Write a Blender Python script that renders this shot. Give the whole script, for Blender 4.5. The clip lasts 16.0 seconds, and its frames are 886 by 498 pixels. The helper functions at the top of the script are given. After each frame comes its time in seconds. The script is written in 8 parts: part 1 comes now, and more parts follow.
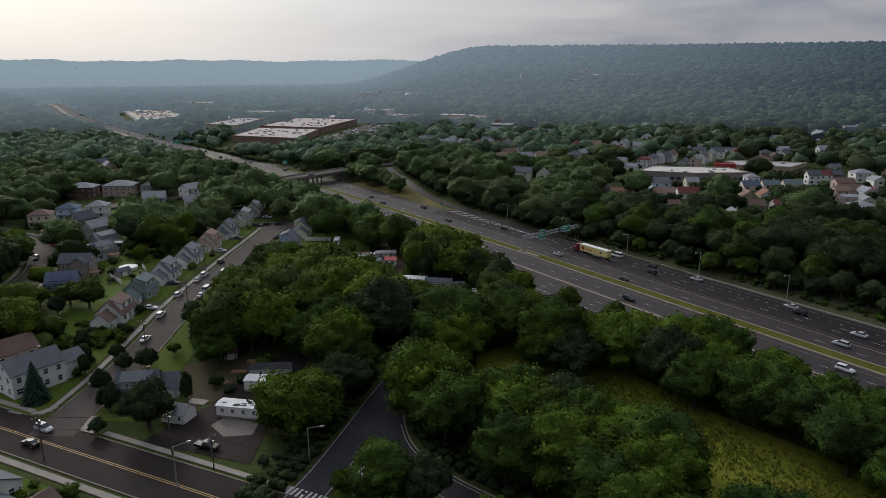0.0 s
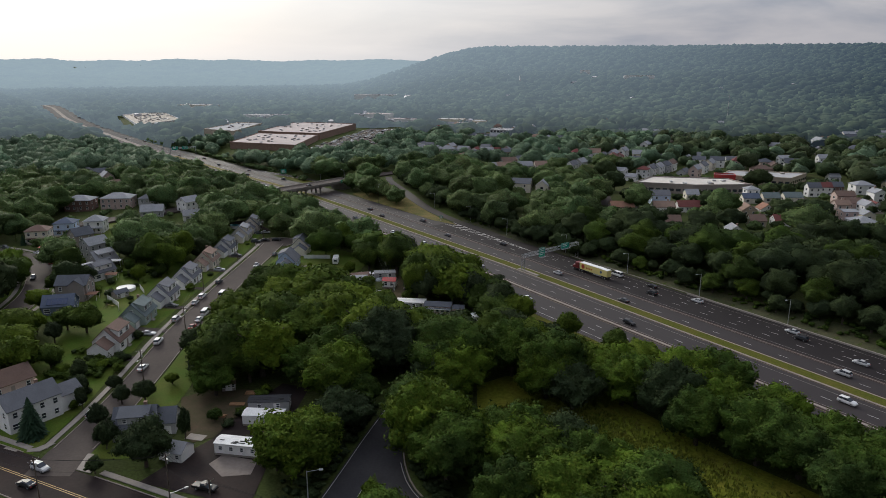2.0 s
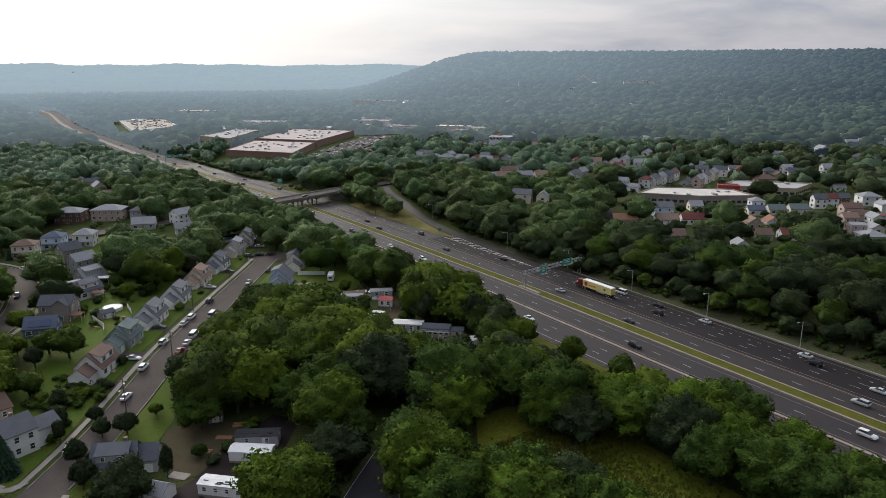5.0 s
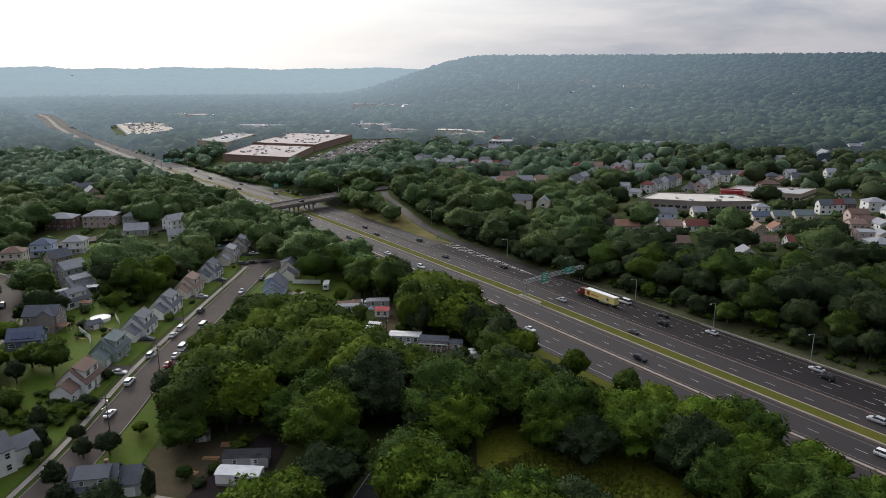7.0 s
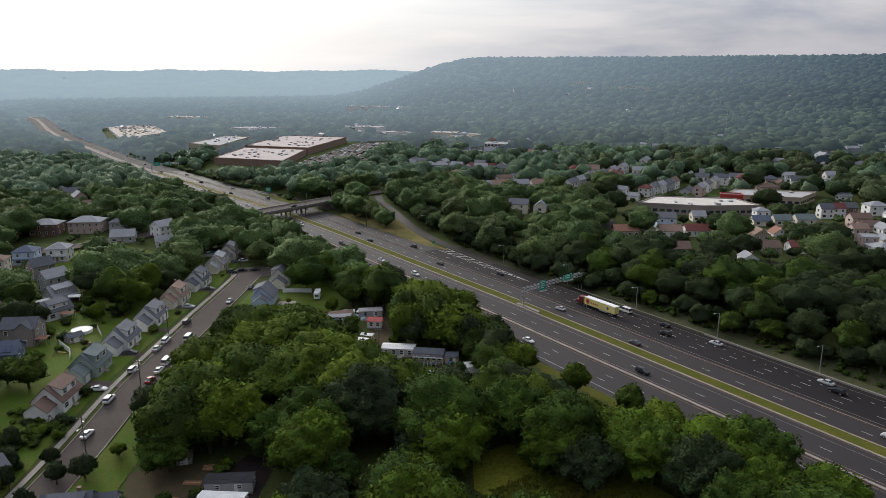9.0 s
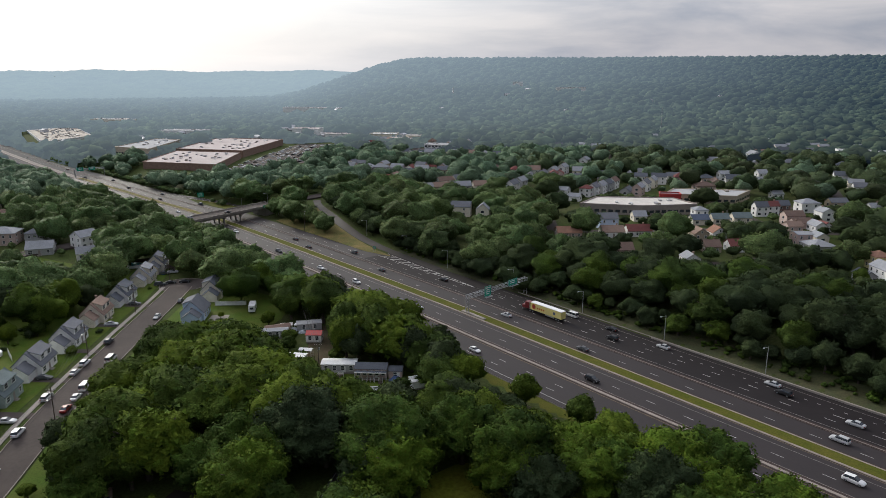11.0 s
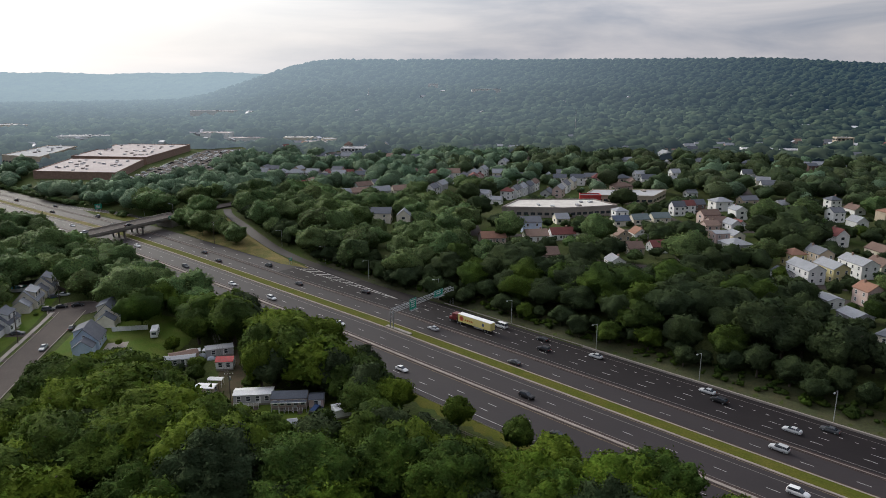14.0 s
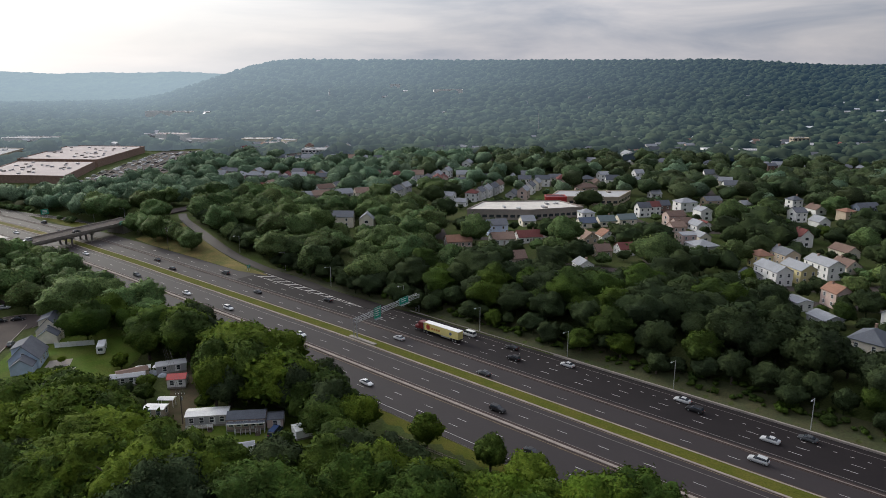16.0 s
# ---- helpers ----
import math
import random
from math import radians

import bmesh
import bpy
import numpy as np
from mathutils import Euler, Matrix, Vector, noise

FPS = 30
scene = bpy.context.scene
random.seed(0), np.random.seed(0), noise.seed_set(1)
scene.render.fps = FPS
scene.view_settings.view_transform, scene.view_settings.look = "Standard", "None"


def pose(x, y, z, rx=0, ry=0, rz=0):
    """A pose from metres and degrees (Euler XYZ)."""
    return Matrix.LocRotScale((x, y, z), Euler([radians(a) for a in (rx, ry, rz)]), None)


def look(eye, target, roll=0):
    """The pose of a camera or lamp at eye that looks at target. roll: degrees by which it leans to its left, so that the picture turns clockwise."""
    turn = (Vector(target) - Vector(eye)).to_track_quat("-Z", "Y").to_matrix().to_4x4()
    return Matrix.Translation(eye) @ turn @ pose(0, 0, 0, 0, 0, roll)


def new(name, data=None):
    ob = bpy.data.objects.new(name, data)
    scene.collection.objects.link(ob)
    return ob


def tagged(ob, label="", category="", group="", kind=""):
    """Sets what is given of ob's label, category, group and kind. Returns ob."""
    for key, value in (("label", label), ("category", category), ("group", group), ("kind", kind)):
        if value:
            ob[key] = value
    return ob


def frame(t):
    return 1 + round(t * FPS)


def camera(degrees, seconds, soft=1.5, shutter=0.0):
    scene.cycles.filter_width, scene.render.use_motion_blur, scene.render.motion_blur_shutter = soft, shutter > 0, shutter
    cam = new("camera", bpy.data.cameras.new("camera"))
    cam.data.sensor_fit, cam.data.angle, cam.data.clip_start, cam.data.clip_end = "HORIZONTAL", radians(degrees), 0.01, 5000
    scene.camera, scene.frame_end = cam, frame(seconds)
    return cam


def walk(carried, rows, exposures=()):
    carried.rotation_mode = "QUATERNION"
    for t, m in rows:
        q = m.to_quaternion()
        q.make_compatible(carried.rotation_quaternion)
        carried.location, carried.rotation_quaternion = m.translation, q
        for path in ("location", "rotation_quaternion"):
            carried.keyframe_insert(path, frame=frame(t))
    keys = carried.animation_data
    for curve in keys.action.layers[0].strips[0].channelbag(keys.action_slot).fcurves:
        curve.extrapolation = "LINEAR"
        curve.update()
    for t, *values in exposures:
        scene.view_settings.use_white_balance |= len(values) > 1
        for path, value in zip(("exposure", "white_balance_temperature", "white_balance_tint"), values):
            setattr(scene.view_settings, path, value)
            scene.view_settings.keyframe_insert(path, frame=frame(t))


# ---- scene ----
cam = camera(64.9, 16.0, 0.75)
PATH = [
    (0.0, pose(6.89, -44.72, 79.30, 75.366, 0.081, 6.373)),
    (0.5, pose(6.63, -44.23, 81.26, 75.251, 0.041, 6.365)),
    (1.0, pose(6.38, -43.57, 83.33, 75.170, 0.027, 6.315)),
    (1.5, pose(6.21, -42.56, 85.48, 75.159, 0.001, 6.278)),
    (2.0, pose(6.11, -41.19, 87.44, 75.237, 0.000, 6.272)),
    (2.5, pose(6.01, -39.63, 88.87, 75.235, -0.012, 6.264)),
    (3.0, pose(5.84, -37.99, 89.71, 75.274, -0.015, 6.248)),
    (3.5, pose(5.66, -36.27, 90.12, 75.318, -0.024, 6.228)),
    (4.0, pose(5.45, -34.51, 90.28, 75.398, -0.029, 6.219)),
    (6.5, pose(4.80, -24.81, 90.02, 75.790, -0.071, 6.156)),
    (7.0, pose(4.62, -22.68, 90.07, 75.854, -0.075, 6.147)),
    (7.5, pose(4.42, -20.52, 90.12, 75.901, -0.068, 6.132)),
    (8.0, pose(4.20, -18.31, 90.13, 75.956, -0.073, 6.134)),
    (8.5, pose(4.01, -16.07, 90.13, 75.993, -0.062, 6.116)),
    (11.0, pose(3.19, -3.80, 90.15, 76.055, -0.054, 0.854)),
    (11.5, pose(2.95, -1.41, 90.18, 76.059, -0.040, -0.374)),
    (12.0, pose(2.75, 0.98, 90.19, 76.106, -0.005, -1.589)),
    (12.5, pose(2.57, 3.41, 90.15, 76.130, 0.014, -2.738)),
    (13.0, pose(2.48, 5.91, 90.10, 76.158, 0.016, -3.812)),
    (13.5, pose(2.43, 8.45, 90.01, 76.167, 0.044, -4.911)),
    (14.0, pose(2.46, 11.03, 89.88, 76.217, 0.006, -5.956)),
    (14.5, pose(2.55, 13.61, 89.77, 76.235, -0.035, -6.899)),
    (15.0, pose(2.64, 16.07, 89.66, 76.247, -0.058, -7.714)),
    (15.5, pose(2.75, 18.41, 89.60, 76.237, -0.080, -8.399)),
    (16.0, pose(2.89, 20.73, 89.58, 76.256, -0.126, -9.015)),
]
walk(cam, PATH, [(0.0, -0.55, 5820, 10), (1.0, -0.45, 5820, 10), (2.0, -0.22, 5930, 10), (3.5, -0.08, 5930, 10), (6.5, 0.0, 5930, 10), (16.0, 0.0, 5930, 10)])

# ---------------------------------------------------------------- light
SUN_AZ, SUN_EL = radians(-38.0), radians(22.0)      # clockwise from +y; low behind thin cloud, ahead of the flight
SUN_DIR = Vector((math.sin(SUN_AZ) * math.cos(SUN_EL), math.cos(SUN_AZ) * math.cos(SUN_EL), math.sin(SUN_EL)))
sun = new("sun", bpy.data.lights.new("sun", "SUN"))
sun.data.energy, sun.data.angle, sun.data.color = 2.35, radians(14), (1.0, 0.90, 0.72)
sun.matrix_world = look(SUN_DIR * 100, (0, 0, 0))


def nd(tree, kind, **inputs):
    n = tree.nodes.new(kind)
    for key, value in inputs.items():
        n.inputs[key].default_value = value
    return n


def sums(tree, operation):
    n = tree.nodes.new("ShaderNodeMath")
    n.operation = operation
    return n


def blend(tree):
    n = tree.nodes.new("ShaderNodeMix")
    n.data_type = "RGBA"
    return n


def make_sky():
    world = bpy.data.worlds.new("sky")
    scene.world = world
    world.use_nodes = True
    t = world.node_tree
    t.nodes.clear()
    out = nd(t, "ShaderNodeOutputWorld")
    co = nd(t, "ShaderNodeTexCoord")
    sky = nd(t, "ShaderNodeTexSky")
    sky.sky_type, sky.sun_disc, sky.sun_elevation, sky.sun_rotation = "NISHITA", False, SUN_EL, SUN_AZ % (2 * math.pi)
    sky.air_density, sky.dust_density = 1.4, 3.0
    blue = nd(t, "ShaderNodeBackground", Strength=0.09)
    t.links.new(sky.outputs[0], blue.inputs[0])
    # veil of thin cloud, stretched along the horizon, brighter towards the hidden sun
    mp = nd(t, "ShaderNodeMapping")
    mp.inputs["Scale"].default_value = (1.6, 1.6, 9.0)
    t.links.new(co.outputs["Generated"], mp.inputs[0])
    n1 = nd(t, "ShaderNodeTexNoise", Scale=2.2, Detail=6.0, Roughness=0.55, Distortion=0.4)
    t.links.new(mp.outputs[0], n1.inputs["Vector"])
    dot = nd(t, "ShaderNodeVectorMath")
    dot.operation = "DOT_PRODUCT"
    dot.inputs[1].default_value = SUN_DIR
    t.links.new(co.outputs["Generated"], dot.inputs[0])
    glow = nd(t, "ShaderNodeMapRange")
    for k, v in zip((1, 2, 3, 4), (0.56, 1.0, 0.0, 1.0)):
        glow.inputs[k].default_value = v
    t.links.new(dot.outputs["Value"], glow.inputs[0])
    power = sums(t, "POWER")
    power.inputs[1].default_value = 1.6
    t.links.new(glow.outputs[0], power.inputs[0])
    ramp = nd(t, "ShaderNodeValToRGB")
    e = ramp.color_ramp.elements
    e[0].position, e[0].color = 0.36, (0.365, 0.385, 0.445, 1)
    e[1].position, e[1].color = 0.66, (0.70, 0.645, 0.625, 1)
    t.links.new(n1.outputs["Fac"], ramp.inputs[0])
    warm = blend(t)
    t.links.new(power.outputs[0], warm.inputs["Factor"])
    t.links.new(ramp.outputs[0], warm.inputs["A"])
    warm.inputs["B"].default_value = (1.40, 1.345, 1.24, 1)
    veil = nd(t, "ShaderNodeBackground")
    split = nd(t, "ShaderNodeSeparateXYZ")
    t.links.new(co.outputs["Generated"], split.inputs[0])
    lift = nd(t, "ShaderNodeMapRange")            # an overcast sky is brighter overhead than at the horizon
    for k, v in zip((1, 2, 3, 4), (0.05, 0.8, 1.00, 2.15)):
        lift.inputs[k].default_value = v
    t.links.new(split.outputs[2], lift.inputs[0])
    away = nd(t, "ShaderNodeMapRange")            # and dimmer on the side away from the sun
    for k, v in zip((1, 2, 3, 4), (-0.7, 0.5, 0.26, 1.0)):
        away.inputs[k].default_value = v
    t.links.new(dot.outputs["Value"], away.inputs[0])
    level = sums(t, "MULTIPLY")
    t.links.new(lift.outputs[0], level.inputs[0])
    t.links.new(away.outputs[0], level.inputs[1])
    t.links.new(level.outputs[0], veil.inputs["Strength"])
    t.links.new(warm.outputs["Result"], veil.inputs[0])
    mix = nd(t, "ShaderNodeMixShader")
    mix.inputs[0].default_value = 0.86
    t.links.new(blue.outputs[0], mix.inputs[1])
    t.links.new(veil.outputs[0], mix.inputs[2])
    t.links.new(mix.outputs[0], out.inputs[0])


make_sky()


# ---------------------------------------------------------------- materials
def surface(name, colour, second=None, scale=1.0, rough=0.85, metal=0.0, fine=None, bump=0.0, detail=5.0, spread=0.12, island=0.0, through_light=0.0, tone=0.12, spec=0.5, hue=0.0, relief=0.1):
    """A procedural surface: two colours mixed by a coarse noise, a fine noise on top, a slight change from piece to piece."""
    m = bpy.data.materials.new(name)
    m.use_nodes = True
    t = m.node_tree
    p = t.nodes["Principled BSDF"]
    out = t.nodes["Material Output"]
    p.inputs["Roughness"].default_value, p.inputs["Metallic"].default_value = rough, metal
    p.inputs["Specular IOR Level"].default_value = spec
    second = second or tuple(c * 0.78 for c in colour)
    geo = nd(t, "ShaderNodeNewGeometry")
    n1 = nd(t, "ShaderNodeTexNoise", Scale=scale, Detail=detail, Roughness=0.6)
    n2 = nd(t, "ShaderNodeTexNoise", Scale=fine or scale * 9.0, Detail=3.0)
    t.links.new(geo.outputs["Position"], n1.inputs["Vector"])
    t.links.new(geo.outputs["Position"], n2.inputs["Vector"])
    step = nd(t, "ShaderNodeMapRange")
    for k, v in zip((1, 2, 3, 4), (0.5 - spread, 0.5 + spread, 0.0, 1.0)):
        step.inputs[k].default_value = v
    t.links.new(n1.outputs["Fac"], step.inputs[0])
    mix = blend(t)
    mix.inputs["A"].default_value, mix.inputs["B"].default_value = (*colour, 1), (*second, 1)
    t.links.new(step.outputs[0], mix.inputs["Factor"])
    value = nd(t, "ShaderNodeMapRange")
    for k, v in zip((1, 2, 3, 4), (0.25, 0.75, 1 - tone, 1 + tone)):
        value.inputs[k].default_value = v
    t.links.new(n2.outputs["Fac"], value.inputs[0])
    info = nd(t, "ShaderNodeObjectInfo")
    vary = nd(t, "ShaderNodeMapRange")
    for k, v in zip((1, 2, 3, 4), (0.0, 1.0, 1 - island * 0.6, 1 + island * 0.6)):
        vary.inputs[k].default_value = v
    t.links.new(info.outputs["Random"], vary.inputs[0])
    isl = nd(t, "ShaderNodeMapRange")
    for k, v in zip((1, 2, 3, 4), (0.0, 1.0, 1 - island, 1 + island)):
        isl.inputs[k].default_value = v
    t.links.new(geo.outputs["Random Per Island"], isl.inputs[0])
    a = sums(t, "MULTIPLY")
    b = sums(t, "MULTIPLY")
    t.links.new(value.outputs[0], a.inputs[0])
    t.links.new(vary.outputs[0], a.inputs[1])
    t.links.new(a.outputs[0], b.inputs[0])
    t.links.new(isl.outputs[0], b.inputs[1])
    hsv = nd(t, "ShaderNodeHueSaturation")
    t.links.new(b.outputs[0], hsv.inputs["Value"])
    t.links.new(mix.outputs["Result"], hsv.inputs["Color"])
    t.links.new(hsv.outputs[0], p.inputs["Base Color"])
    if hue:                                            # some plants yellower, some bluer
        shift = nd(t, "ShaderNodeMapRange")
        for k, v in zip((1, 2, 3, 4), (0.0, 1.0, 0.5 - hue, 0.5 + hue)):
            shift.inputs[k].default_value = v
        turn = sums(t, "FRACT")
        spin = sums(t, "MULTIPLY")
        spin.inputs[1].default_value = 7.31
        t.links.new(geo.outputs["Random Per Island"], spin.inputs[0])
        t.links.new(spin.outputs[0], turn.inputs[0])
        t.links.new(turn.outputs[0], shift.inputs[0])
        t.links.new(shift.outputs[0], hsv.inputs["Hue"])
    if bump:
        bn = nd(t, "ShaderNodeBump", Strength=bump, Distance=relief)
        t.links.new(n2.outputs["Fac"], bn.inputs["Height"])
        t.links.new(bn.outputs[0], p.inputs["Normal"])
    if through_light:
        tr = nd(t, "ShaderNodeBsdfTranslucent")
        t.links.new(hsv.outputs[0], tr.inputs["Color"])
        ms = nd(t, "ShaderNodeMixShader")
        ms.inputs[0].default_value = through_light
        t.links.new(p.outputs[0], ms.inputs[1])
        t.links.new(tr.outputs[0], ms.inputs[2])
        t.links.new(ms.outputs[0], out.inputs[0])
    return m


LEAF = surface("leaf_oak", (0.066, 0.104, 0.016), (0.035, 0.057, 0.015), scale=0.06, rough=0.8, island=0.17, through_light=0.18, fine=1.8, tone=0.30, spec=0.03, hue=0.012, bump=1.0, relief=0.8)
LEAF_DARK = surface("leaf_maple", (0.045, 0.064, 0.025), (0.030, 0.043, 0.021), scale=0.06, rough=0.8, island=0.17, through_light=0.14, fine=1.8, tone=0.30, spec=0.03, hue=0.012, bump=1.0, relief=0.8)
LEAF_LIGHT = surface("leaf_locust", (0.090, 0.134, 0.014), (0.055, 0.085, 0.014), scale=0.06, rough=0.8, island=0.17, through_light=0.20, fine=1.8, tone=0.30, spec=0.03, hue=0.012, bump=1.0, relief=0.8)
LEAF_FIR = surface("needle_spruce", (0.026, 0.050, 0.026), (0.020, 0.040, 0.024), scale=0.2, rough=0.7, island=0.3, spec=0.06)
# base colour paled to carry the haze of the middle distance
WOODS_HAZED = surface("leaf_mixed_woods", (0.138, 0.202, 0.064), (0.092, 0.136, 0.054), scale=0.035, rough=0.7, island=0.30, through_light=0.25, fine=1.3, tone=0.55, spread=0.2, spec=0.06, hue=0.022, bump=1.0, relief=1.4)
# darker copy of the woods: the north-east side gets no painted haze
WOODS_UNHAZED = surface("leaf_deep_green_woods", (0.078, 0.108, 0.044), (0.052, 0.074, 0.036), scale=0.035, rough=0.7, island=0.32, through_light=0.2, fine=1.3, tone=0.55, spread=0.2, spec=0.06, hue=0.022, bump=1.0, relief=1.4)
# paler and bluer again: the thicker haze further off is in its colour
WOODS_MID_HAZED = surface("leaf_woods_further_off", (0.160, 0.236, 0.134), (0.110, 0.166, 0.104), scale=0.035, rough=0.7, island=0.30, through_light=0.25, fine=1.3, tone=0.55, spread=0.2, spec=0.06, hue=0.022, bump=1.0, relief=1.4)
BARK = surface("bark", (0.085, 0.065, 0.05), (0.05, 0.04, 0.032), scale=3.0, rough=0.9, bump=0.4)
SOIL = surface("undergrowth_soil", (0.046, 0.07, 0.016), (0.056, 0.06, 0.024), scale=0.05, rough=0.95, fine=1.5, bump=0.3, spread=0.2, tone=0.35, spec=0.05)
LAWN = surface("lawn", (0.062, 0.104, 0.014), (0.084, 0.104, 0.020), scale=0.12, rough=0.9, fine=2.5, tone=0.22, bump=0.3, spec=0.05)
MEADOW = surface("meadow", (0.118, 0.160, 0.014), (0.175, 0.165, 0.024), scale=0.10, rough=0.9, fine=1.2, tone=0.3, bump=0.4, spread=0.2, spec=0.05)
VERGE = surface("verge_grass", (0.064, 0.078, 0.011), (0.096, 0.09, 0.019), scale=0.16, rough=0.9, fine=2.2, tone=0.25, bump=0.3, spread=0.2, spec=0.05)
DRY = surface("dry_grass", (0.19, 0.145, 0.060), (0.085, 0.095, 0.030), scale=0.12, rough=0.9, fine=1.6, tone=0.25, spread=0.2, spec=0.05)
ASPHALT = surface("highway_asphalt", (0.0152, 0.0106, 0.0116), (0.0205, 0.0148, 0.0156), scale=0.05, rough=0.70, spec=0.36, fine=1.2, tone=0.12, spread=0.2)
# the far road's haze and sky sheen are put into this paler base
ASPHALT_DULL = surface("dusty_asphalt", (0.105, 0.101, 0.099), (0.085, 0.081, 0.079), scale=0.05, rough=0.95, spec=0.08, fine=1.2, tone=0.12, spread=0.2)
ASPHALT_OLD = surface("street_asphalt", (0.078, 0.064, 0.057), (0.058, 0.048, 0.044), scale=0.12, rough=0.9, spec=0.15, fine=1.4, tone=0.12, spread=0.2)
# brown holds both the worn tone and the sun's warm glint, as colour
ASPHALT_WARM = surface("main_road_asphalt", (0.034, 0.024, 0.0215), (0.0205, 0.0165, 0.0165), scale=0.1, rough=0.85, spec=0.1, fine=1.4, spread=0.2)
ASPHALT_NEW = surface("ramp_asphalt", (0.034, 0.034, 0.038), (0.044, 0.043, 0.046), scale=0.12, rough=0.9, spec=0.1, fine=1.5)
PALECRETE = surface("sunbleached_concrete", (0.58, 0.55, 0.50), (0.46, 0.43, 0.39), scale=0.3, rough=0.9, fine=3.0, spread=0.2)
CONCRETE = surface("concrete", (0.28, 0.25, 0.22), (0.21, 0.19, 0.17), scale=0.3, rough=0.9, fine=3.0, spread=0.2)
KERB = surface("kerb_concrete", (0.29, 0.25, 0.215), (0.20, 0.17, 0.15), scale=0.3, rough=0.9, spread=0.2)
SEAM = surface("worn_concrete_strip", (0.2, 0.17, 0.15), (0.12, 0.1, 0.09), scale=0.15, rough=0.9, spread=0.25)
PAINT = surface("white_road_paint", (0.5, 0.48, 0.47), (0.3, 0.285, 0.28), scale=0.8, rough=0.7, spread=0.25)
PAINT_WORN = surface("worn_line_paint", (0.24, 0.22, 0.21), (0.12, 0.11, 0.105), scale=0.5, rough=0.8, spread=0.25)
YELLOW = surface("yellow_road_paint", (0.46, 0.3, 0.08), (0.26, 0.19, 0.07), scale=0.8, rough=0.7, spread=0.25)
YELLOW_WORN = surface("worn_yellow_paint", (0.19, 0.145, 0.075), (0.09, 0.072, 0.048), scale=0.5, rough=0.8, spread=0.25)
STEEL = surface("galvanised_steel", (0.42, 0.43, 0.44), (0.34, 0.35, 0.36), scale=2.0, rough=0.5, metal=0.5)
RUST = surface("weathered_guard_rail", (0.26, 0.24, 0.22), (0.20, 0.17, 0.15), scale=0.5, rough=0.7, metal=0.3)
GREEN = surface("green_sign_sheet", (0.0, 0.30, 0.19), (0.0, 0.27, 0.18), scale=0.5, rough=0.5)
WHITE = surface("white_paint", (0.78, 0.78, 0.77), (0.68, 0.68, 0.67), scale=0.4, rough=0.6, spec=0.15)
GLASS = surface("window_glass", (0.045, 0.055, 0.065), (0.03, 0.035, 0.045), scale=0.5, rough=0.08)
WOODPOLE = surface("utility_pole_wood", (0.11, 0.085, 0.065), (0.08, 0.062, 0.05), scale=1.5, rough=0.9)
WIRE = surface("cable", (0.03, 0.03, 0.03), rough=0.6)
LAMPGLASS = surface("lamp_lens", (0.75, 0.75, 0.72), rough=0.3)
BRICK = surface("brick_wall", (0.26, 0.17, 0.13), (0.20, 0.13, 0.10), scale=0.6, rough=0.9)
FLATROOF = surface("pale_membrane_roof", (0.50, 0.44, 0.42), (0.40, 0.35, 0.335), scale=0.05, rough=0.8, spread=0.25, spec=0.08)
GRAVELROOF = surface("grey_flat_roof", (0.42, 0.42, 0.42), (0.32, 0.32, 0.33), scale=0.08, rough=0.85, spread=0.25, spec=0.08)
DIRT = surface("bare_dirt", (0.085, 0.062, 0.042), (0.055, 0.055, 0.028), scale=0.3, rough=0.95, spread=0.2, spec=0.05)
POOL = surface("pool_water", (0.10, 0.42, 0.55), (0.16, 0.50, 0.60), scale=0.6, rough=0.1)
TYRE = surface("tyre_rubber", (0.02, 0.02, 0.02), rough=0.8)
TARP = surface("blue_tarp", (0.03, 0.10, 0.30), (0.05, 0.15, 0.36), scale=1.0, rough=0.5)
RED = surface("red_paint", (0.42, 0.035, 0.03), (0.34, 0.03, 0.03), scale=1.0, rough=0.5)
SIDING = {}
for key, col in dict(white=(0.80, 0.79, 0.78), cream=(0.72, 0.66, 0.56), grey=(0.40, 0.40, 0.41), taupe=(0.28, 0.24, 0.22), blue=(0.50, 0.60, 0.76), teal=(0.30, 0.36, 0.33),
                     yellow=(0.60, 0.52, 0.27), brown=(0.17, 0.10, 0.085), rose=(0.52, 0.40, 0.36), navy=(0.11, 0.14, 0.21), tan=(0.46, 0.38, 0.29)).items():
    SIDING[key] = surface(key + "_siding", col, tuple(c * 0.88 for c in col), scale=0.5, rough=0.75, tone=0.06)
ROOF = {}
for key, col in dict(grey=(0.155, 0.162, 0.180), slate=(0.108, 0.117, 0.137), brown=(0.175, 0.120, 0.098), tan=(0.27, 0.19, 0.15), light=(0.30, 0.31, 0.33), teal=(0.145, 0.180, 0.182),
                     red=(0.165, 0.060, 0.055), blue=(0.105, 0.128, 0.18), rust=(0.27, 0.15, 0.105), black=(0.045, 0.047, 0.052)).items():
    ROOF[key] = surface(key + "_shingles", col, tuple(c * 0.8 for c in col), scale=0.35, rough=0.9, fine=4.0, tone=0.16, spread=0.2, spec=0.2)
CARPAINT = {}
for key, col in dict(white=(0.75, 0.75, 0.75), silver=(0.45, 0.46, 0.47), black=(0.012, 0.012, 0.014), charcoal=(0.06, 0.065, 0.07), red=(0.20, 0.015, 0.015), blue=(0.03, 0.055, 0.13), tan=(0.32, 0.27, 0.20)).items():
    CARPAINT[key] = surface(key + "_car_paint", col, tuple(c * 0.9 for c in col), scale=1.0, rough=0.42, metal=0.0, tone=0.03, spec=0.35)


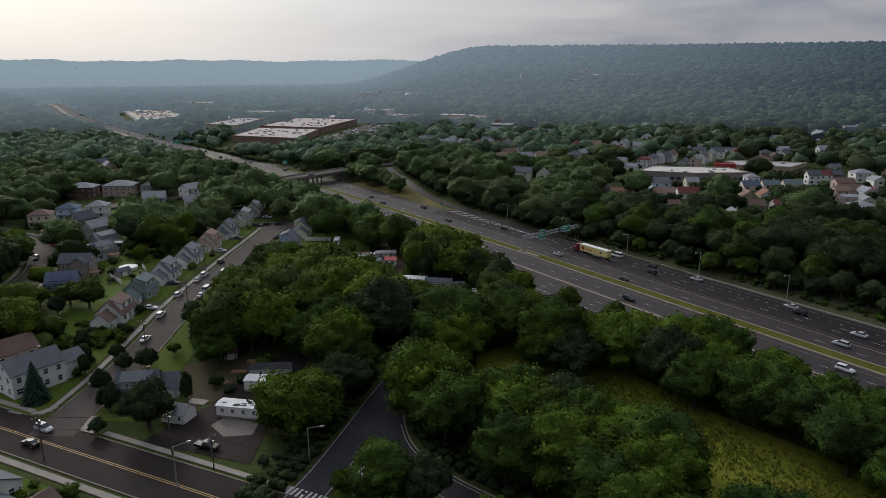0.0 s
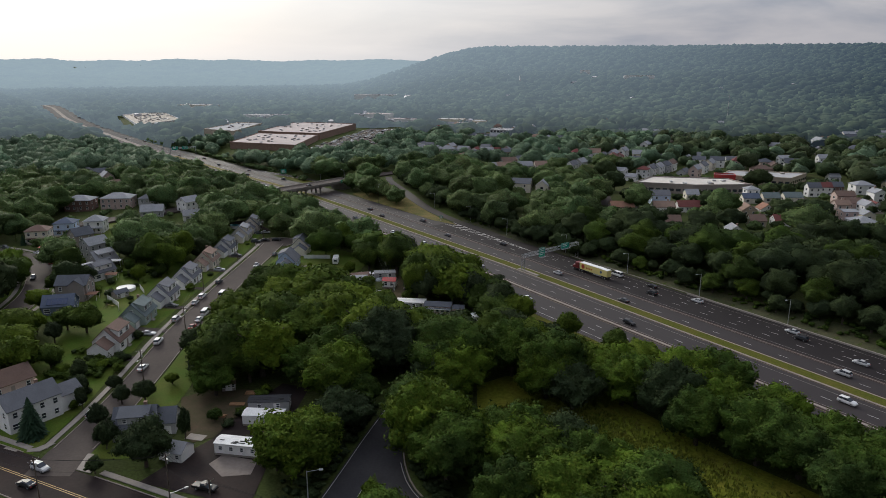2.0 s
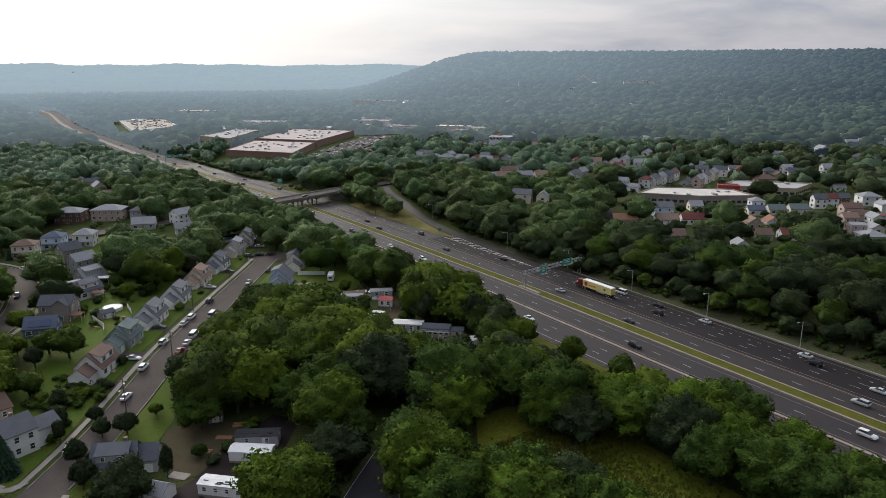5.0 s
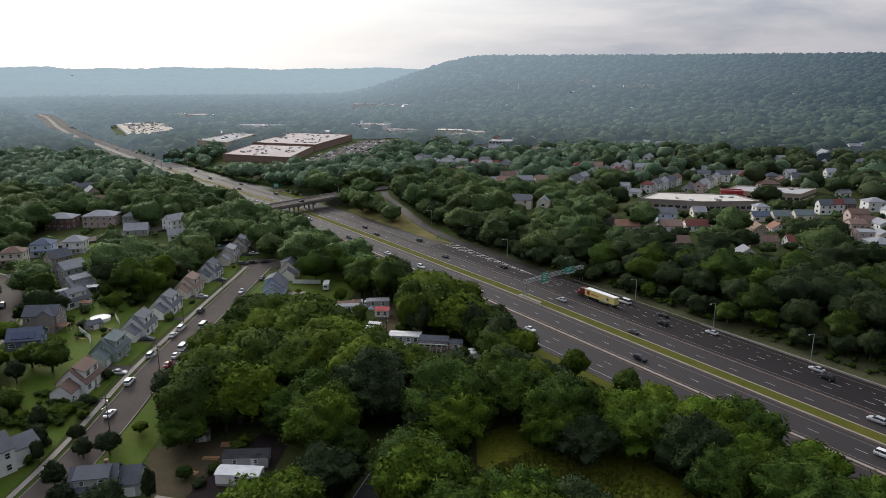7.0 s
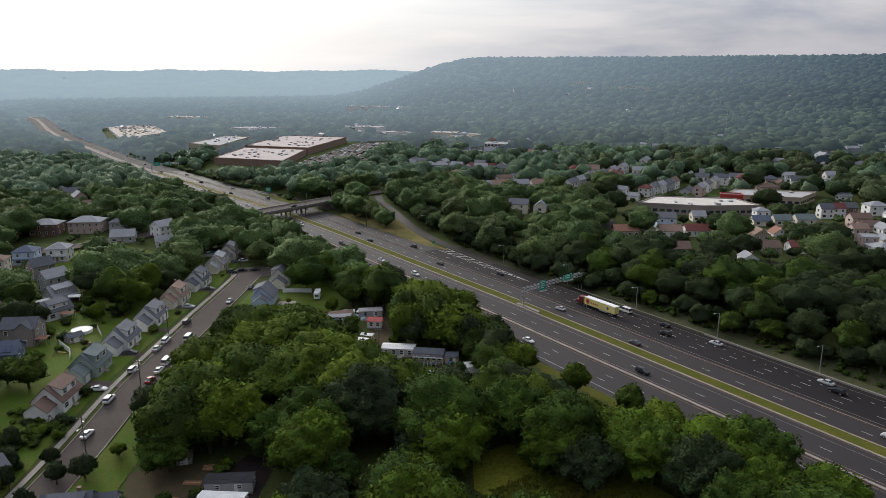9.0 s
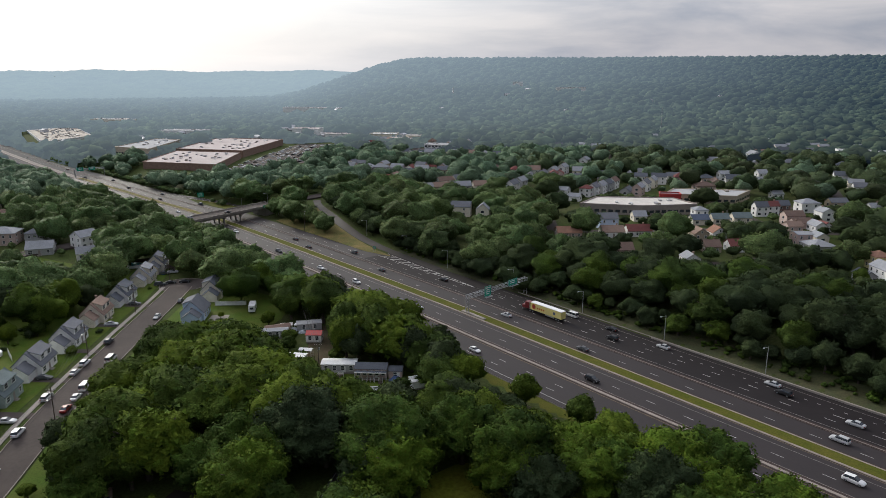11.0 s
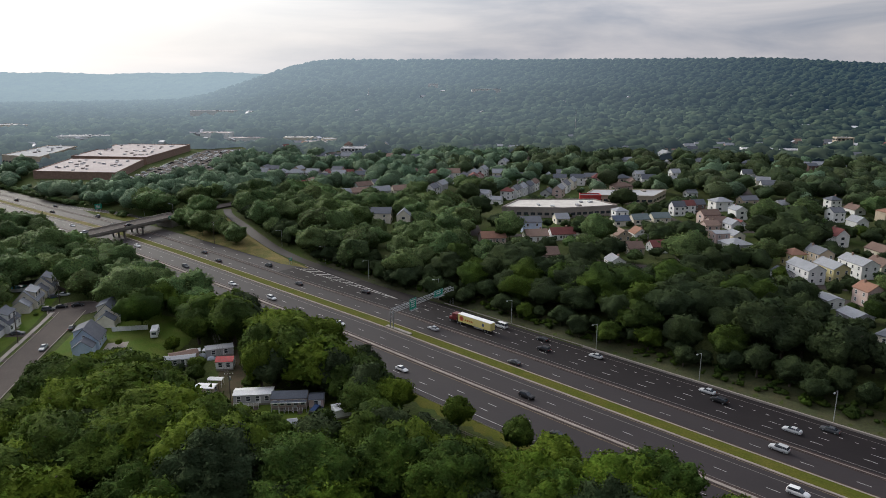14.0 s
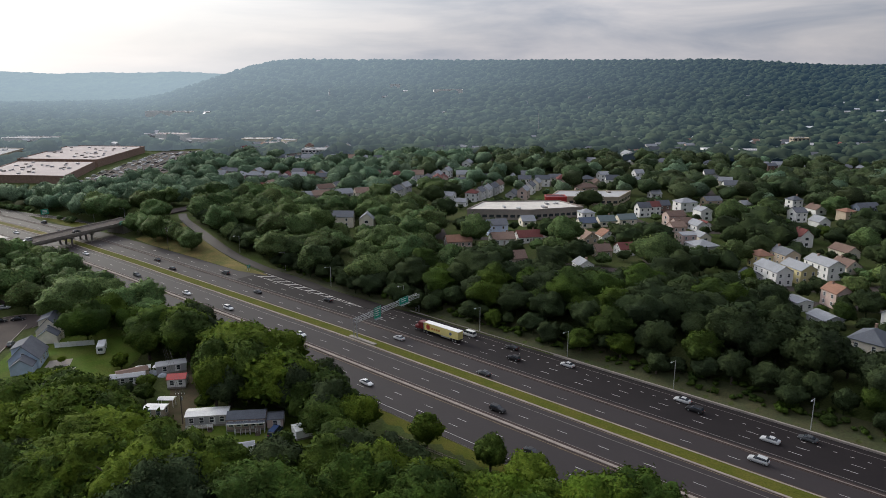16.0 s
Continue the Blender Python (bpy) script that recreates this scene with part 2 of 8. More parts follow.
# ---------------------------------------------------------------- mesh tools
def mesh_of(name, bm, material=None):
    me = bpy.data.meshes.new(name)
    bm.to_mesh(me)
    bm.free()
    for mt in (material if isinstance(material, (list, tuple)) else [material]):
        me.materials.append(mt)
    return me


def part(name, bm, material, parent=None, label="", m=None):
    ob = new(name, mesh_of(name, bm, material))
    if parent:
        ob.parent = parent
    if m is not None:
        ob.matrix_basis = m
    return tagged(ob, label) if label else ob


def share(ob, parent, m):
    """Another object on the same mesh."""
    c = new(ob.name.split(".")[0], ob.data)
    c.parent, c.matrix_basis = parent, m
    if "label" in ob:
        c["label"] = ob["label"]
    return c


def thing(name, m, label, category, group="", kind=""):
    ob = new(name)
    ob.matrix_basis = m
    return tagged(ob, label, category, group, kind)


def box(bm, x0, x1, y0, y1, z0, z1, m=None, bevel=0.0):
    vs = [bm.verts.new((x, y, z)) for z in (z0, z1) for x, y in ((x0, y0), (x1, y0), (x1, y1), (x0, y1))]
    fs = [bm.faces.new([vs[i] for i in q]) for q in ((3, 2, 1, 0), (4, 5, 6, 7), (0, 1, 5, 4), (1, 2, 6, 5), (2, 3, 7, 6), (3, 0, 4, 7))]
    if bevel:
        es = list({e for f in fs for e in f.edges})
        r = bmesh.ops.bevel(bm, geom=es, offset=bevel, segments=1, affect="EDGES")
        vs = list({v for f in r["faces"] for v in f.verts} | {v for v in vs if v.is_valid})
    if m is not None:
        bmesh.ops.transform(bm, matrix=m, verts=[v for v in vs if v.is_valid])
    return vs


def poly(bm, pts, z0, z1):
    """An upright prism over a plan outline."""
    a = [bm.verts.new((x, y, z0)) for x, y in pts]
    b = [bm.verts.new((x, y, z1)) for x, y in pts]
    n = len(pts)
    bm.faces.new(b)
    bm.faces.new(a[::-1])
    for i in range(n):
        bm.faces.new((a[i], a[(i + 1) % n], b[(i + 1) % n], b[i]))


def tube(bm, a, b, r0, r1=None, sides=8):
    a, b = Vector(a), Vector(b)
    r1 = r0 if r1 is None else r1
    q = (b - a).to_track_quat("Z", "Y").to_matrix()
    rings = []
    for p, r in ((a, r0), (b, r1)):
        rings.append([bm.verts.new(p + q @ Vector((r * math.cos(k * 2 * math.pi / sides), r * math.sin(k * 2 * math.pi / sides), 0))) for k in range(sides)])
    for k in range(sides):
        bm.faces.new((rings[0][k], rings[0][(k + 1) % sides], rings[1][(k + 1) % sides], rings[1][k]))
    bm.faces.new(rings[0][::-1])
    bm.faces.new(rings[1])


def quads(name, verts, faces, material, smooth=False):
    me = bpy.data.meshes.new(name)
    me.from_pydata(verts, [], faces)
    for mt in (material if isinstance(material, (list, tuple)) else [material]):
        me.materials.append(mt)
    if smooth:
        me.polygons.foreach_set("use_smooth", [True] * len(me.polygons))
    return me


# ---------------------------------------------------------------- plan of the land
U = np.array((math.cos(radians(129.5)), math.sin(radians(129.5))))      # along the highway, away from the camera
N = np.array((U[1], -U[0]))                                             # across it, to the north side
BEND = ((-900, 0), (200, 0), (350, -4), (430, -7.5), (480, -12.5), (531, -19), (594, -25), (660, -32), (750, -41), (838, -48), (990, -56), (1100, -66), (1180, -71), (1310, -72), (1470, -67), (1630, -63), (1760, -72), (2400, -100), (6000, -200))


def bend(s):
    return np.interp(s, [p[0] for p in BEND], [p[1] for p in BEND])


def hw(s, c):
    """Plan place of a point s metres along the highway and c metres north of its middle."""
    d = 170.5 + bend(s) + c
    return (U[0] * s + N[0] * d, U[1] * s + N[1] * d)


def hw_inverse(x, y):
    s = U[0] * x + U[1] * y
    return s, N[0] * x + N[1] * y - 170.5 - bend(s)


def ramp01(v, a, b):
    t = np.clip((v - a) / (b - a), 0, 1)
    return t * t * (3 - 2 * t)


def land(x, y):
    """Height of the ground."""
    x, y = np.asarray(x, float), np.asarray(y, float)
    s, c = hw_inverse(x, y)
    near = ramp01(s, 2600, 2300)
    right = ramp01(c, 33, 58) * 5.0 * near
    left = ramp01(-c, 35, 62) * (3.0 * ramp01(y, 105, 165) + 2.0 * ramp01(y, 290, 360)) * near
    r = np.hypot(x, y)
    az = x / np.maximum(y, 1.0)
    side = ramp01(az, -0.27, -0.04) * (1 - 0.16 * ramp01(az, 0.55, 0.8))
    hill = (ramp01(r, 1050, 1950) * 54 + ramp01(r, 1850, 2650) * 82) * side * (y > 0)
    back = ramp01(r, 3000, 4200) * 108 * (y > 0) * (1 + 0.035 * np.sin(az * 23) + 0.03 * np.sin(az * 61 + 1))
    return right + left + np.maximum(hill, back)


def ground_z(x, y):
    return float(land(x, y))


def grow(lo, hi, step, far, rate=1.09):
    out, d, v = [], step, hi
    while v < far:
        d *= rate
        v += d
        out.append(v)
    return out


def build_ground():
    xs = sorted([-v for v in grow(0, 300, 5, 4800)] + list(np.arange(-300, 301, 5.0)) + grow(0, 300, 5, 4800))
    ys = sorted([-v for v in grow(0, 60, 6, 1500, 1.3)] + list(np.arange(-60, 601, 5.0)) + grow(0, 600, 5, 4850, 1.06))
    X, Y = np.meshgrid(xs, ys)
    Z = land(X, Y) - 0.06
    v = np.stack([X, Y, Z], -1).reshape(-1, 3).tolist()
    w = len(xs)
    f = [(j * w + i, j * w + i + 1, (j + 1) * w + i + 1, (j + 1) * w + i) for j in range(len(ys) - 1) for i in range(w - 1)]
    ob = new("ground", quads("ground", v, f, SOIL, True))
    tagged(ob, "dark leaf-littered soil and undergrowth below the woods", "ground", kind="structure")


build_ground()


def ribbon(verts, faces, line, half_left, half_right, lift):
    """A strip along a plan line, laid on the land."""
    pts = [Vector((p[0], p[1], 0)) for p in line]
    for i, p in enumerate(pts):
        d = (pts[min(i + 1, len(pts) - 1)] - pts[max(i - 1, 0)]).normalized()
        n = Vector((d.y, -d.x, 0))
        for k in (-half_left, half_right):
            q = p + n * k
            verts.append((q.x, q.y, ground_z(p.x, p.y) + lift))
    b = len(verts) - 2 * len(pts)
    for i in range(len(pts) - 1):
        faces.append((b + 2 * i, b + 2 * i + 1, b + 2 * i + 3, b + 2 * i + 2))


def smooth_line(pts, step=4.0):
    """Even points on a smooth line through the given ones."""
    p = np.array(pts, float)
    out = []
    for i in range(len(p) - 1):
        a, b, c, d = p[max(i - 1, 0)], p[i], p[i + 1], p[min(i + 2, len(p) - 1)]
        k = max(int(np.linalg.norm(c - b) / step), 1)
        for j in range(k):
            t = j / k
            out.append(0.5 * ((2 * b) + (c - a) * t + (2 * a - 5 * b + 4 * c - d) * t * t + (3 * b - a - 3 * c + d) * t ** 3))
    return out + [p[-1]]


def strip(name, line, left, right, lift, material, label="", category="road", parent=None, thick=0.0):
    v, f = [], []
    ribbon(v, f, line, left, right, lift)
    if thick:
        n = len(line)
        v += [(a, b, c - thick) for a, b, c in v]
        for i in range(n - 1):
            for side in (0, 1):
                a, b = 2 * i + side, 2 * i + 2 + side
                f.append((a, b, b + 2 * n, a + 2 * n) if side == 0 else (b, a, a + 2 * n, b + 2 * n))
    ob = new(name, quads(name, v, f, material))
    if parent:
        ob.parent = parent
        return tagged(ob, label) if label else ob
    return tagged(ob, label, category, kind="structure")


def patch(name, pts, lift, material, label, category="lawn", step=6.0, thick=0.0):
    """A flat-lying area with a plan outline, draped over the land."""
    bm = bmesh.new()
    vs = [bm.verts.new((x, y, 0)) for x, y in pts]
    bm.faces.new(vs)
    n = int(max(np.ptp([p[0] for p in pts]), np.ptp([p[1] for p in pts])) / step)
    lo = np.min(pts, 0)
    for axis in (0, 1):
        for k in range(1, n + 1):
            co, no = [0, 0, 0], [0, 0, 0]
            co[axis], no[axis] = lo[axis] + k * step, 1
            bmesh.ops.bisect_plane(bm, geom=bm.verts[:] + bm.edges[:] + bm.faces[:], plane_co=co, plane_no=no)
    for v in bm.verts:
        v.co.z = ground_z(v.co.x, v.co.y) + lift
    if thick:
        r = bmesh.ops.extrude_face_region(bm, geom=bm.faces[:])
        bmesh.ops.translate(bm, vec=(0, 0, -thick), verts=[g for g in r["geom"] if isinstance(g, bmesh.types.BMVert)])
    bmesh.ops.recalc_face_normals(bm, faces=bm.faces)
    if not thick and sum(f.normal.z for f in bm.faces) < 0:
        bmesh.ops.reverse_faces(bm, faces=bm.faces)
    ob = part(name, bm, material)
    return tagged(ob, label, category, kind="structure")


# ---------------------------------------------------------------- highway
S0, S1 = -260.0, 1760.0
STATIONS = [S0 + 12.19 * k for k in range(int((S1 - S0) / 12.19))]


def north_edge(s):
    """Edge of the north carriageway: the exit lanes leave it before the overpass."""
    return 31.9 - 8.6 * float(ramp01(s, 272, 300)) - 5.8 * float(ramp01(s, 430, 490)) + 6.0 * float(ramp01(s, 490, 540)) - 6.0 * float(ramp01(s, 690, 830)) + 4.0 * float(ramp01(s, 850, 950))


def south_edge(s):
    return -33.2 + 13.7 * float(ramp01(s, 395, 465)) - 4.0 * float(ramp01(s, 850, 950))


def bank(s):
    """The highway climbs onto a low embankment far out."""
    return 3.0 * float(ramp01(s, 950, 1250))


def hw_strip(name, c0, c1, lift, material, label="", parent=None, s0=S0, s1=S1, height=0.0):
    line = [s for s in STATIONS if s0 <= s <= s1]
    v, f = [], []
    for s in line:
        for c in (c0, c1):
            x, y = hw(s, c(s) if callable(c) else c)
            v.append((x, y, lift + bank(s)))
    for i in range(len(line) - 1):
        f.append((2 * i, 2 * i + 1, 2 * i + 3, 2 * i + 2))
    if height:
        n = len(v)
        v += [(x, y, z - height) for x, y, z in v]
        for i in range(len(line) - 1):
            for side in (0, 1):
                a, b = 2 * i + side, 2 * i + 2 + side
                f.append((a, b, b + n, a + n))
        for e in (0, 2 * (len(line) - 1)):
            f.append((e, e + 1, e + 1 + n, e + n))
    ob = new(name, quads(name, v, f, material))
    if parent:
        ob.parent = parent
        return tagged(ob, label) if label else ob
    return tagged(ob, label, "road", kind="structure")


road_north = hw_strip("road", 2.6, north_edge, 0.05, ASPHALT, "dark worn asphalt carriageway with six lanes leading away", s1=700)
road_south = hw_strip("road", south_edge, -2.85, 0.05, ASPHALT, "dark worn asphalt carriageway with five oncoming lanes", s1=700)
hw_strip("road", 2.6, north_edge, 0.05, ASPHALT_DULL, "dull haze-paled asphalt carriageway leading into the valley", s0=690)
hw_strip("road", south_edge, -2.85, 0.05, ASPHALT_DULL, "dull haze-paled asphalt carriageway coming from the valley", s0=690)
hw_strip("median_grass", -2.2, 2.2, 0.16, VERGE, "yellow-green grass strip between the two carriageways", s1=440)
hw_strip("median_grass", -2.2, 2.2, 0.16, DRY, "brownish dry grass strip between the carriageways beyond the overpass", s0=430, s1=700)
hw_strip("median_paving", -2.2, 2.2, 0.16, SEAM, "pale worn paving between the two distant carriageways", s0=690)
hw_strip("kerb", 2.2, 2.62, 0.2, KERB, "low pale concrete kerb beside the grass median", height=0.25)
hw_strip("kerb", -2.9, -2.2, 0.2, KERB, "low pale concrete kerb beside the grass median", height=0.25)
hw_strip("lane_separator", -17.1, -16.1, 0.22, KERB, "raised pale concrete strip between inner and outer lanes", height=0.25, s1=380)
hw_strip("lane_separator", -20.6, -17.6, 0.2, PALECRETE, "broad pale concrete shoulder beyond the overpass", height=0.2, s0=455, s1=850)
hw_strip("lane_seam", 12.15, 12.5, 0.09, SEAM, "worn concrete seam between inner and outer lanes", height=0.1)
STAIN = surface("rusty_worn_asphalt", (0.060, 0.043, 0.038), (0.040, 0.031, 0.030), scale=0.25, rough=0.88, spec=0.12, fine=1.5, spread=0.22)
NEWER = surface("darker_newer_asphalt", (0.0092, 0.0064, 0.0074), (0.0125, 0.0092, 0.0100), scale=0.05, rough=0.74, spec=0.2, fine=1.2)
hw_strip("outer_lanes", 12.5, 31.6, 0.058, NEWER, "newer darker asphalt of the outer lanes", s1=290)
for c0, c1, up in ((-16.1, -14.6, 0.058), (-18.3, -17.1, 0.058), (11.2, 12.15, 0.062), (12.5, 13.3, 0.066), (2.62, 3.5, 0.058), (-3.6, -2.9, 0.058)):
    hw_strip("worn_band", c0, c1, up, STAIN, "rust-brown worn band of asphalt beside the concrete", s1=900)
hw_strip("shoulder_grass", -38.0, -33.2, 0.06, VERGE, "green mown grass beside the road shoulder", s1=405)
def slope_foot():
    """Rough grass between the road and the wooded slope, following the land."""
    v, f = [], []
    st = [s for s in STATIONS if s < 300]
    for s in st:
        for c in (32.4, 35.0, 38.0, 41.0, 44.5):
            x, y = hw(s, c)
            v.append((x, y, float(land(x, y)) + (0.1 if c < 44 else -0.02)))
    for i in range(len(st) - 1):
        for k in range(4):
            a = i * 5 + k
            f.append((a, a + 1, a + 6, a + 5))
    tagged(new("slope_grass", quads("slope_grass", v, f, SLOPE, True)), "rough green and straw grass at the foot of the wooded slope", "grass", kind="structure")


SLOPE = surface("slope_weeds", (0.032, 0.044, 0.011), (0.050, 0.046, 0.015), scale=0.15, rough=0.95, fine=1.5, tone=0.3, bump=0.4, spread=0.2)
slope_foot()


def markings():
    v, f = [], []

    def dash(s, c, length, width, n=1):
        b = len(v)
        for t in (0, length):
            for k in (-width / 2, width / 2):
                x, y = hw(s + t, c + k)
                v.append((x, y, 0.062))
        f.append((b, b + 1, b + 3, b + 2))

    for c in (6.35, 18.5, 22.15, -10.5, -22.9, -26.6):
        for s in STATIONS:
            if s < (270 if c == 22.15 else 400 if abs(c) > 17 else 900):
                dash(s + (3.6 if c == 6.35 else 4.5 if abs(c) > 20 else 5.3), c, 3.05, 0.17)
    s = S0
    while s < 212:                       # short dotted line of the exit lane
        dash(s, 25.75, 0.95, 0.2)
        s += 3.66
    for s in STATIONS:
        if s < 930:
            dash(s, south_edge(s) + 2.7, 12.25, 0.17)
    first = len(v)
    for c, a, b in ((2.95, S0, 900), (11.6, S0, 900), (14.4, S0, 900), (29.4, S0, 195), (-5.6, S0, 900), (-14.8, S0, 900)):
        for s in STATIONS:
            if a <= s < b and c not in (2.95, -15.0):
                dash(s, c, 12.25, 0.17)
    solid = [q for q in f if q[0] >= first]
    ob = new("edge_lines", quads("edge_lines", v, solid, PAINT_WORN))
    ob.parent = road_north
    ob["kind"] = "stuff"
    f = f[:len(f) - len(solid)]
    ob = new("lane_markings", quads("lane_markings", v, f, PAINT))
    ob.parent = road_north
    ob["kind"] = "stuff"
    v, f = [], []

    def dash2(s, c):
        b = len(v)
        for t in (0, 12.25):
            for k in (-0.09, 0.09):
                x, y = hw(s + t, c + k)
                v.append((x, y, 0.062))
        f.append((b, b + 1, b + 3, b + 2))
    for c in (2.95, -18.0, -3.4, 13.1):
        for s in STATIONS:
            if s < 700:
                dash2(s, c)
    ob = new("edge_markings", quads("edge_markings", v, f, YELLOW_WORN))
    ob.parent = road_south
    ob["kind"] = "stuff"


markings()

# low wall on the north edge, and the guard rail before it
hw_strip("retaining_wall", 31.8, 32.4, 0.6, CONCRETE, "low pale concrete wall along the north shoulder", height=0.65, s1=135)


def guard_rail(s0, s1, c):
    g = thing("guard_rail", Matrix.Identity(4), "weathered steel guard rail along the road shoulder", "guard rail")
    v, f = [], []
    st = np.arange(s0, s1, 6.0)
    for s in st:
        for dc, z in ((0, 0.45), (0.06, 0.55), (0, 0.65), (0.06, 0.75)):
            x, y = hw(s, c + dc)
            v.append((x, y, z))
    for i in range(len(st) - 1):
        for k in range(3):
            a = i * 4 + k
            f.append((a, a + 4, a + 5, a + 1))
    ob = new("rail", quads("rail", v, f, RUST))
    ob.parent = g
    bm = bmesh.new()
    box(bm, -0.08, 0.08, -0.08, 0.08, 0, 0.7)
    post = None
    for s in st[::2]:
        x, y = hw(s, c + 0.15)
        if post is None:
            post = part("post", bm, RUST, g, m=pose(x, y, 0.03))
        else:
            share(post, g, pose(x, y, 0.03))


guard_rail(119, 200, 32.2)
guard_rail(-60, 330, -33.8)


# exit road on the north side, gore hatching, dry grass island
EXIT = smooth_line([hw(190, 27.2), hw(215, 27.6), hw(240, 28.8), hw(265, 31.0), hw(291, 32.6), hw(315, 35.5), hw(338, 39.8), hw(382, 51.0), hw(410, 60.0), hw(430, 70.0)])


def exit_road():
    v, f = [], []
    for i, p in enumerate(EXIT):
        d = np.subtract(EXIT[min(i + 1, len(EXIT) - 1)], EXIT[max(i - 1, 0)])
        d = d / np.linalg.norm(d)
        n = np.array((d[1], -d[0]))
        z = 0.056 + 5.0 * ramp01(i / len(EXIT), 0.45, 1.0)
        sides = [(p[0] + n[0] * k, p[1] + n[1] * k) for k in (-1.8, 3.2)]
        v += [(*q, max(z, float(land(*q)) + 0.2) if i / len(EXIT) > 0.25 else z) for q in sides]
    f = [(2 * i, 2 * i + 1, 2 * i + 3, 2 * i + 2) for i in range(len(EXIT) - 1)]
    tagged(new("exit_road", quads("exit_road", v, f, ASPHALT)), "asphalt exit lane climbing to the overpass", "road", kind="structure")
    bm = bmesh.new()
    lo, hi = lambda s: 23.55, lambda s: 23.7 + 5.2 * (s - 213) / 68
    for k in range(10):                          # slanted bars of the gore
        s = 222 + k * 6.3
        q = [bm.verts.new((*hw(a, b), 0.075)) for a, b in ((s, hi(s)), (s + 1.1, hi(s + 1.1)), (s + 1.1 + (hi(s) - lo(s)) * 1.1, lo(s)), (s + (hi(s) - lo(s)) * 1.1, lo(s)))]
        bm.faces.new(q)
    for s in range(196, 288, 4):
        for e in (lo, hi):
            a, b = (e(s), e(s + 4)) if s >= 213 else (23.55, 23.55)
            q = [bm.verts.new((*hw(x, y), 0.073)) for x, y in ((s, a), (s + 4, b), (s + 4, b + 0.28), (s, a + 0.28))]
            bm.faces.new(q)
    part("gore_markings", bm, PAINT, road_north)
    bm = bmesh.new()
    inner = [(283, 27.9), (300, 29.8), (320, 33.2), (340, 37.4), (382, 48.2), (404, 56)]
    outer = [(283, 27.4), (300, 23.6), (320, 23.6), (340, 23.6), (382, 24.0), (404, 26)]
    rise = (0.08, 0.12, 0.6, 1.4, 3.2, 4.2)
    a = [bm.verts.new((*hw(*p), max(0.06 + h, float(land(*hw(*p))) + 0.16))) for p, h in zip(inner, rise)]
    b = [bm.verts.new((*hw(*p), 0.07)) for p in outer]
    for i in range(len(a) - 1):
        bm.faces.new((b[i], a[i], a[i + 1], b[i + 1]))
    tagged(part("verge_island", bm, DRY), "dry yellow grass island between the exit lane and the highway", "grass", kind="structure")


exit_road()


# slip road that joins the highway beyond the overpass
RAMP_N = smooth_line([hw(560, 20.5), hw(530, 24.5), hw(505, 29), hw(488, 32), hw(472, 33.5), hw(458, 36), hw(446, 42)], 3.0)
strip("road", RAMP_N, 3.2, 3.2, 0.09, ASPHALT, "dark asphalt slip road beside the overpass")
for a, b in ((2.9, -2.7), (-2.7, 2.9)):
    strip("edge_line", RAMP_N, a, b, 0.105, PAINT, "white painted edge line of the slip road", "road marking")
patch("verge", [hw(462, 20), hw(480, 19.5), hw(505, 22.5), hw(528, 23.8), hw(505, 27), hw(486, 30), hw(466, 31)], 0.07, VERGE, "green grass between the slip road and the highway", "grass", step=5)


# ---------------------------------------------------------------- overpass
BRIDGE_DIR = Vector((math.cos(radians(58)), math.sin(radians(58)), 0))
BRIDGE = Matrix.Translation((-138 - 0.848 * 7, 419 + 0.53 * 7, 0)) @ Matrix.Rotation(radians(58), 4, "Z")


def overpass():
    b = thing("overpass_bridge", BRIDGE, "long pale concrete overpass with steel girders and parapets over the highway", "bridge")
    bm = bmesh.new()
    box(bm, -62, 46, -6.6, 6.6, 5.6, 6.0)
    part("deck", bm, CONCRETE, b)
    bm = bmesh.new()
    box(bm, -62, 46, -5.4, 5.4, 6.0, 6.05)
    part("roadway", bm, ASPHALT_OLD, b, "grey asphalt roadway")
    for y in (-6.6, 6.2):
        bm = bmesh.new()
        box(bm, -62, 46, y, y + 0.4, 6.0, 6.95, bevel=0.05)
        part("parapet", bm, CONCRETE, b)
    for y in (-5.8, -3.0, 0.0, 3.0, 5.8):
        bm = bmesh.new()
        box(bm, -42, 34, y - 0.2, y + 0.2, 4.5, 5.6)
        part("girder", bm, RUST, b, "dark weathered steel girder")
    for x in (-21.5, 0.5, 13.5):
        bm = bmesh.new()
        box(bm, x - 0.7, x + 0.7, -6.2, 6.2, 3.6, 4.5, bevel=0.08)
        pier = part("pier", bm, CONCRETE, b)
        for y in (-4.6, 0, 4.6):
            bm = bmesh.new()
            tube(bm, (x, y, -0.1), (x, y, 3.6), 0.55, sides=12)
            part("column", bm, CONCRETE, pier)
    for x0, x1 in ((-62, -40), (34, 46)):
        bm = bmesh.new()
        box(bm, x0, x1, -6.4, 6.4, -0.2, 5.6)
        part("abutment", bm, CONCRETE, b)


overpass()
p0, p1 = BRIDGE @ Vector((46, 0, 0)), BRIDGE @ Vector((-62, 0, 0))
OVERPASS_EAST = smooth_line([(p0.x, p0.y), (p0.x + 22, p0.y + 30), (p0.x + 50, p0.y + 62), (p0.x + 95, p0.y + 120)])
OVERPASS_WEST = smooth_line([(p1.x, p1.y), (p1.x - 20, p1.y - 32), (p1.x - 60, p1.y - 70)])
strip("overpass_road", OVERPASS_EAST, 5.6, 5.6, 0.9, ASPHALT_OLD, "grey asphalt road leading off the overpass", thick=0.9)
strip("overpass_road", OVERPASS_WEST, 5.6, 5.6, 0.9, ASPHALT_OLD, "grey asphalt road leading onto the overpass", thick=0.9)


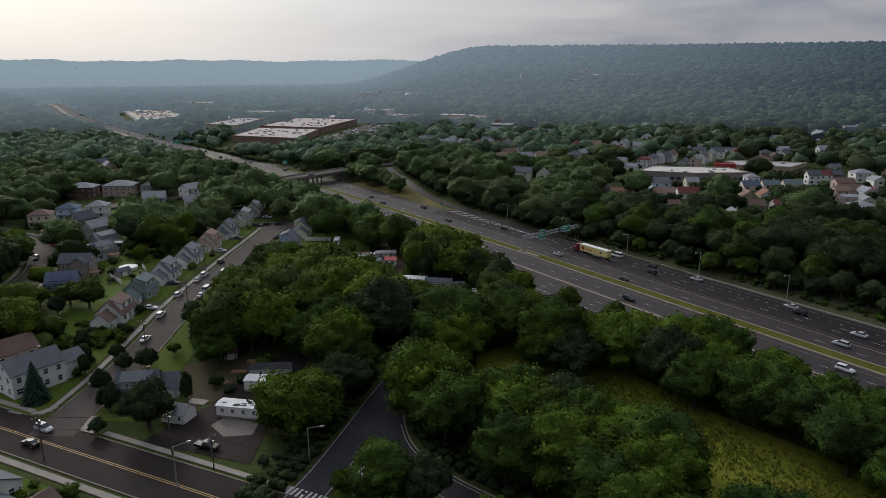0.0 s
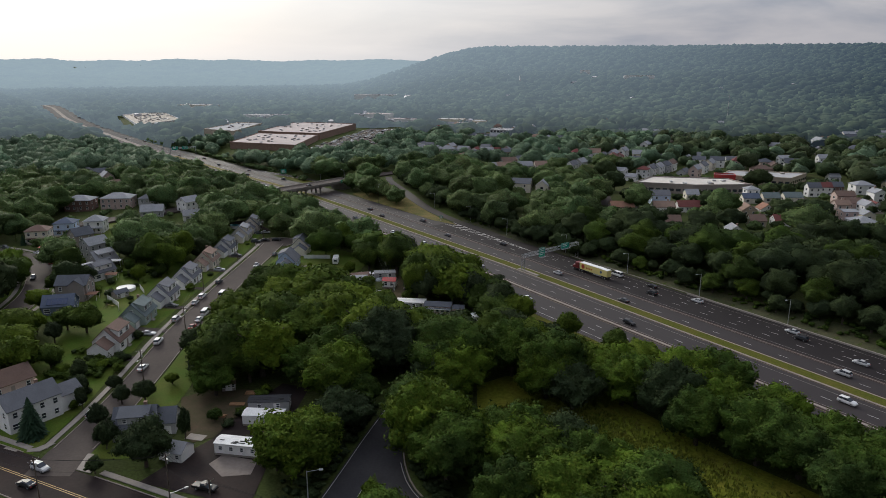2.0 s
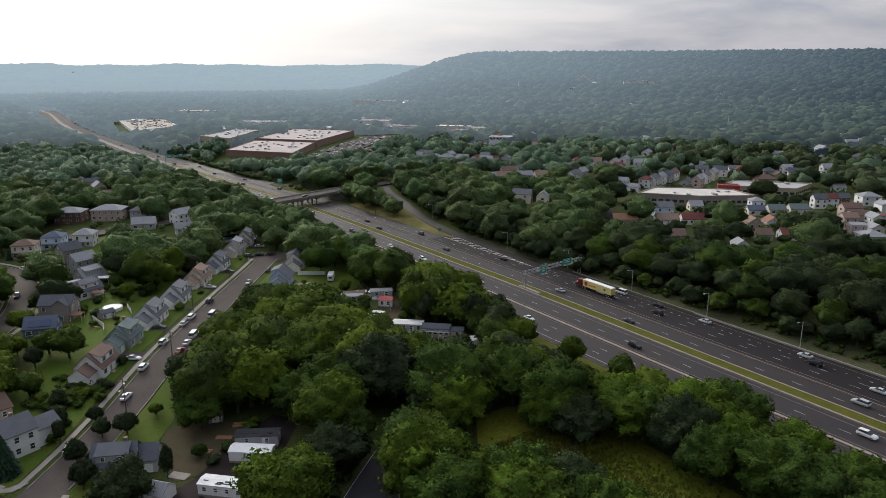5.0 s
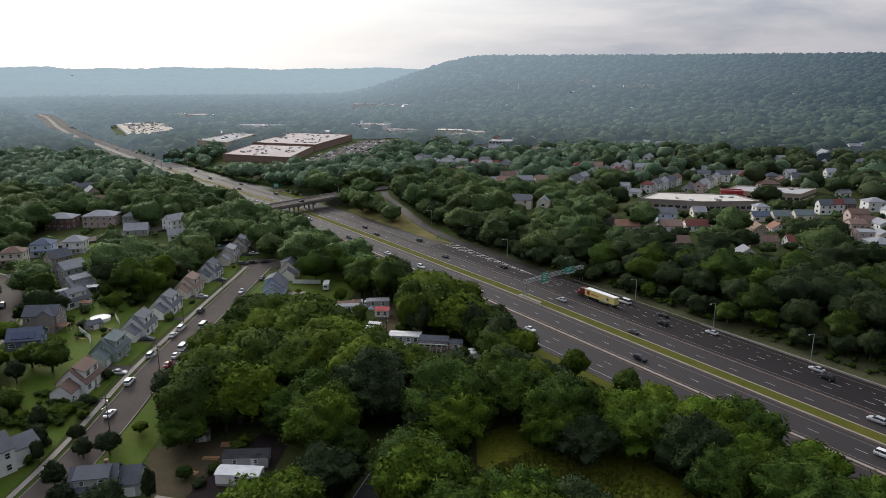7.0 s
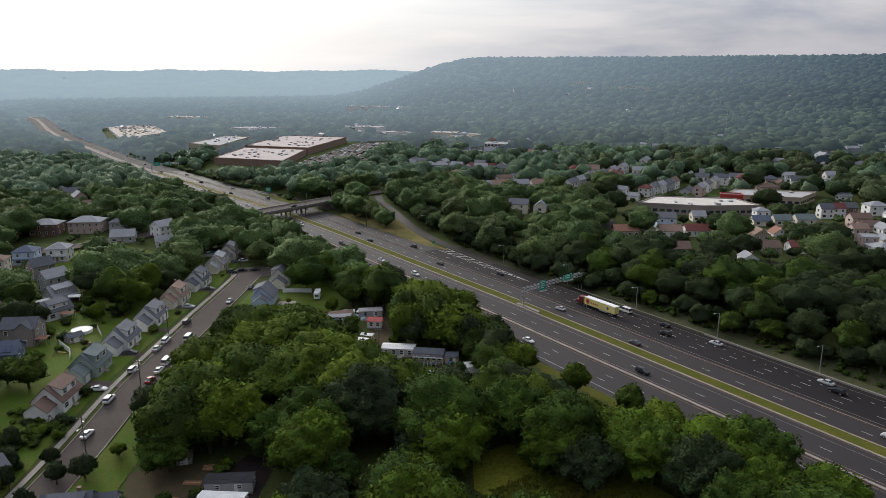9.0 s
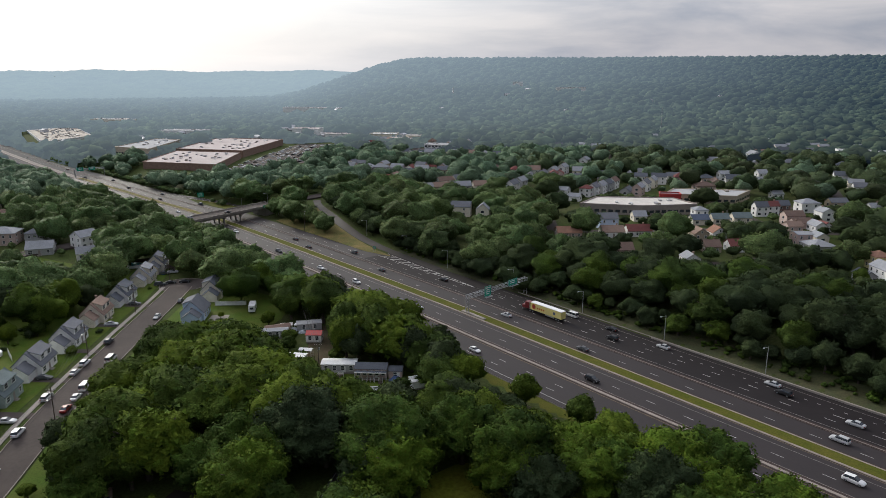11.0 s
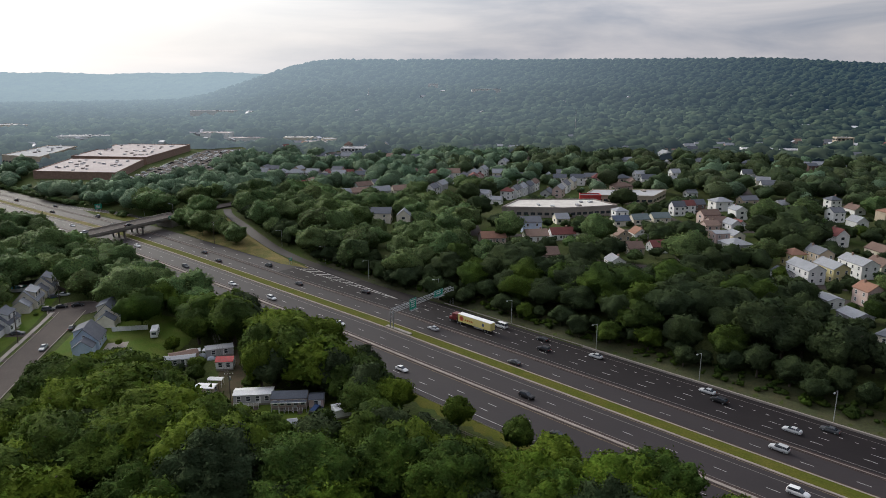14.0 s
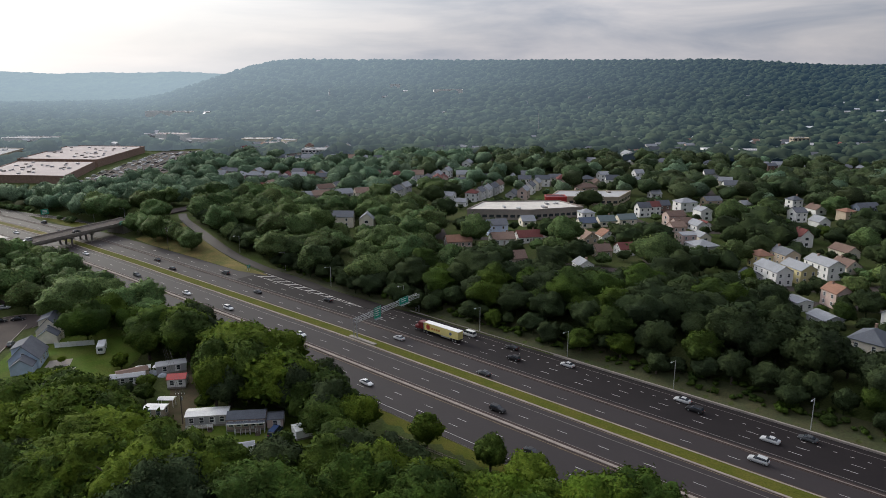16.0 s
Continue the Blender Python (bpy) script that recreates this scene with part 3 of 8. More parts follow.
# ---------------------------------------------------------------- streets
STREET = smooth_line([(-95.5, 84), (-96.5, 95), (-97.5, 110), (-99.5, 136), (-103, 166), (-105, 186), (-108, 220), (-111, 262), (-112.5, 278)])
MAIN = smooth_line([(-320, 158), (-200, 117), (-120, 90), (-80, 76.5), (-49, 66), (0, 49), (80, 20)])
RAMP_W = smooth_line([(-33.5, 64), (-30.5, 76), (-28.0, 92), (-25.8, 108), (-22.8, 124), (-20, 138)], 3.0)
RAMP_E = smooth_line([(14, 60), (3, 68), (-8, 76), (-17, 86), (-21.5, 97), (-23.5, 108)], 3.0)
ROAD_BACK = smooth_line([(-300, 262), (-250, 253), (-222, 245), (-202, 231), (-188, 212), (-176, 190), (-170, 165), (-172, 125)])


def street(line, half, material, label, walk_left=True, walk_right=True, yellow=False, gap=1.6):
    strip("road", line, half, half, 0.05, material, label)
    for side, on in ((-1, walk_left), (1, walk_right)):
        if on:
            a, b = half, half + 0.2
            c, d = half + gap, half + gap + 1.5
            strip("kerb", line, -a if side > 0 else b, b if side > 0 else -a, 0.19, KERB, "pale concrete street kerb", "kerb", thick=0.2)
            strip("pavement", line, -c if side > 0 else d, d if side > 0 else -c, 0.14, CONCRETE, "pale concrete footway beside the street", "pavement", thick=0.15)


street(STREET[2:], 4.6, ASPHALT_OLD, "worn brown-grey asphalt residential street ending in a turning circle", walk_right=False)
strip("kerb", STREET[2:], -4.6, 4.85, 0.19, KERB, "pale concrete street kerb", "kerb", thick=0.2)
strip("road", MAIN, 6.4, 6.4, 0.05, ASPHALT_WARM, "dark brownish asphalt main road with a double yellow centre line")
for seg in ([q for q in MAIN if q[0] < -106], [q for q in MAIN if -90 < q[0] < -38], [q for q in MAIN if q[0] > 16]):
    strip("kerb", seg, 6.6, -6.4, 0.19, KERB, "pale concrete kerb of the main road", "kerb", thick=0.2)
    strip("pavement", seg, 9.1, -7.6, 0.14, CONCRETE, "pale concrete footway beside the main road", "pavement", thick=0.15)
for pts in ([(-90.4, 87.0), (-91.8, 93.5), (-90.2, 93.5), (-88.6, 88.6), (-86.5, 87.6), (-86.5, 86.0)], [(-106.5, 92.6), (-103.6, 93.2), (-102.2, 97), (-103.9, 97), (-105.4, 94.6), (-107, 94.0)]):
    patch("corner_pavement", pts, 0.16, CONCRETE, "rounded pale concrete corner at the junction", "pavement", step=3, thick=0.15)
strip("pavement", MAIN[30:], -7.6, 9.2, 0.15, CONCRETE, "pale concrete footway beside the main road", "pavement", thick=0.15)
for k in (-0.25, 0.25):
    strip("centre_line", MAIN, 0.08 - k, 0.08 + k, 0.066, YELLOW, "yellow painted centre line on the main road", "road marking")
strip("road", RAMP_W, 3.9, 3.9, 0.055, ASPHALT_NEW, "fresh dark asphalt slip road with white edge lines")
strip("road", RAMP_E, 3.3, 3.3, 0.06, ASPHALT_NEW, "fresh dark asphalt slip road curving off")
strip("edge_line", RAMP_W, 3.55, -3.4, 0.075, PAINT, "white painted edge line of the slip road", "road marking")
strip("edge_line", RAMP_W[:9], -3.4, 3.55, 0.075, PAINT, "white painted edge line of the slip road", "road marking")
strip("edge_line", RAMP_E[:-3], -2.7, 2.85, 0.08, PAINT, "white painted edge line of the slip road", "road marking")
strip("edge_line", RAMP_E[:-6], 2.85, -2.7, 0.08, PAINT, "white painted edge line of the slip road", "road marking")
strip("slip_kerb", RAMP_E[:-2], -3.5, 3.8, 0.17, KERB, "pale concrete kerb of the slip road", "kerb", thick=0.2)
patch("traffic_island", [(-27, 69), (-26.0, 80), (-24.6, 92), (-21, 85), (-14, 76.5), (-3, 68), (-12, 62)], 0.1, LAWN, "small grass island between the slip road arms", step=3)
bm = bmesh.new()
for k in range(8):                               # zebra bars at the mouth of the slip road
    x, y = -36.6 + k * 1.05, 68.9 - k * 0.36
    q = [bm.verts.new((x + a, y + b, 0.08)) for a, b in ((0, 0), (0.5, -0.17), (1.3, 2.2), (0.8, 2.37))]
    bm.faces.new(q)
tagged(part("crosswalk", bm, PAINT), "white painted crosswalk bars on asphalt", "crosswalk", kind="structure")
street(ROAD_BACK, 4.6, ASPHALT_OLD, "worn brown-grey asphalt residential street with a bend")


def turning_circle():
    bm = bmesh.new()
    n = 40
    for r0, r1, z, mt in ((0, 9.5, 0.09, 0),):
        ring = [bm.verts.new((-112.5 + r1 * math.cos(k * 2 * math.pi / n), 281 + r1 * math.sin(k * 2 * math.pi / n), ground_z(-112.5, 281) + 0.06)) for k in range(n)]
        bm.faces.new(ring)
    tagged(part("turning_circle", bm, ASPHALT_OLD), "worn asphalt turning circle at the end of the street", "road", kind="structure")
    v, f = [], []
    z = ground_z(-112.5, 281)
    for k in range(-10, 41):
        a = k * 0.0975 + 0.32
        for r, h in ((9.5, 0.05), (9.5, 0.2), (9.75, 0.2), (9.75, 0.0)):
            v.append((-112.5 + r * math.cos(a), 281 + r * math.sin(a), z + h))
    for k in range(50):
        for j in range(3):
            f.append((4 * k + j, 4 * k + 4 + j, 4 * k + 5 + j, 4 * k + j + 1))
    tagged(new("kerb", quads("kerb", v, f, KERB)), "pale concrete kerb round the turning circle", "kerb", kind="structure")


turning_circle()
strip("road", STREET[:4], 5.2, 5.2, 0.052, ASPHALT_OLD, "worn asphalt mouth of the residential street")

# side streets of the northern neighbourhood
NORTH_STREETS = [smooth_line(l, 8.0) for l in (
    [(120, 300), (176, 258), (228, 230), (300, 205)], [(60, 352), (110, 322), (160, 290), (200, 268), (262, 262), (380, 225)], [(60, 383), (118, 382), (130, 387), (175, 386), (225, 376), (262, 370), (310, 340), (430, 270)],
    [(262, 371), (262, 430), (275, 480), (325, 600)], [(150, 318), (158, 345), (166, 386)], [(187, 386), (186, 425), (182, 470), (180, 540), (186, 614)], [(60, 384), (62, 420), (64, 515), (76, 548), (98, 592), (118, 640)],
    [(-20, 520), (40, 500), (63, 490)], [(222, 455), (290, 455), (340, 452), (430, 425)], [(-120, 640), (-10, 615), (60, 606)], [(118, 640), (186, 614), (300, 596), (430, 560)])]
for i, l in enumerate(NORTH_STREETS):
    strip("road", l, 3.6, 3.6, 0.05 + 0.006 * i, ASPHALT_OLD, "grey asphalt street between houses and trees")

# lawns, field, yards
patch("field", [(-4, 136), (4, 142), (16, 145), (28, 138), (42, 124), (54, 111), (68, 98), (90, 76), (100, 60), (46, 50), (34, 74), (30, 98), (14, 110), (-3, 124)], 0.06, MEADOW, "overgrown meadow of yellow-green weeds among trees", "field")
patch("lawn", [(-104.5, 92), (-106, 112), (-109, 136), (-113, 166), (-115, 190), (-118, 222), (-120, 262), (-126, 300), (-150, 305), (-150, 262), (-146, 220), (-146, 190), (-142, 160), (-135, 130), (-140, 96)], 0.04, LAWN, "green front and back lawns along the street")
patch("lawn", [(-146, 220), (-150, 262), (-150, 300), (-215, 330), (-218, 268), (-180, 200), (-165, 176), (-142, 160), (-146, 190)], 0.045, LAWN, "green back gardens between two streets")
patch("lawn", [(-92, 92), (-94, 136), (-98, 170), (-101, 220), (-103, 262), (-96, 282), (-60, 262), (-60, 238), (-92, 228), (-88, 180), (-84, 136), (-80, 92)], 0.04, LAWN, "green grass along the street and behind the houses")
patch("lawn", [(-205, 222), (-194, 208), (-184, 190), (-178, 160), (-240, 150), (-290, 200), (-290, 250), (-225, 238)], 0.045, LAWN, "green lawn inside the bend of a street")
patch("lawn", [(-125, 79.5), (-100, 71.8), (-66, 60.2), (-64, 46), (-130, 64)], 0.04, LAWN, "worn grass and beds on the near side of the main road", step=4)
strip("kerb", MAIN[24:], -6.4, 6.6, 0.19, KERB, "pale concrete kerb of the main road", "kerb", thick=0.2)
patch("gravel_yard", [(-74, 84), (-69, 97), (-66, 103), (-63, 120), (-58, 132), (-50, 130), (-50, 112), (-49, 98), (-47, 78)], 0.045, ASPHALT_WARM, "dark patched asphalt yard round the trailers", "yard")
patch("dirt_yard", [(-77.5, 110.5), (-83, 122), (-75, 128), (-66, 128), (-63, 120), (-66, 104), (-70, 101), (-75, 106)], 0.05, DIRT, "bare brown dirt behind the house", "yard", step=3)
patch("dirt_yard", [(-41, 184), (-44, 208), (-48, 232), (-37, 234), (-36, 205), (-35, 186)], 0.055, DIRT, "bare earth lane in the trailer park", "yard")
patch("lawn", [(-37, 176), (-36, 205), (-4, 190), (-4, 174), (-20, 168)], 0.05, LAWN, "shaded grass round the mobile homes", step=4)
patch("concrete_pad", [(-62, 92.5), (-60.5, 96.5), (-51.5, 95), (-51, 89.5), (-57, 88)], 0.07, SEAM, "cracked pale concrete pad beside a trailer", "slab", step=3, thick=0.08)
patch("lawn", [(-80, 227), (-62, 227), (-58, 258), (-84, 262)], 0.06, LAWN, "green back garden with a camper on it", step=4)


# ---------------------------------------------------------------- houses
def window_mesh(w, h):
    """A sash window: white frame with a mid rail, dark glass set back in it."""
    bm = bmesh.new()
    for a in ((-w / 2 - 0.1, w / 2 + 0.1, h / 2, h / 2 + 0.12), (-w / 2 - 0.14, w / 2 + 0.14, -h / 2 - 0.12, -h / 2), (-w / 2 - 0.1, -w / 2, -h / 2, h / 2), (w / 2, w / 2 + 0.1, -h / 2, h / 2), (-w / 2, w / 2, -0.04, 0.04)):
        box(bm, a[0], a[1], -0.10, 0.02, a[2], a[3])
    frame_mesh = mesh_of("window", bm, WHITE)
    bm = bmesh.new()
    box(bm, -w / 2, w / 2, -0.045, 0.02, -h / 2, h / 2)
    return frame_mesh, mesh_of("pane", bm, GLASS)


WINDOWS = {k: window_mesh(*k) for k in ((1.0, 1.35), (1.8, 1.35), (0.8, 0.9), (2.6, 1.3))}


def plain_window_mesh(w, h):
    bm = bmesh.new()
    box(bm, -w / 2 - 0.12, w / 2 + 0.12, -0.05, 0.02, -h / 2 - 0.12, h / 2 + 0.12)
    n = len(bm.faces)
    box(bm, -w / 2, w / 2, -0.07, 0.0, -h / 2, h / 2)
    bm.faces.ensure_lookup_table()
    for f in bm.faces[n:]:
        f.material_index = 1
    return mesh_of("window", bm, [WHITE, GLASS])


FAR_WINDOWS = {k: plain_window_mesh(*k) for k in WINDOWS}


def add_window(parent, size, m, far=False):
    fr, pn = WINDOWS[size]
    o = new("window", FAR_WINDOWS[size] if far else fr)
    o.parent, o.matrix_basis = parent, m
    if far:
        return
    p = new("pane", pn)
    p.parent = o


def gable_wall(bm, x0, x1, y0, y1, z0, eave, rise):
    ym = (y0 + y1) / 2
    prof = ((y0, z0), (y1, z0), (y1, eave), (ym, eave + rise), (y0, eave))
    a = [bm.verts.new((x0, y, z)) for y, z in prof]
    b = [bm.verts.new((x1, y, z)) for y, z in prof]
    bm.faces.new(a[::-1])
    bm.faces.new(b)
    for i in range(5):
        bm.faces.new((a[i], a[(i + 1) % 5], b[(i + 1) % 5], b[i]))


def gable_roof(bm, x0, x1, y0, y1, eave, rise, over=0.35, thick=0.2):
    ym = (y0 + y1) / 2
    k = rise / (ym - y0)
    prof = ((y0 - over, eave - over * k), (ym, eave + rise), (y1 + over, eave - over * k), (y1 + over, eave - over * k + thick), (ym, eave + rise + thick * 1.2), (y0 - over, eave - over * k + thick))
    a = [bm.verts.new((x0 - over, y, z + 0.02)) for y, z in prof]
    b = [bm.verts.new((x1 + over, y, z + 0.02)) for y, z in prof]
    bm.faces.new((a[0], a[5], a[4], a[1]))
    bm.faces.new((a[1], a[4], a[3], a[2]))
    bm.faces.new((b[0], b[1], b[4], b[5]))
    bm.faces.new((b[1], b[2], b[3], b[4]))
    for i in range(6):
        bm.faces.new((a[i], b[i], b[(i + 1) % 6], a[(i + 1) % 6]))


def hip_roof(bm, x0, x1, y0, y1, eave, rise, over=0.5, thick=0.2):
    x0, x1, y0, y1 = x0 - over, x1 + over, y0 - over, y1 + over
    run = (y1 - y0) / 2
    box(bm, x0, x1, y0, y1, eave - 0.02, eave + thick)
    b = [bm.verts.new((x, y, eave + thick)) for x, y in ((x0, y0), (x1, y0), (x1, y1), (x0, y1))]
    ym = (y0 + y1) / 2
    r = min(run, (x1 - x0) / 2 - 0.1)
    t = [bm.verts.new((x0 + r, ym, eave + thick + rise)), bm.verts.new((x1 - r, ym, eave + thick + rise))]
    for q in ((b[0], b[1], t[1], t[0]), (b[1], b[2], t[1]), (b[2], b[3], t[0], t[1]), (b[3], b[0], t[0])):
        bm.faces.new(q)


def house(x, y, deg, L=11.0, W=8.5, storeys=1, rise=3.6, wall="white", roof="grey", hip=False, dormer=False, wing=None, porch=False, chimney=False, label="", group="", near=True, lift=0.0, cross=None):
    """A house with its ridge along local x and its street front towards local -y."""
    z = ground_z(x, y)
    h = thing("house", pose(x, y, z + lift, 0, 0, deg), label, "house", group)
    eave = 2.9 * storeys + 0.35
    wm, rm = SIDING[wall], ROOF[roof]
    bm = bmesh.new()
    x0, x1, y0, y1 = -L / 2, L / 2, -W / 2, W / 2
    if hip:
        box(bm, x0, x1, y0, y1, -1.0, eave)
    else:
        gable_wall(bm, x0, x1, y0, y1, -1.0, eave, rise)
    part("wall", bm, wm, h)
    bm = bmesh.new()
    (hip_roof if hip else gable_roof)(bm, x0, x1, y0, y1, eave, rise)
    roof_ob = part("roof", bm, rm, h)
    if wing:                                             # lower side wing, usually the garage
        wl, ww, wy, we, wr = wing
        s = -1 if wl < 0 else 1
        a, b = sorted((s * L / 2, s * L / 2 + wl))
        bm = bmesh.new()
        gable_wall(bm, a, b, wy - ww / 2, wy + ww / 2, -1.0, we, wr)
        wg = part("garage_wing", bm, wm, h)
        bm = bmesh.new()
        gable_roof(bm, a, b, wy - ww / 2, wy + ww / 2, we, wr, 0.25, 0.16)
        part("wing_roof", bm, rm, wg)
        bm = bmesh.new()
        box(bm, (a + b) / 2 - 1.3, (a + b) / 2 + 1.3, wy - ww / 2 - 0.04, wy - ww / 2 + 0.02, 0, 2.2)
        part("garage_door", bm, WHITE, wg)
    if dormer:                                           # long shed dormer on the street side
        d0, d1 = -L * 0.36, L * 0.36
        zt = eave + rise + 0.02
        yb = y0 + W * 0.09
        zf = eave + 0.74 * rise
        bm = bmesh.new()
        prof = ((yb, eave + 0.1), (-0.25, eave + 0.6), (-0.25, zt), (yb, zf))
        a = [bm.verts.new((d0, p[0], p[1])) for p in prof]
        b = [bm.verts.new((d1, p[0], p[1])) for p in prof]
        bm.faces.new(a[::-1])
        bm.faces.new(b)
        for i in range(4):
            bm.faces.new((a[i], a[(i + 1) % 4], b[(i + 1) % 4], b[i]))
        bmesh.ops.recalc_face_normals(bm, faces=bm.faces)
        do = part("dormer", bm, wm, h)
        bm = bmesh.new()
        k = (zt - eave - 0.62 * rise) / (-0.25 - yb)
        prof = ((yb - 0.35, zf - 0.35 * k), (0.0, zt + 0.25 * k), (0.0, zt + 0.25 * k + 0.16), (yb - 0.35, zf - 0.35 * k + 0.16))
        a = [bm.verts.new((d0 - 0.25, p[0], p[1] + 0.02)) for p in prof]
        b = [bm.verts.new((d1 + 0.25, p[0], p[1] + 0.02)) for p in prof]
        bm.faces.new(a[::-1])
        bm.faces.new(b)
        for i in range(4):
            bm.faces.new((a[i], a[(i + 1) % 4], b[(i + 1) % 4], b[i]))
        bmesh.ops.recalc_face_normals(bm, faces=bm.faces)
        part("dormer_roof", bm, rm, do)
        for xx in (d0 * 0.55, d1 * 0.55):
            add_window(do, (1.8, 1.35) if rise > 3.7 else (0.8, 0.9), pose(xx, yb, eave + 0.46 * rise))
    if cross:                                            # gabled bay that faces the street
        cw, cp = cross
        bm = bmesh.new()
        gable_wall(bm, -cp, 0.0, -cw / 2, cw / 2, -1.0, eave, cw * 0.38)
        bmesh.ops.transform(bm, matrix=pose(L * 0.2, y0, 0, 0, 0, 90), verts=bm.verts)
        cb = part("bay", bm, wm, h)
        bm = bmesh.new()
        gable_roof(bm, -cp, W * 0.4, -cw / 2, cw / 2, eave, cw * 0.38, 0.3, 0.18)
        bmesh.ops.transform(bm, matrix=pose(L * 0.2, y0, 0, 0, 0, 90), verts=bm.verts)
        part("bay_roof", bm, rm, cb)
        add_window(cb, (1.8, 1.35), pose(L * 0.2, y0 - cp, 1.7))
    # door, steps, windows
    if near:
        bm = bmesh.new()
        box(bm, -0.5, 0.5, y0 - 0.05, y0 + 0.02, 0.35, 2.4)
        part("door", bm, SIDING["taupe"], h, "dark panelled front door")
        bm = bmesh.new()
        for k in range(3):
            box(bm, -0.9, 0.9, y0 - 0.4 - 0.35 * (2 - k), y0, -0.3, 0.13 + 0.12 * k - 0.02 * k)
        part("steps", bm, CONCRETE, h)
    for fl in range(storeys):
        zc = 1.75 + 2.9 * fl
        n = max(int(L / 3.2), 2) if near else 2
        for i in range(n):
            xx = -L / 2 + (i + 0.5) * L / n
            if not (fl == 0 and abs(xx) < 0.9 and near):
                add_window(h, (1.8, 1.35) if (i == 0 and fl == 0) else (1.0, 1.35), pose(xx, y0, zc), not near)
        for side, turn in ((x0, -90), (x1, 90)):
            if wing and fl == 0 and (side < 0) == (wing[0] < 0):
                continue
            for yy in (-W * 0.25, W * 0.25) if near else (0.0,):
                add_window(h, (1.0, 1.35) if near else (1.8, 1.35), pose(side, yy, zc, 0, 0, turn), not near)
        if near:
            for i in range(n):
                add_window(h, (1.0, 1.35), pose(-L / 2 + (i + 0.5) * L / n, y1, zc, 0, 0, 180))
    if not hip and rise > 2.4 and near:
        for side, turn in ((x0, -90), (x1, 90)):
            add_window(h, (0.8, 0.9), pose(side, 0.0, eave + rise * 0.36, 0, 0, turn))
    if porch:
        bm = bmesh.new()
        box(bm, x0 + 0.4, x1 - 0.4, y0 - 2.0, y0, 2.75, 2.95)
        pr = part("porch_roof", bm, rm, h)
        bm = bmesh.new()
        box(bm, x0 + 0.4, x1 - 0.4, y0 - 2.0, y0, -0.6, 0.32)
        part("porch_floor", bm, CONCRETE, h)
        for xx in (x0 + 0.6, 0.0, x1 - 0.6):
            bm = bmesh.new()
            box(bm, xx - 0.09, xx + 0.09, y0 - 1.9, y0 - 1.72, 0.32, 2.75)
            part("post", bm, WHITE, pr)
    if chimney:
        bm = bmesh.new()
        box(bm, L * 0.2, L * 0.2 + 0.7, 0.2, 0.9, eave, eave + rise + 0.9)
        box(bm, L * 0.2 - 0.06, L * 0.2 + 0.76, 0.14, 0.96, eave + rise + 0.75, eave + rise + 0.95)
        part("chimney", bm, BRICK, h)
    return h


STREET_GROUP = "cape houses along the street"
GARAGE = (-5.0, 6.0, 0.4, 2.7, 2.3)
# x, y, heading, wall, roof, extras
CAPES = [
    (-118.5, 150, 96, "white", "brown", "white cape house with a worn brown shingle roof and dormer"),
    (-122, 171, 98, "teal", "teal", "pale green cape house with a grey-green shingle roof and dormer"),
    (-124, 192, 97, "white", "grey", "white cape house with a dark grey shingle roof and long dormer"),
    (-125.5, 214, 97, "white", "grey", "white cape house with a dark grey shingle roof and garage wing"),
    (-128, 238, 97, "cream", "tan", "cream cape house with a tan and grey shingle roof"),
    (-129, 260, 96, "white", "slate", "white cape house with a slate grey roof and garage wing"),
    (-132, 287, 100, "cream", "light", "cream cape house with a pale grey roof near the turning circle"),
    (-134, 306, 102, "cream", "grey", "cream cape house with a grey roof at the street's end"),
]
for i, (x, y, a, w, r, text) in enumerate(CAPES):
    house(x, y, a, 10.5, 8.4, 1, 4.1, w, r, dormer=True, wing=GARAGE, label=text, group=STREET_GROUP, chimney=i in (1, 4))
house(-92.5, 241, -84, 10.0, 8.4, 1, 4.1, "blue", "grey", dormer=True, wing=(4.5, 6.0, 0.4, 2.6, 2.2), label="pale blue cape house with a blue-grey roof beside a patio", group=STREET_GROUP)
house(-94.5, 267, -84, 10.0, 8.4, 1, 4.1, "cream", "slate", dormer=True, wing=(4.5, 6.0, 0.4, 2.6, 2.2), label="cream cape house with a dark slate roof by the turning circle", group=STREET_GROUP)
# houses behind, on the bend of the other street
house(-158, 191, 12, 11, 8, 2, 2.6, "taupe", "slate", cross=(5.5, 1.2), label="taupe two-storey house with a slate roof and rear deck", group="houses behind the street")
house(-154, 176, 20, 10, 8, 1, 3.0, "navy", "blue", label="dark blue house with solar panels on its roof", group="houses behind the street")
house(-164, 216, 68, 10, 7.5, 1, 3.6, "white", "grey", dormer=True, label="white cape house with a grey roof behind trees", group="houses behind the street")
house(-174, 234, 68, 10, 7.5, 1, 3.6, "grey", "light", dormer=True, porch=True, label="grey cape house with a pale roof and porch", group="houses behind the street")
house(-186, 248, 66, 10, 7.5, 2, 2.8, "grey", "light", label="grey two-storey house with a pale grey roof", group="houses behind the street")
house(-203, 264, 60, 9, 8, 2, 3.0, "taupe", "slate", label="brown-grey two-storey house with a slate roof", group="houses behind the street")
house(-229, 270, 20, 10, 9, 2, 2.2, "cream", "brown", hip=True, porch=True, label="cream two-storey house with a brown hip roof", group="houses behind the street")
house(-226, 287, 15, 9.5, 9, 2, 2.4, "blue", "blue", hip=True, porch=True, label="pale blue two-storey house with a blue hip roof", group="houses behind the street")
house(-214, 294, 15, 9.5, 9, 2, 2.6, "white", "light", hip=True, porch=True, label="white two-storey house with a pale hip roof", group="houses behind the street")
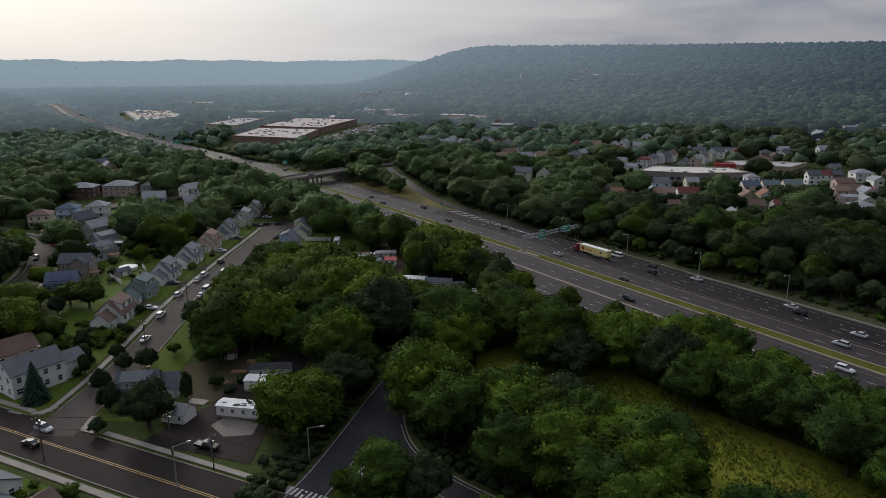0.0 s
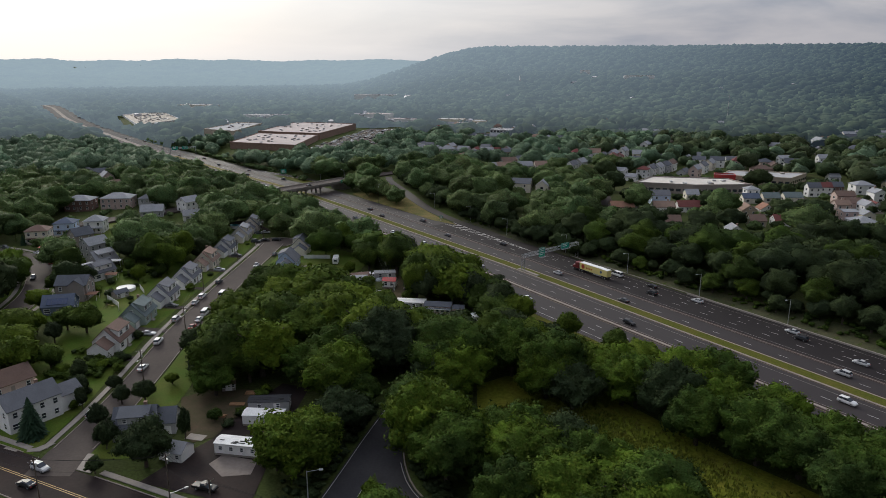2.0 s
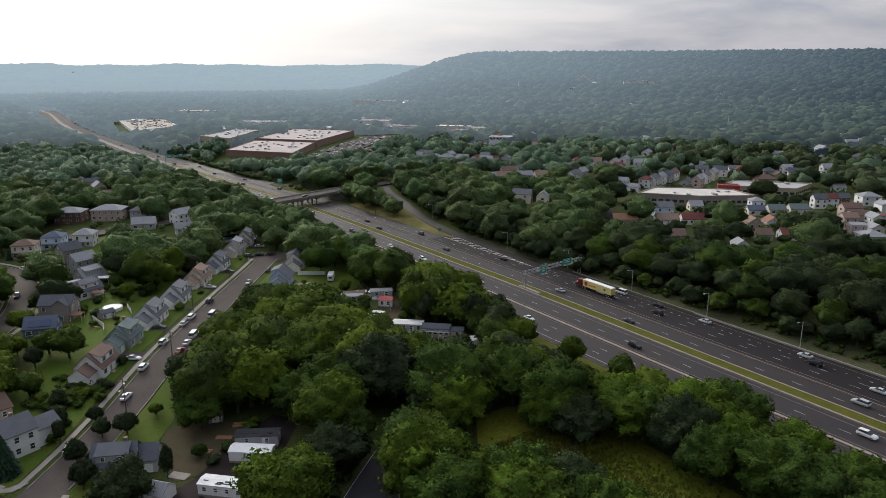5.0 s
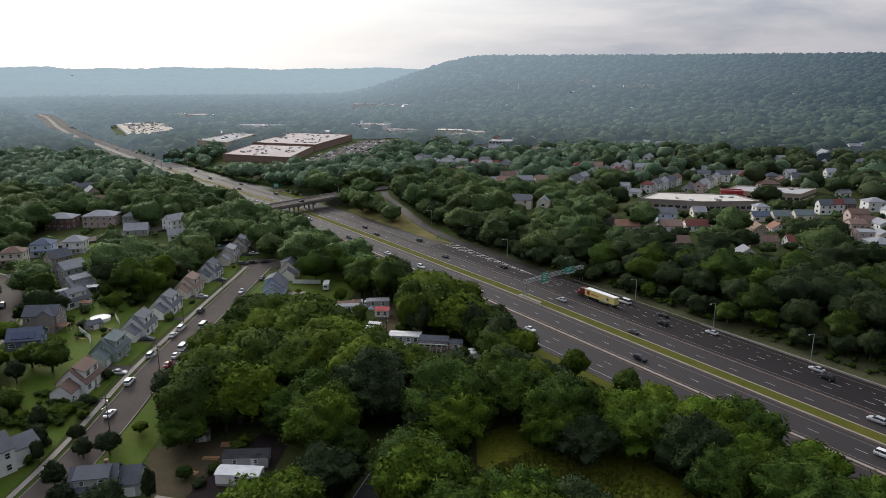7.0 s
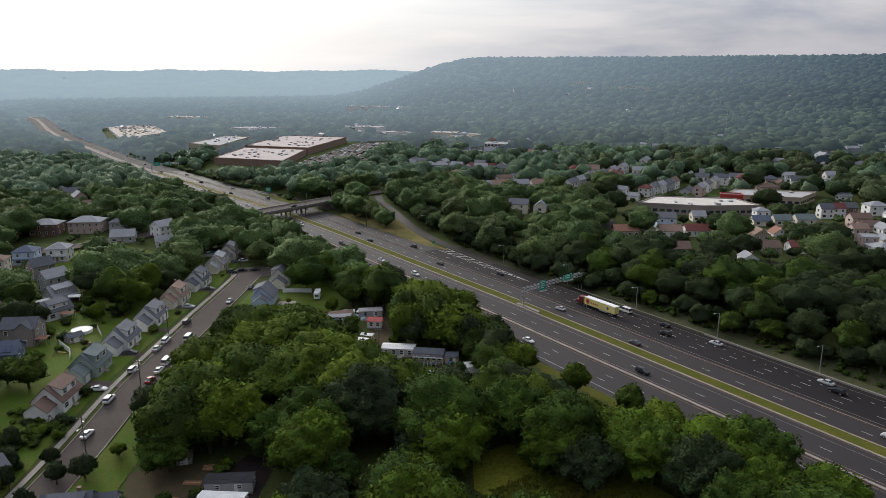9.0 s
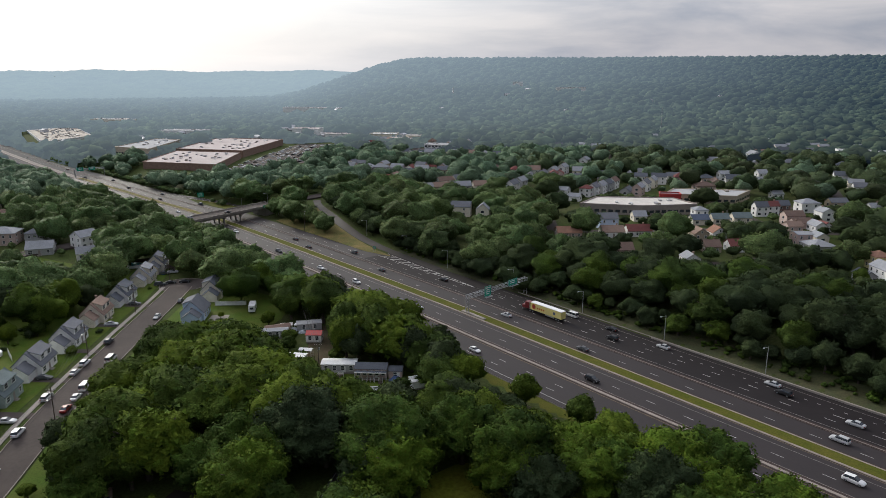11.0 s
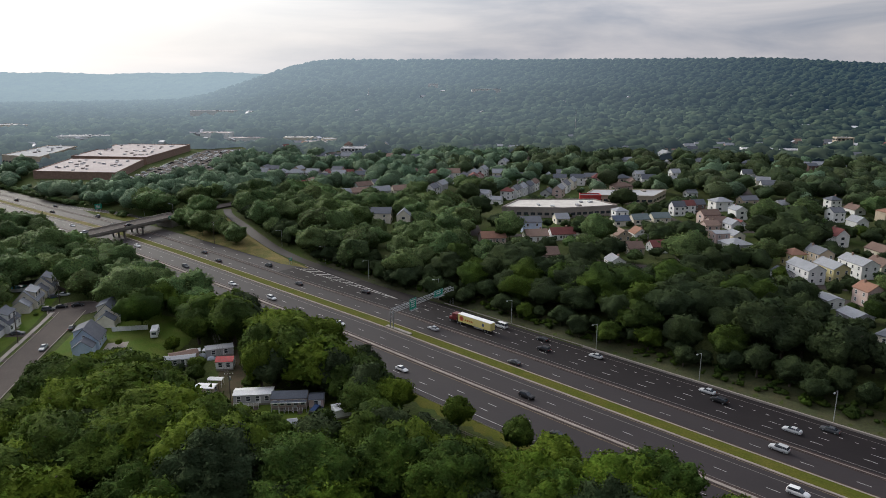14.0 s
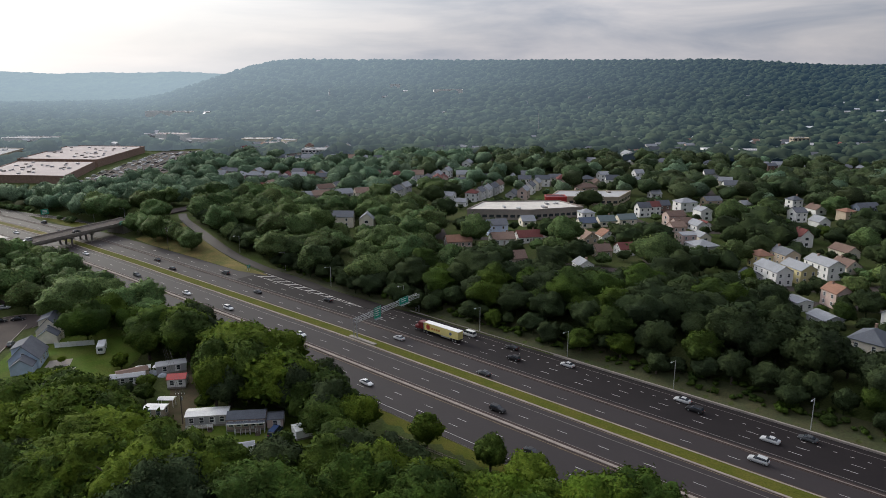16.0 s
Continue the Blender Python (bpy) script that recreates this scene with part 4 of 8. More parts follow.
house(-252, 340, 10, 15, 11, 2, 2.4, "brown", "light", hip=True, label="dark brown two-storey apartment house with a pale roof", group="apartment houses")
house(-233, 348, 10, 17, 12, 2, 2.6, "rose", "light", hip=True, label="pinkish two-storey apartment house with a pale hip roof", group="apartment houses")
house(-214, 348, 10, 9, 9, 2, 2.6, "grey", "grey", hip=True, label="grey two-storey house beside the apartments", group="houses behind the street")
house(-186, 342, 62, 10, 9, 2, 2.6, "white", "light", label="white two-storey house with a pale roof", group="houses behind the street")
house(-202, 330, 20, 12, 9, 1, 3.0, "grey", "light", label="low grey house with a pale grey roof", group="houses behind the street")
house(-175, 322, 30, 9, 7, 1, 2.6, "white", "light", label="low white garage building beside the lawn", group="houses behind the street")
house(-262, 300, 20, 10, 8, 2, 2.4, "white", "grey", label="white two-storey house at the bend", group="houses behind the street")
# junction
house(-116, 107, 62, 13, 8, 2, 2.9, "white", "grey", chimney=True, wing=(6.0, 7.0, 0.3, 4.6, 2.0), label="white two-storey corner house with a grey shingle roof", group="houses at the junction")
house(-133, 121, 62, 12, 8, 1, 3.0, "rose", "brown", label="pinkish bungalow with a brown roof", group="houses at the junction")
house(-85.5, 104.5, 16, 9.5, 9, 1, 3.6, "grey", "slate", dormer=True, chimney=True, wing=(4.5, 7.0, 1.0, 3.0, 2.6), label="grey cape house with a slate roof behind a dark tree", group="houses at the junction")
house(-93.5, 61.0, -18, 12, 9, 1, 2.4, "white", "grey", label="white house with a grey roof beside the main road", group="houses at the junction")
house(-84.5, 54.5, -18, 7, 6, 1, 1.6, "grey", "slate", label="low grey garage on the near side of the main road", group="houses at the junction")
house(-78.0, 52.5, 72, 11, 8, 1, 2.4, "tan", "brown", label="brown-roofed house on the near side of the main road", group="houses at the junction")

# rows of houses by street: x, y, heading, length, width, storeys, rise, wall, roof, hip
LONE_ROW = [
    (168, 202, 30, 12, 10, 2, 3, "cream", "slate", 1),
    (196, 222, 30, 11, 9, 2, 2.8, "white", "slate", 0),
    (104, 252, 40, 8, 6.5, 2, 3.2, "white", "grey", 0),
    (7, 428, -10, 15, 9, 2, 2.8, "cream", "grey", 0),
    (22, 420, 80, 11, 8, 2, 3.4, "cream", "light", 0),
    (250, 318, 94, 12, 8, 1, 2.6, "cream", "brown", 0),
]
NEAR_ROW = [
    (188, 283, 93, 15, 8, 2, 2.3, "white", "light", 0),
    (200, 283, 93, 13, 8, 2, 2.3, "yellow", "light", 0),
    (216, 288, 93, 15, 8.5, 2, 2.3, "white", "light", 0),
    (197, 306, 93, 8, 7.5, 2, 2.2, "yellow", "rust", 1),
    (210, 308, 93, 13, 8, 2, 2.3, "tan", "grey", 0),
    (231, 293, 93, 10, 8, 1, 2.8, "cream", "brown", 0),
    (179, 285, 93, 8, 6, 1, 1.8, "grey", "slate", 0),
    (192, 249, 93, 8, 7.5, 2, 2.4, "rose", "rust", 0),
    (176, 249, 93, 8, 7, 1, 0.9, "white", "light", 0),
    (173, 230, 93, 9, 8, 1, 1.4, "grey", "light", 0),
    (243, 341, 93, 8, 7.65807, 2, 3.2, "white", "red", 0),
]
BEND_ROW = [
    (187, 340, 4, 12, 12, 1, 2.4, "grey", "light", 1),
    (197, 359, 94, 8, 7, 1, 2, "cream", "light", 0),
    (184, 352, 4, 8, 8, 2, 0.8, "rose", "light", 0),
    (189, 372, 4, 8, 7, 2, 2.2, "rose", "tan", 0),
    (206, 395, 4, 14, 8, 1, 2.4, "rose", "brown", 0),
    (210, 387, 274, 10, 7, 1, 2.4, "white", "light", 0),
    (214, 387, 274, 8, 6, 1, 2, "white", "red", 0),
    (203, 402, 4, 11, 8, 2, 2.4, "rose", "brown", 0),
    (228, 414, 94, 9, 8, 2, 2.2, "white", "light", 0),
    (232, 444, 4, 12, 10, 2, 2.4, "white", "light", 1),
    (212, 436, 4, 8, 7, 2, 2.6, "brown", "slate", 0),
    (204, 433, 4, 8, 7, 2, 2.6, "white", "red", 0),
    (196, 430, 4, 8, 7, 2, 2.8, "white", "slate", 0),
]
UPPER_ROW = [
    (309, 441, 4, 8, 7.5, 2, 2.4, "white", "slate", 1),
    (283, 401, 4, 8, 8, 2, 2.4, "white", "grey", 0),
    (312, 423, 94, 10, 8, 1, 2.6, "white", "brown", 0),
    (287, 386, 94, 9, 8, 1, 2.8, "white", "light", 0),
    (314, 398, 94, 8, 7.5, 2, 1.8, "tan", "rust", 1),
    (337, 410, 4, 15, 8, 2, 2.4, "navy", "slate", 0),
    (276, 445, 4, 8, 8, 1, 2.4, "grey", "light", 0),
    (262, 464, 4, 12, 8, 1, 2.4, "tan", "grey", 0),
]
RUST_ROW = [
    (66, 368, 4, 13, 9, 1, 2.6, "rose", "rust", 0),
    (90, 370, 4, 12, 9, 1, 2.8, "white", "tan", 0),
    (105, 373, 4, 13, 9, 1, 2.8, "white", "red", 0),
    (86, 330, 4, 10, 9, 1, 2.8, "rose", "brown", 0),
    (136, 366, 94, 9, 8, 1, 2.8, "tan", "tan", 0),
    (147, 369, 274, 8, 8, 1, 2.8, "white", "rust", 0),
    (132, 337, 4, 8, 8, 1, 2.6, "tan", "brown", 0),
    (145, 339, 4, 8, 8, 1, 2.6, "white", "red", 0),
    (114, 313, 274, 8, 7, 1, 2.2, "white", "light", 0),
    (116, 414, 4, 8, 8, 1, 2.6, "cream", "light", 0),
    (92, 392, 4, 11, 9, 2, 2.6, "blue", "grey", 0),
    (149, 404, 4, 10, 8, 1, 2.4, "cream", "blue", 0),
    (162, 407, 4, 10, 8, 1, 2.6, "cream", "teal", 0),
    (176, 410, 4, 11, 8, 1, 2.6, "cream", "teal", 0),
    (154, 418, 4, 8, 7.5, 2, 2, "white", "light", 1),
]
STREET_ROWS = [
    (82, 494, 152, 9, 8, 2, 2, "white", "light", 0),
    (89, 483, 152, 8, 6, 1, 2, "white", "light", 0),
    (100, 501, 332, 8, 7.5, 2, 2.4, "white", "red", 1),
    (107, 508, 62, 12, 7, 2, 2.8, "white", "grey", 0),
    (114, 517, 62, 12, 7, 2, 2.8, "white", "light", 0),
    (121, 527, 62, 12, 7, 2, 2.8, "grey", "slate", 0),
    (128, 539, 62, 12, 7, 2, 2.8, "white", "brown", 0),
    (140, 508, 62, 12, 7, 2, 2.8, "rose", "light", 0),
    (150, 528, 62, 12, 7, 2, 2.8, "white", "grey", 0),
    (160, 545, 62, 12, 7, 2, 2.8, "cream", "light", 0),
    (132, 510, 62, 12, 8, 1, 2.6, "grey", "slate", 0),
]
BACK_ROW = [
    (48, 522, 62, 12, 7, 2, 2.8, "white", "grey", 0),
    (56, 539, 62, 12, 7, 2, 2.8, "grey", "light", 0),
    (78, 580, 62, 12, 7, 2, 2.8, "white", "grey", 0),
    (90, 602, 62, 12, 7, 2, 2.8, "grey", "light", 0),
    (102, 624, 62, 12, 7, 2, 2.8, "white", "light", 0),
    (132, 682, 62, 12, 8, 2, 2.6, "white", "light", 0),
    (166, 747, 152, 12, 10, 2, 2.6, "rose", "red", 0),
    (152, 680, 62, 9, 8, 1, 2.4, "white", "light", 0),
    (115, 815, 62, 11, 8, 2, 2.6, "white", "light", 0),
    (137, 802, 62, 12, 9, 1, 1.6, "tan", "light", 0),
    (157, 838, 152, 9, 8, 2, 2.2, "cream", "light", 0),
]
FAR_ROW = [
    (170, 822, 4, 11, 8, 2, 2.2, "white", "light", 0),
    (214, 578, 4, 11, 10, 1, 2.8, "rose", "slate", 1),
    (197, 534, 4, 15, 10, 1, 2.8, "rose", "brown", 1),
    (230, 582, 4, 9, 8.16125, 2, 2.2, "white", "light", 0),
    (319, 736, 274, 15, 10, 2, 3.2, "white", "light", 0),
    (263, 586, 4, 8, 8, 2, 2.8, "white", "light", 0),
    (254, 563, 4, 8, 8, 1, 2.4, "white", "light", 0),
    (236, 497, 4, 8, 7, 1, 2.2, "white", "light", 0),
    (367, 808, 4, 8, 8, 2, 2.4, "white", "grey", 0),
    (383, 817, 4, 14, 8, 2, 2.4, "cream", "light", 0),
    (403, 834, 4, 11, 8, 2, 2.4, "white", "light", 0),
    (430, 834, 4, 13, 8, 2, 2.4, "white", "light", 0),
    (437, 822, 4, 15, 8, 2, 2.4, "rose", "light", 0),
]
RIM_ROW = [
    (474, 816, 4, 15, 9, 2, 2.8, "white", "light", 0),
    (455, 783, 4, 8, 8, 1, 2.6, "white", "grey", 0),
    (479, 759, 4, 15, 10, 1, 2.6, "white", "light", 1),
    (538, 800, 4, 15, 9, 1, 2, "cream", "light", 0),
    (575, 825, 4, 15, 9, 1, 2, "white", "light", 0),
    (409, 619, 4, 10, 9, 2, 2.2, "brown", "slate", 0),
    (620, 790, 4, 9, 8, 2, 2.4, "white", "light", 0),
    (645, 802, 4, 10, 8, 2, 2.4, "rose", "light", 0),
    (666, 807, 4, 15, 8, 2, 2.4, "white", "slate", 0),
]
COLOUR_WORDS = {"light": "pale grey", "slate": "dark slate", "red": "dark red", "rust": "rust-orange", "teal": "grey-green", "rose": "pinkish", "navy": "dark blue", "blue": "pale blue"}
NORTH = LONE_ROW + NEAR_ROW + BEND_ROW + UPPER_ROW + RUST_ROW + STREET_ROWS + BACK_ROW + FAR_ROW + RIM_ROW
for (x, y, a, L, W, st, rise, w, r, hip) in NORTH:
    text = COLOUR_WORDS.get(w, w) + (" two-storey" if st == 2 else " single-storey") + " house with a " + ("blue solar-panelled" if r == "blue" else COLOUR_WORDS.get(r, r)) + (" hip" if hip else " gable") + " roof"
    house(x, y, a, L, W, st, rise, w, r, hip=bool(hip), label=text, group="houses of the northern neighbourhood", near=math.hypot(x, y) < 400, chimney=(int(x) % 3 == 0))

rng = random.Random(7)
FAR_HOUSES = []
for (a, b, n) in (((-20, 505), (30, 520), 4), ((-10, 535), (30, 560), 3), ((300, 500), (330, 590), 4),
                  ((-100, 655), (0, 625), 7), ((-100, 628), (20, 596), 7), ((30, 610), (200, 588), 9), ((60, 585), (240, 548), 9), ((-60, 560), (-20, 640), 4), ((-75, 760), (60, 730), 9), ((190, 700), (330, 660), 5), ((350, 650), (560, 560), 10),
                  ((-60, 880), (160, 850), 10), ((190, 830), (480, 740), 12), ((-330, 470), (-260, 400), 4), ((500, 700), (700, 600), 8), ((-30, 1010), (300, 960), 11), ((340, 940), (620, 830), 10), ((500, 850), (640, 800), 6), ((-118, 860), (-60, 830), 4), ((-120, 945), (-70, 880), 4), ((390, 632), (435, 622), 2)):
    for k in range(n):
        t = (k + rng.uniform(0.25, 0.75)) / n
        x, y = a[0] + (b[0] - a[0]) * t + rng.uniform(-2, 2), a[1] + (b[1] - a[1]) * t + rng.uniform(-2, 2)
        turn = math.degrees(math.atan2(b[1] - a[1], b[0] - a[0])) + rng.choice((0, 90)) + rng.uniform(-4, 4)
        w = rng.choice(("white", "white", "white", "cream", "grey", "rose", "tan"))
        r = rng.choice(("grey", "slate", "light", "light", "brown", "tan", "red"))
        st = rng.choice((1, 2, 2))
        FAR_HOUSES.append((x, y))
        house(x, y, turn, rng.uniform(9.5, 13), rng.uniform(7.5, 9), st, rng.uniform(2.3, 3.4), w, r, hip=rng.random() < 0.2,
              label={"white": "white", "cream": "cream", "grey": "grey", "rose": "pinkish", "tan": "tan"}[w] + (" two-storey" if st == 2 else " single-storey") + " house with a " + {"light": "pale grey", "slate": "dark slate", "red": "dark red"}.get(r, r) + " roof among trees",
              group="distant houses", near=False)


# ---------------------------------------------------------------- shops and long buildings
TANROOF = surface("tan_membrane_roof", (0.50, 0.45, 0.38), (0.30, 0.27, 0.24), scale=0.12, rough=0.85, spread=0.15, spec=0.08)
def block_building(name, pts, height, wall, roof, label, units=10, seed=1, category="building", band=None, base=None):
    """A flat-roofed building: walls, parapet, roof deck with rooftop units, a band of windows."""
    cx, cy = np.mean(pts, 0)
    z = ground_z(cx, cy) if base is None else base
    b = thing(name, pose(cx, cy, z), label, category)
    loc = [(p[0] - cx, p[1] - cy) for p in pts]
    bm = bmesh.new()
    poly(bm, loc, -2.0, height)
    part("wall", bm, wall, b)
    bm = bmesh.new()
    poly(bm, [(p[0] * 0.985, p[1] * 0.985) for p in loc], height, height + 0.06)
    part("roof", bm, roof, b)
    n = len(loc)
    for i in range(n):
        p, q = Vector((*loc[i], 0)), Vector((*loc[(i + 1) % n], 0))
        d = (q - p).normalized()
        m = Matrix.Translation(p) @ Matrix.Rotation(math.atan2(d.y, d.x), 4, "Z")
        bm = bmesh.new()
        box(bm, -0.2, (q - p).length + 0.2, -0.2, 0.25, height - 0.3, height + 0.7, m)
        part("parapet", bm, wall, b)
        if band:
            k = int((q - p).length / 4)
            for j in range(k):
                bm = bmesh.new()
                xx = (j + 0.5) * (q - p).length / k
                box(bm, xx - 1.4, xx + 1.4, -0.06, 0.1, band[0], band[1], m)
                part("window", bm, GLASS, b)
    r = random.Random(seed)
    for _ in range(units):
        a, c = r.uniform(0.12, 0.88), r.uniform(0.12, 0.88)
        p = np.array(loc[0]) * (1 - a) * (1 - c) + np.array(loc[1]) * a * (1 - c) + np.array(loc[2]) * a * c + np.array(loc[3]) * (1 - a) * c
        bm = bmesh.new()
        w, l, hgt = r.uniform(0.6, 1.5), r.uniform(0.8, 2.2), r.uniform(0.7, 1.4)
        box(bm, p[0] - w, p[0] + w, p[1] - l, p[1] + l, height, height + hgt, bevel=0.1)
        part("rooftop_unit", bm, r.choice((STEEL, CONCRETE, GRAVELROOF)), b)
    return b


block_building("shopping_hall", [(-290, 650), (-214, 630), (-222, 734), (-297, 750)], 9.0, BRICK, FLATROOF, "large brick shopping hall with a flat pale roof", 26, 1, "shop", None, 2.0)
block_building("shopping_hall", [(-302, 762), (-222, 742), (-212, 880), (-300, 900)], 9.5, BRICK, FLATROOF, "large brick shopping hall with a flat pale pinkish roof", 30, 2, "shop", None, 2.5)
block_building("office_block", [(-368, 760), (-322, 738), (-330, 850), (-366, 862)], 9, SIDING["tan"], GRAVELROOF, "long tan office block with a flat grey roof", 10, 3, "office", (2.0, 4.0))
block_building("warehouse", [(-656, 1076), (-522, 886), (-508, 985), (-630, 1165)], 7, SIDING["white"], TANROOF, "broad low warehouse with skylights on a flat tan roof", 90, 4, "warehouse", None, 0.5)
block_building("office_block", [(-640, 1240), (-560, 1225), (-555, 1260), (-640, 1280)], 10, SIDING["cream"], GRAVELROOF, "far cream office block with a flat roof", 4, 5, "office")
block_building("office_block", [(-420, 1010), (-350, 1000), (-346, 1030), (-420, 1040)], 8, SIDING["white"], GRAVELROOF, "far white low building with a flat roof", 4, 6, "office")
block_building("office_block", [(-230, 1010), (-190, 1005), (-188, 1030), (-230, 1040)], 11, SIDING["white"], FLATROOF, "far white block behind the shopping halls", 4, 7, "office")
block_building("school_building", [(84, 436), (122, 428), (158, 434), (150, 458), (100, 462)], 6.0, SIDING["taupe"], PALECRETE, "long low grey building with a flat pale roof", 8, 8, "building", (1.5, 3.2))
block_building("school_building", [(150, 478), (196, 468), (216, 494), (164, 502)], 5.5, SIDING["tan"], GRAVELROOF, "tan low building with a flat light roof", 6, 9, "building", (1.5, 3.2))
block_building("shed_building", [(142, 462), (156, 460), (157, 468), (144, 470)], 8.0, RED, ROOF["grey"], "red-painted block behind the long low building", 0, 10, "building")
block_building("shop_row", [(-32, 846), (18, 838), (22, 862), (-28, 870)], 4.0, SIDING["white"], GRAVELROOF, "low white shop hall behind a parking yard", 5, 21, "shop", (1.5, 3.5))
block_building("shop_row", [(-112, 960), (-75, 955), (-73, 975), (-108, 980)], 8, SIDING["cream"], WHITE, "cream shop with a flat white roof", 4, 22, "shop")
block_building("shop_row", [(-82, 905), (-50, 900), (-48, 922), (-80, 927)], 6.5, SIDING["white"], FLATROOF, "white shop hall with a flat pale roof", 5, 23, "shop", (1.5, 3.5))
block_building("shop_row", [(-188, 985), (-130, 975), (-126, 995), (-184, 1005)], 6, SIDING["white"], FLATROOF, "pale hall beyond the shopping car park", 4, 25, "shop")
patch("car_park", [(-50, 800), (14, 790), (22, 838), (-44, 848)], 0.1, ASPHALT_OLD, "grey asphalt yard before a low shop hall", "car park", step=20)
block_building("apartment_block", [(560, 800), (578, 795), (581, 808), (563, 813)], 15, SIDING["tan"], GRAVELROOF, "tan apartment block above distant trees", 3, 12, "apartment", (12.0, 14.0))
block_building("shop_row", [(420, 760), (520, 720), (526, 738), (426, 778)], 7, SIDING["white"], GRAVELROOF, "far white shop row among trees", 6, 13, "shop")
block_building("shop_row", [(-60, 930), (30, 915), (34, 935), (-58, 952)], 8, SIDING["cream"], GRAVELROOF, "far cream shop row among trees", 6, 14, "shop")
block_building("hilltop_hall", [(250, 1720), (320, 1712), (322, 1730), (252, 1738)], 12, SIDING["white"], GRAVELROOF, "far white hall on the wooded slope", 2, 15, "building")
block_building("hilltop_house", [(158, 1880), (184, 1876), (186, 1892), (160, 1898)], 16, SIDING["white"], GRAVELROOF, "far white house on the wooded ridge", 1, 16, "building")
block_building("shop_row", [(-360, 1500), (-260, 1480), (-256, 1505), (-356, 1525)], 14, SIDING["white"], GRAVELROOF, "far pale hall in the valley", 2, 17, "shop")
patch("car_park", [(-212, 624), (-206, 640), (-204, 740), (-196, 890), (-130, 900), (-120, 800), (-150, 690), (-180, 620)], 0.08, ASPHALT_OLD, "grey asphalt car park beside the shopping halls", "car park", step=20)
patch("car_park", [(-520, 850), (-440, 930), (-380, 1080), (-500, 1200), (-600, 1180), (-470, 940)], 0.08, ASPHALT_OLD, "grey asphalt car park beside the warehouse", "car park", step=30)
patch("meadow", [(-1150, 1180), (-1000, 1150), (-940, 1260), (-1080, 1300)], 0.1, LAWN, "far green field beyond the woods", "field", step=60)


def steeple():
    x, y = 2, 1570
    z = ground_z(x, y)
    t = thing("church_steeple", pose(x, y, z), "slender white church steeple among the trees", "church")
    bm = bmesh.new()
    box(bm, -1.8, 1.8, -1.8, 1.8, -2, 17)
    part("tower", bm, WHITE, t)
    bm = bmesh.new()
    tube(bm, (0, 0, 17), (0, 0, 31), 1.9, 0.1, 8)
    part("spire", bm, WHITE, t)


steeple()


# ---------------------------------------------------------------- trees
def ico(level):
    bm = bmesh.new()
    bmesh.ops.create_icosphere(bm, subdivisions=level, radius=1.0)
    v = np.array([x.co[:] for x in bm.verts])
    f = np.array([[x.index for x in p.verts] for p in bm.faces])
    bm.free()
    return v, f


ICO0, ICO1, ICO2, ICO3 = ico(1), ico(2), ico(3), ico(4)


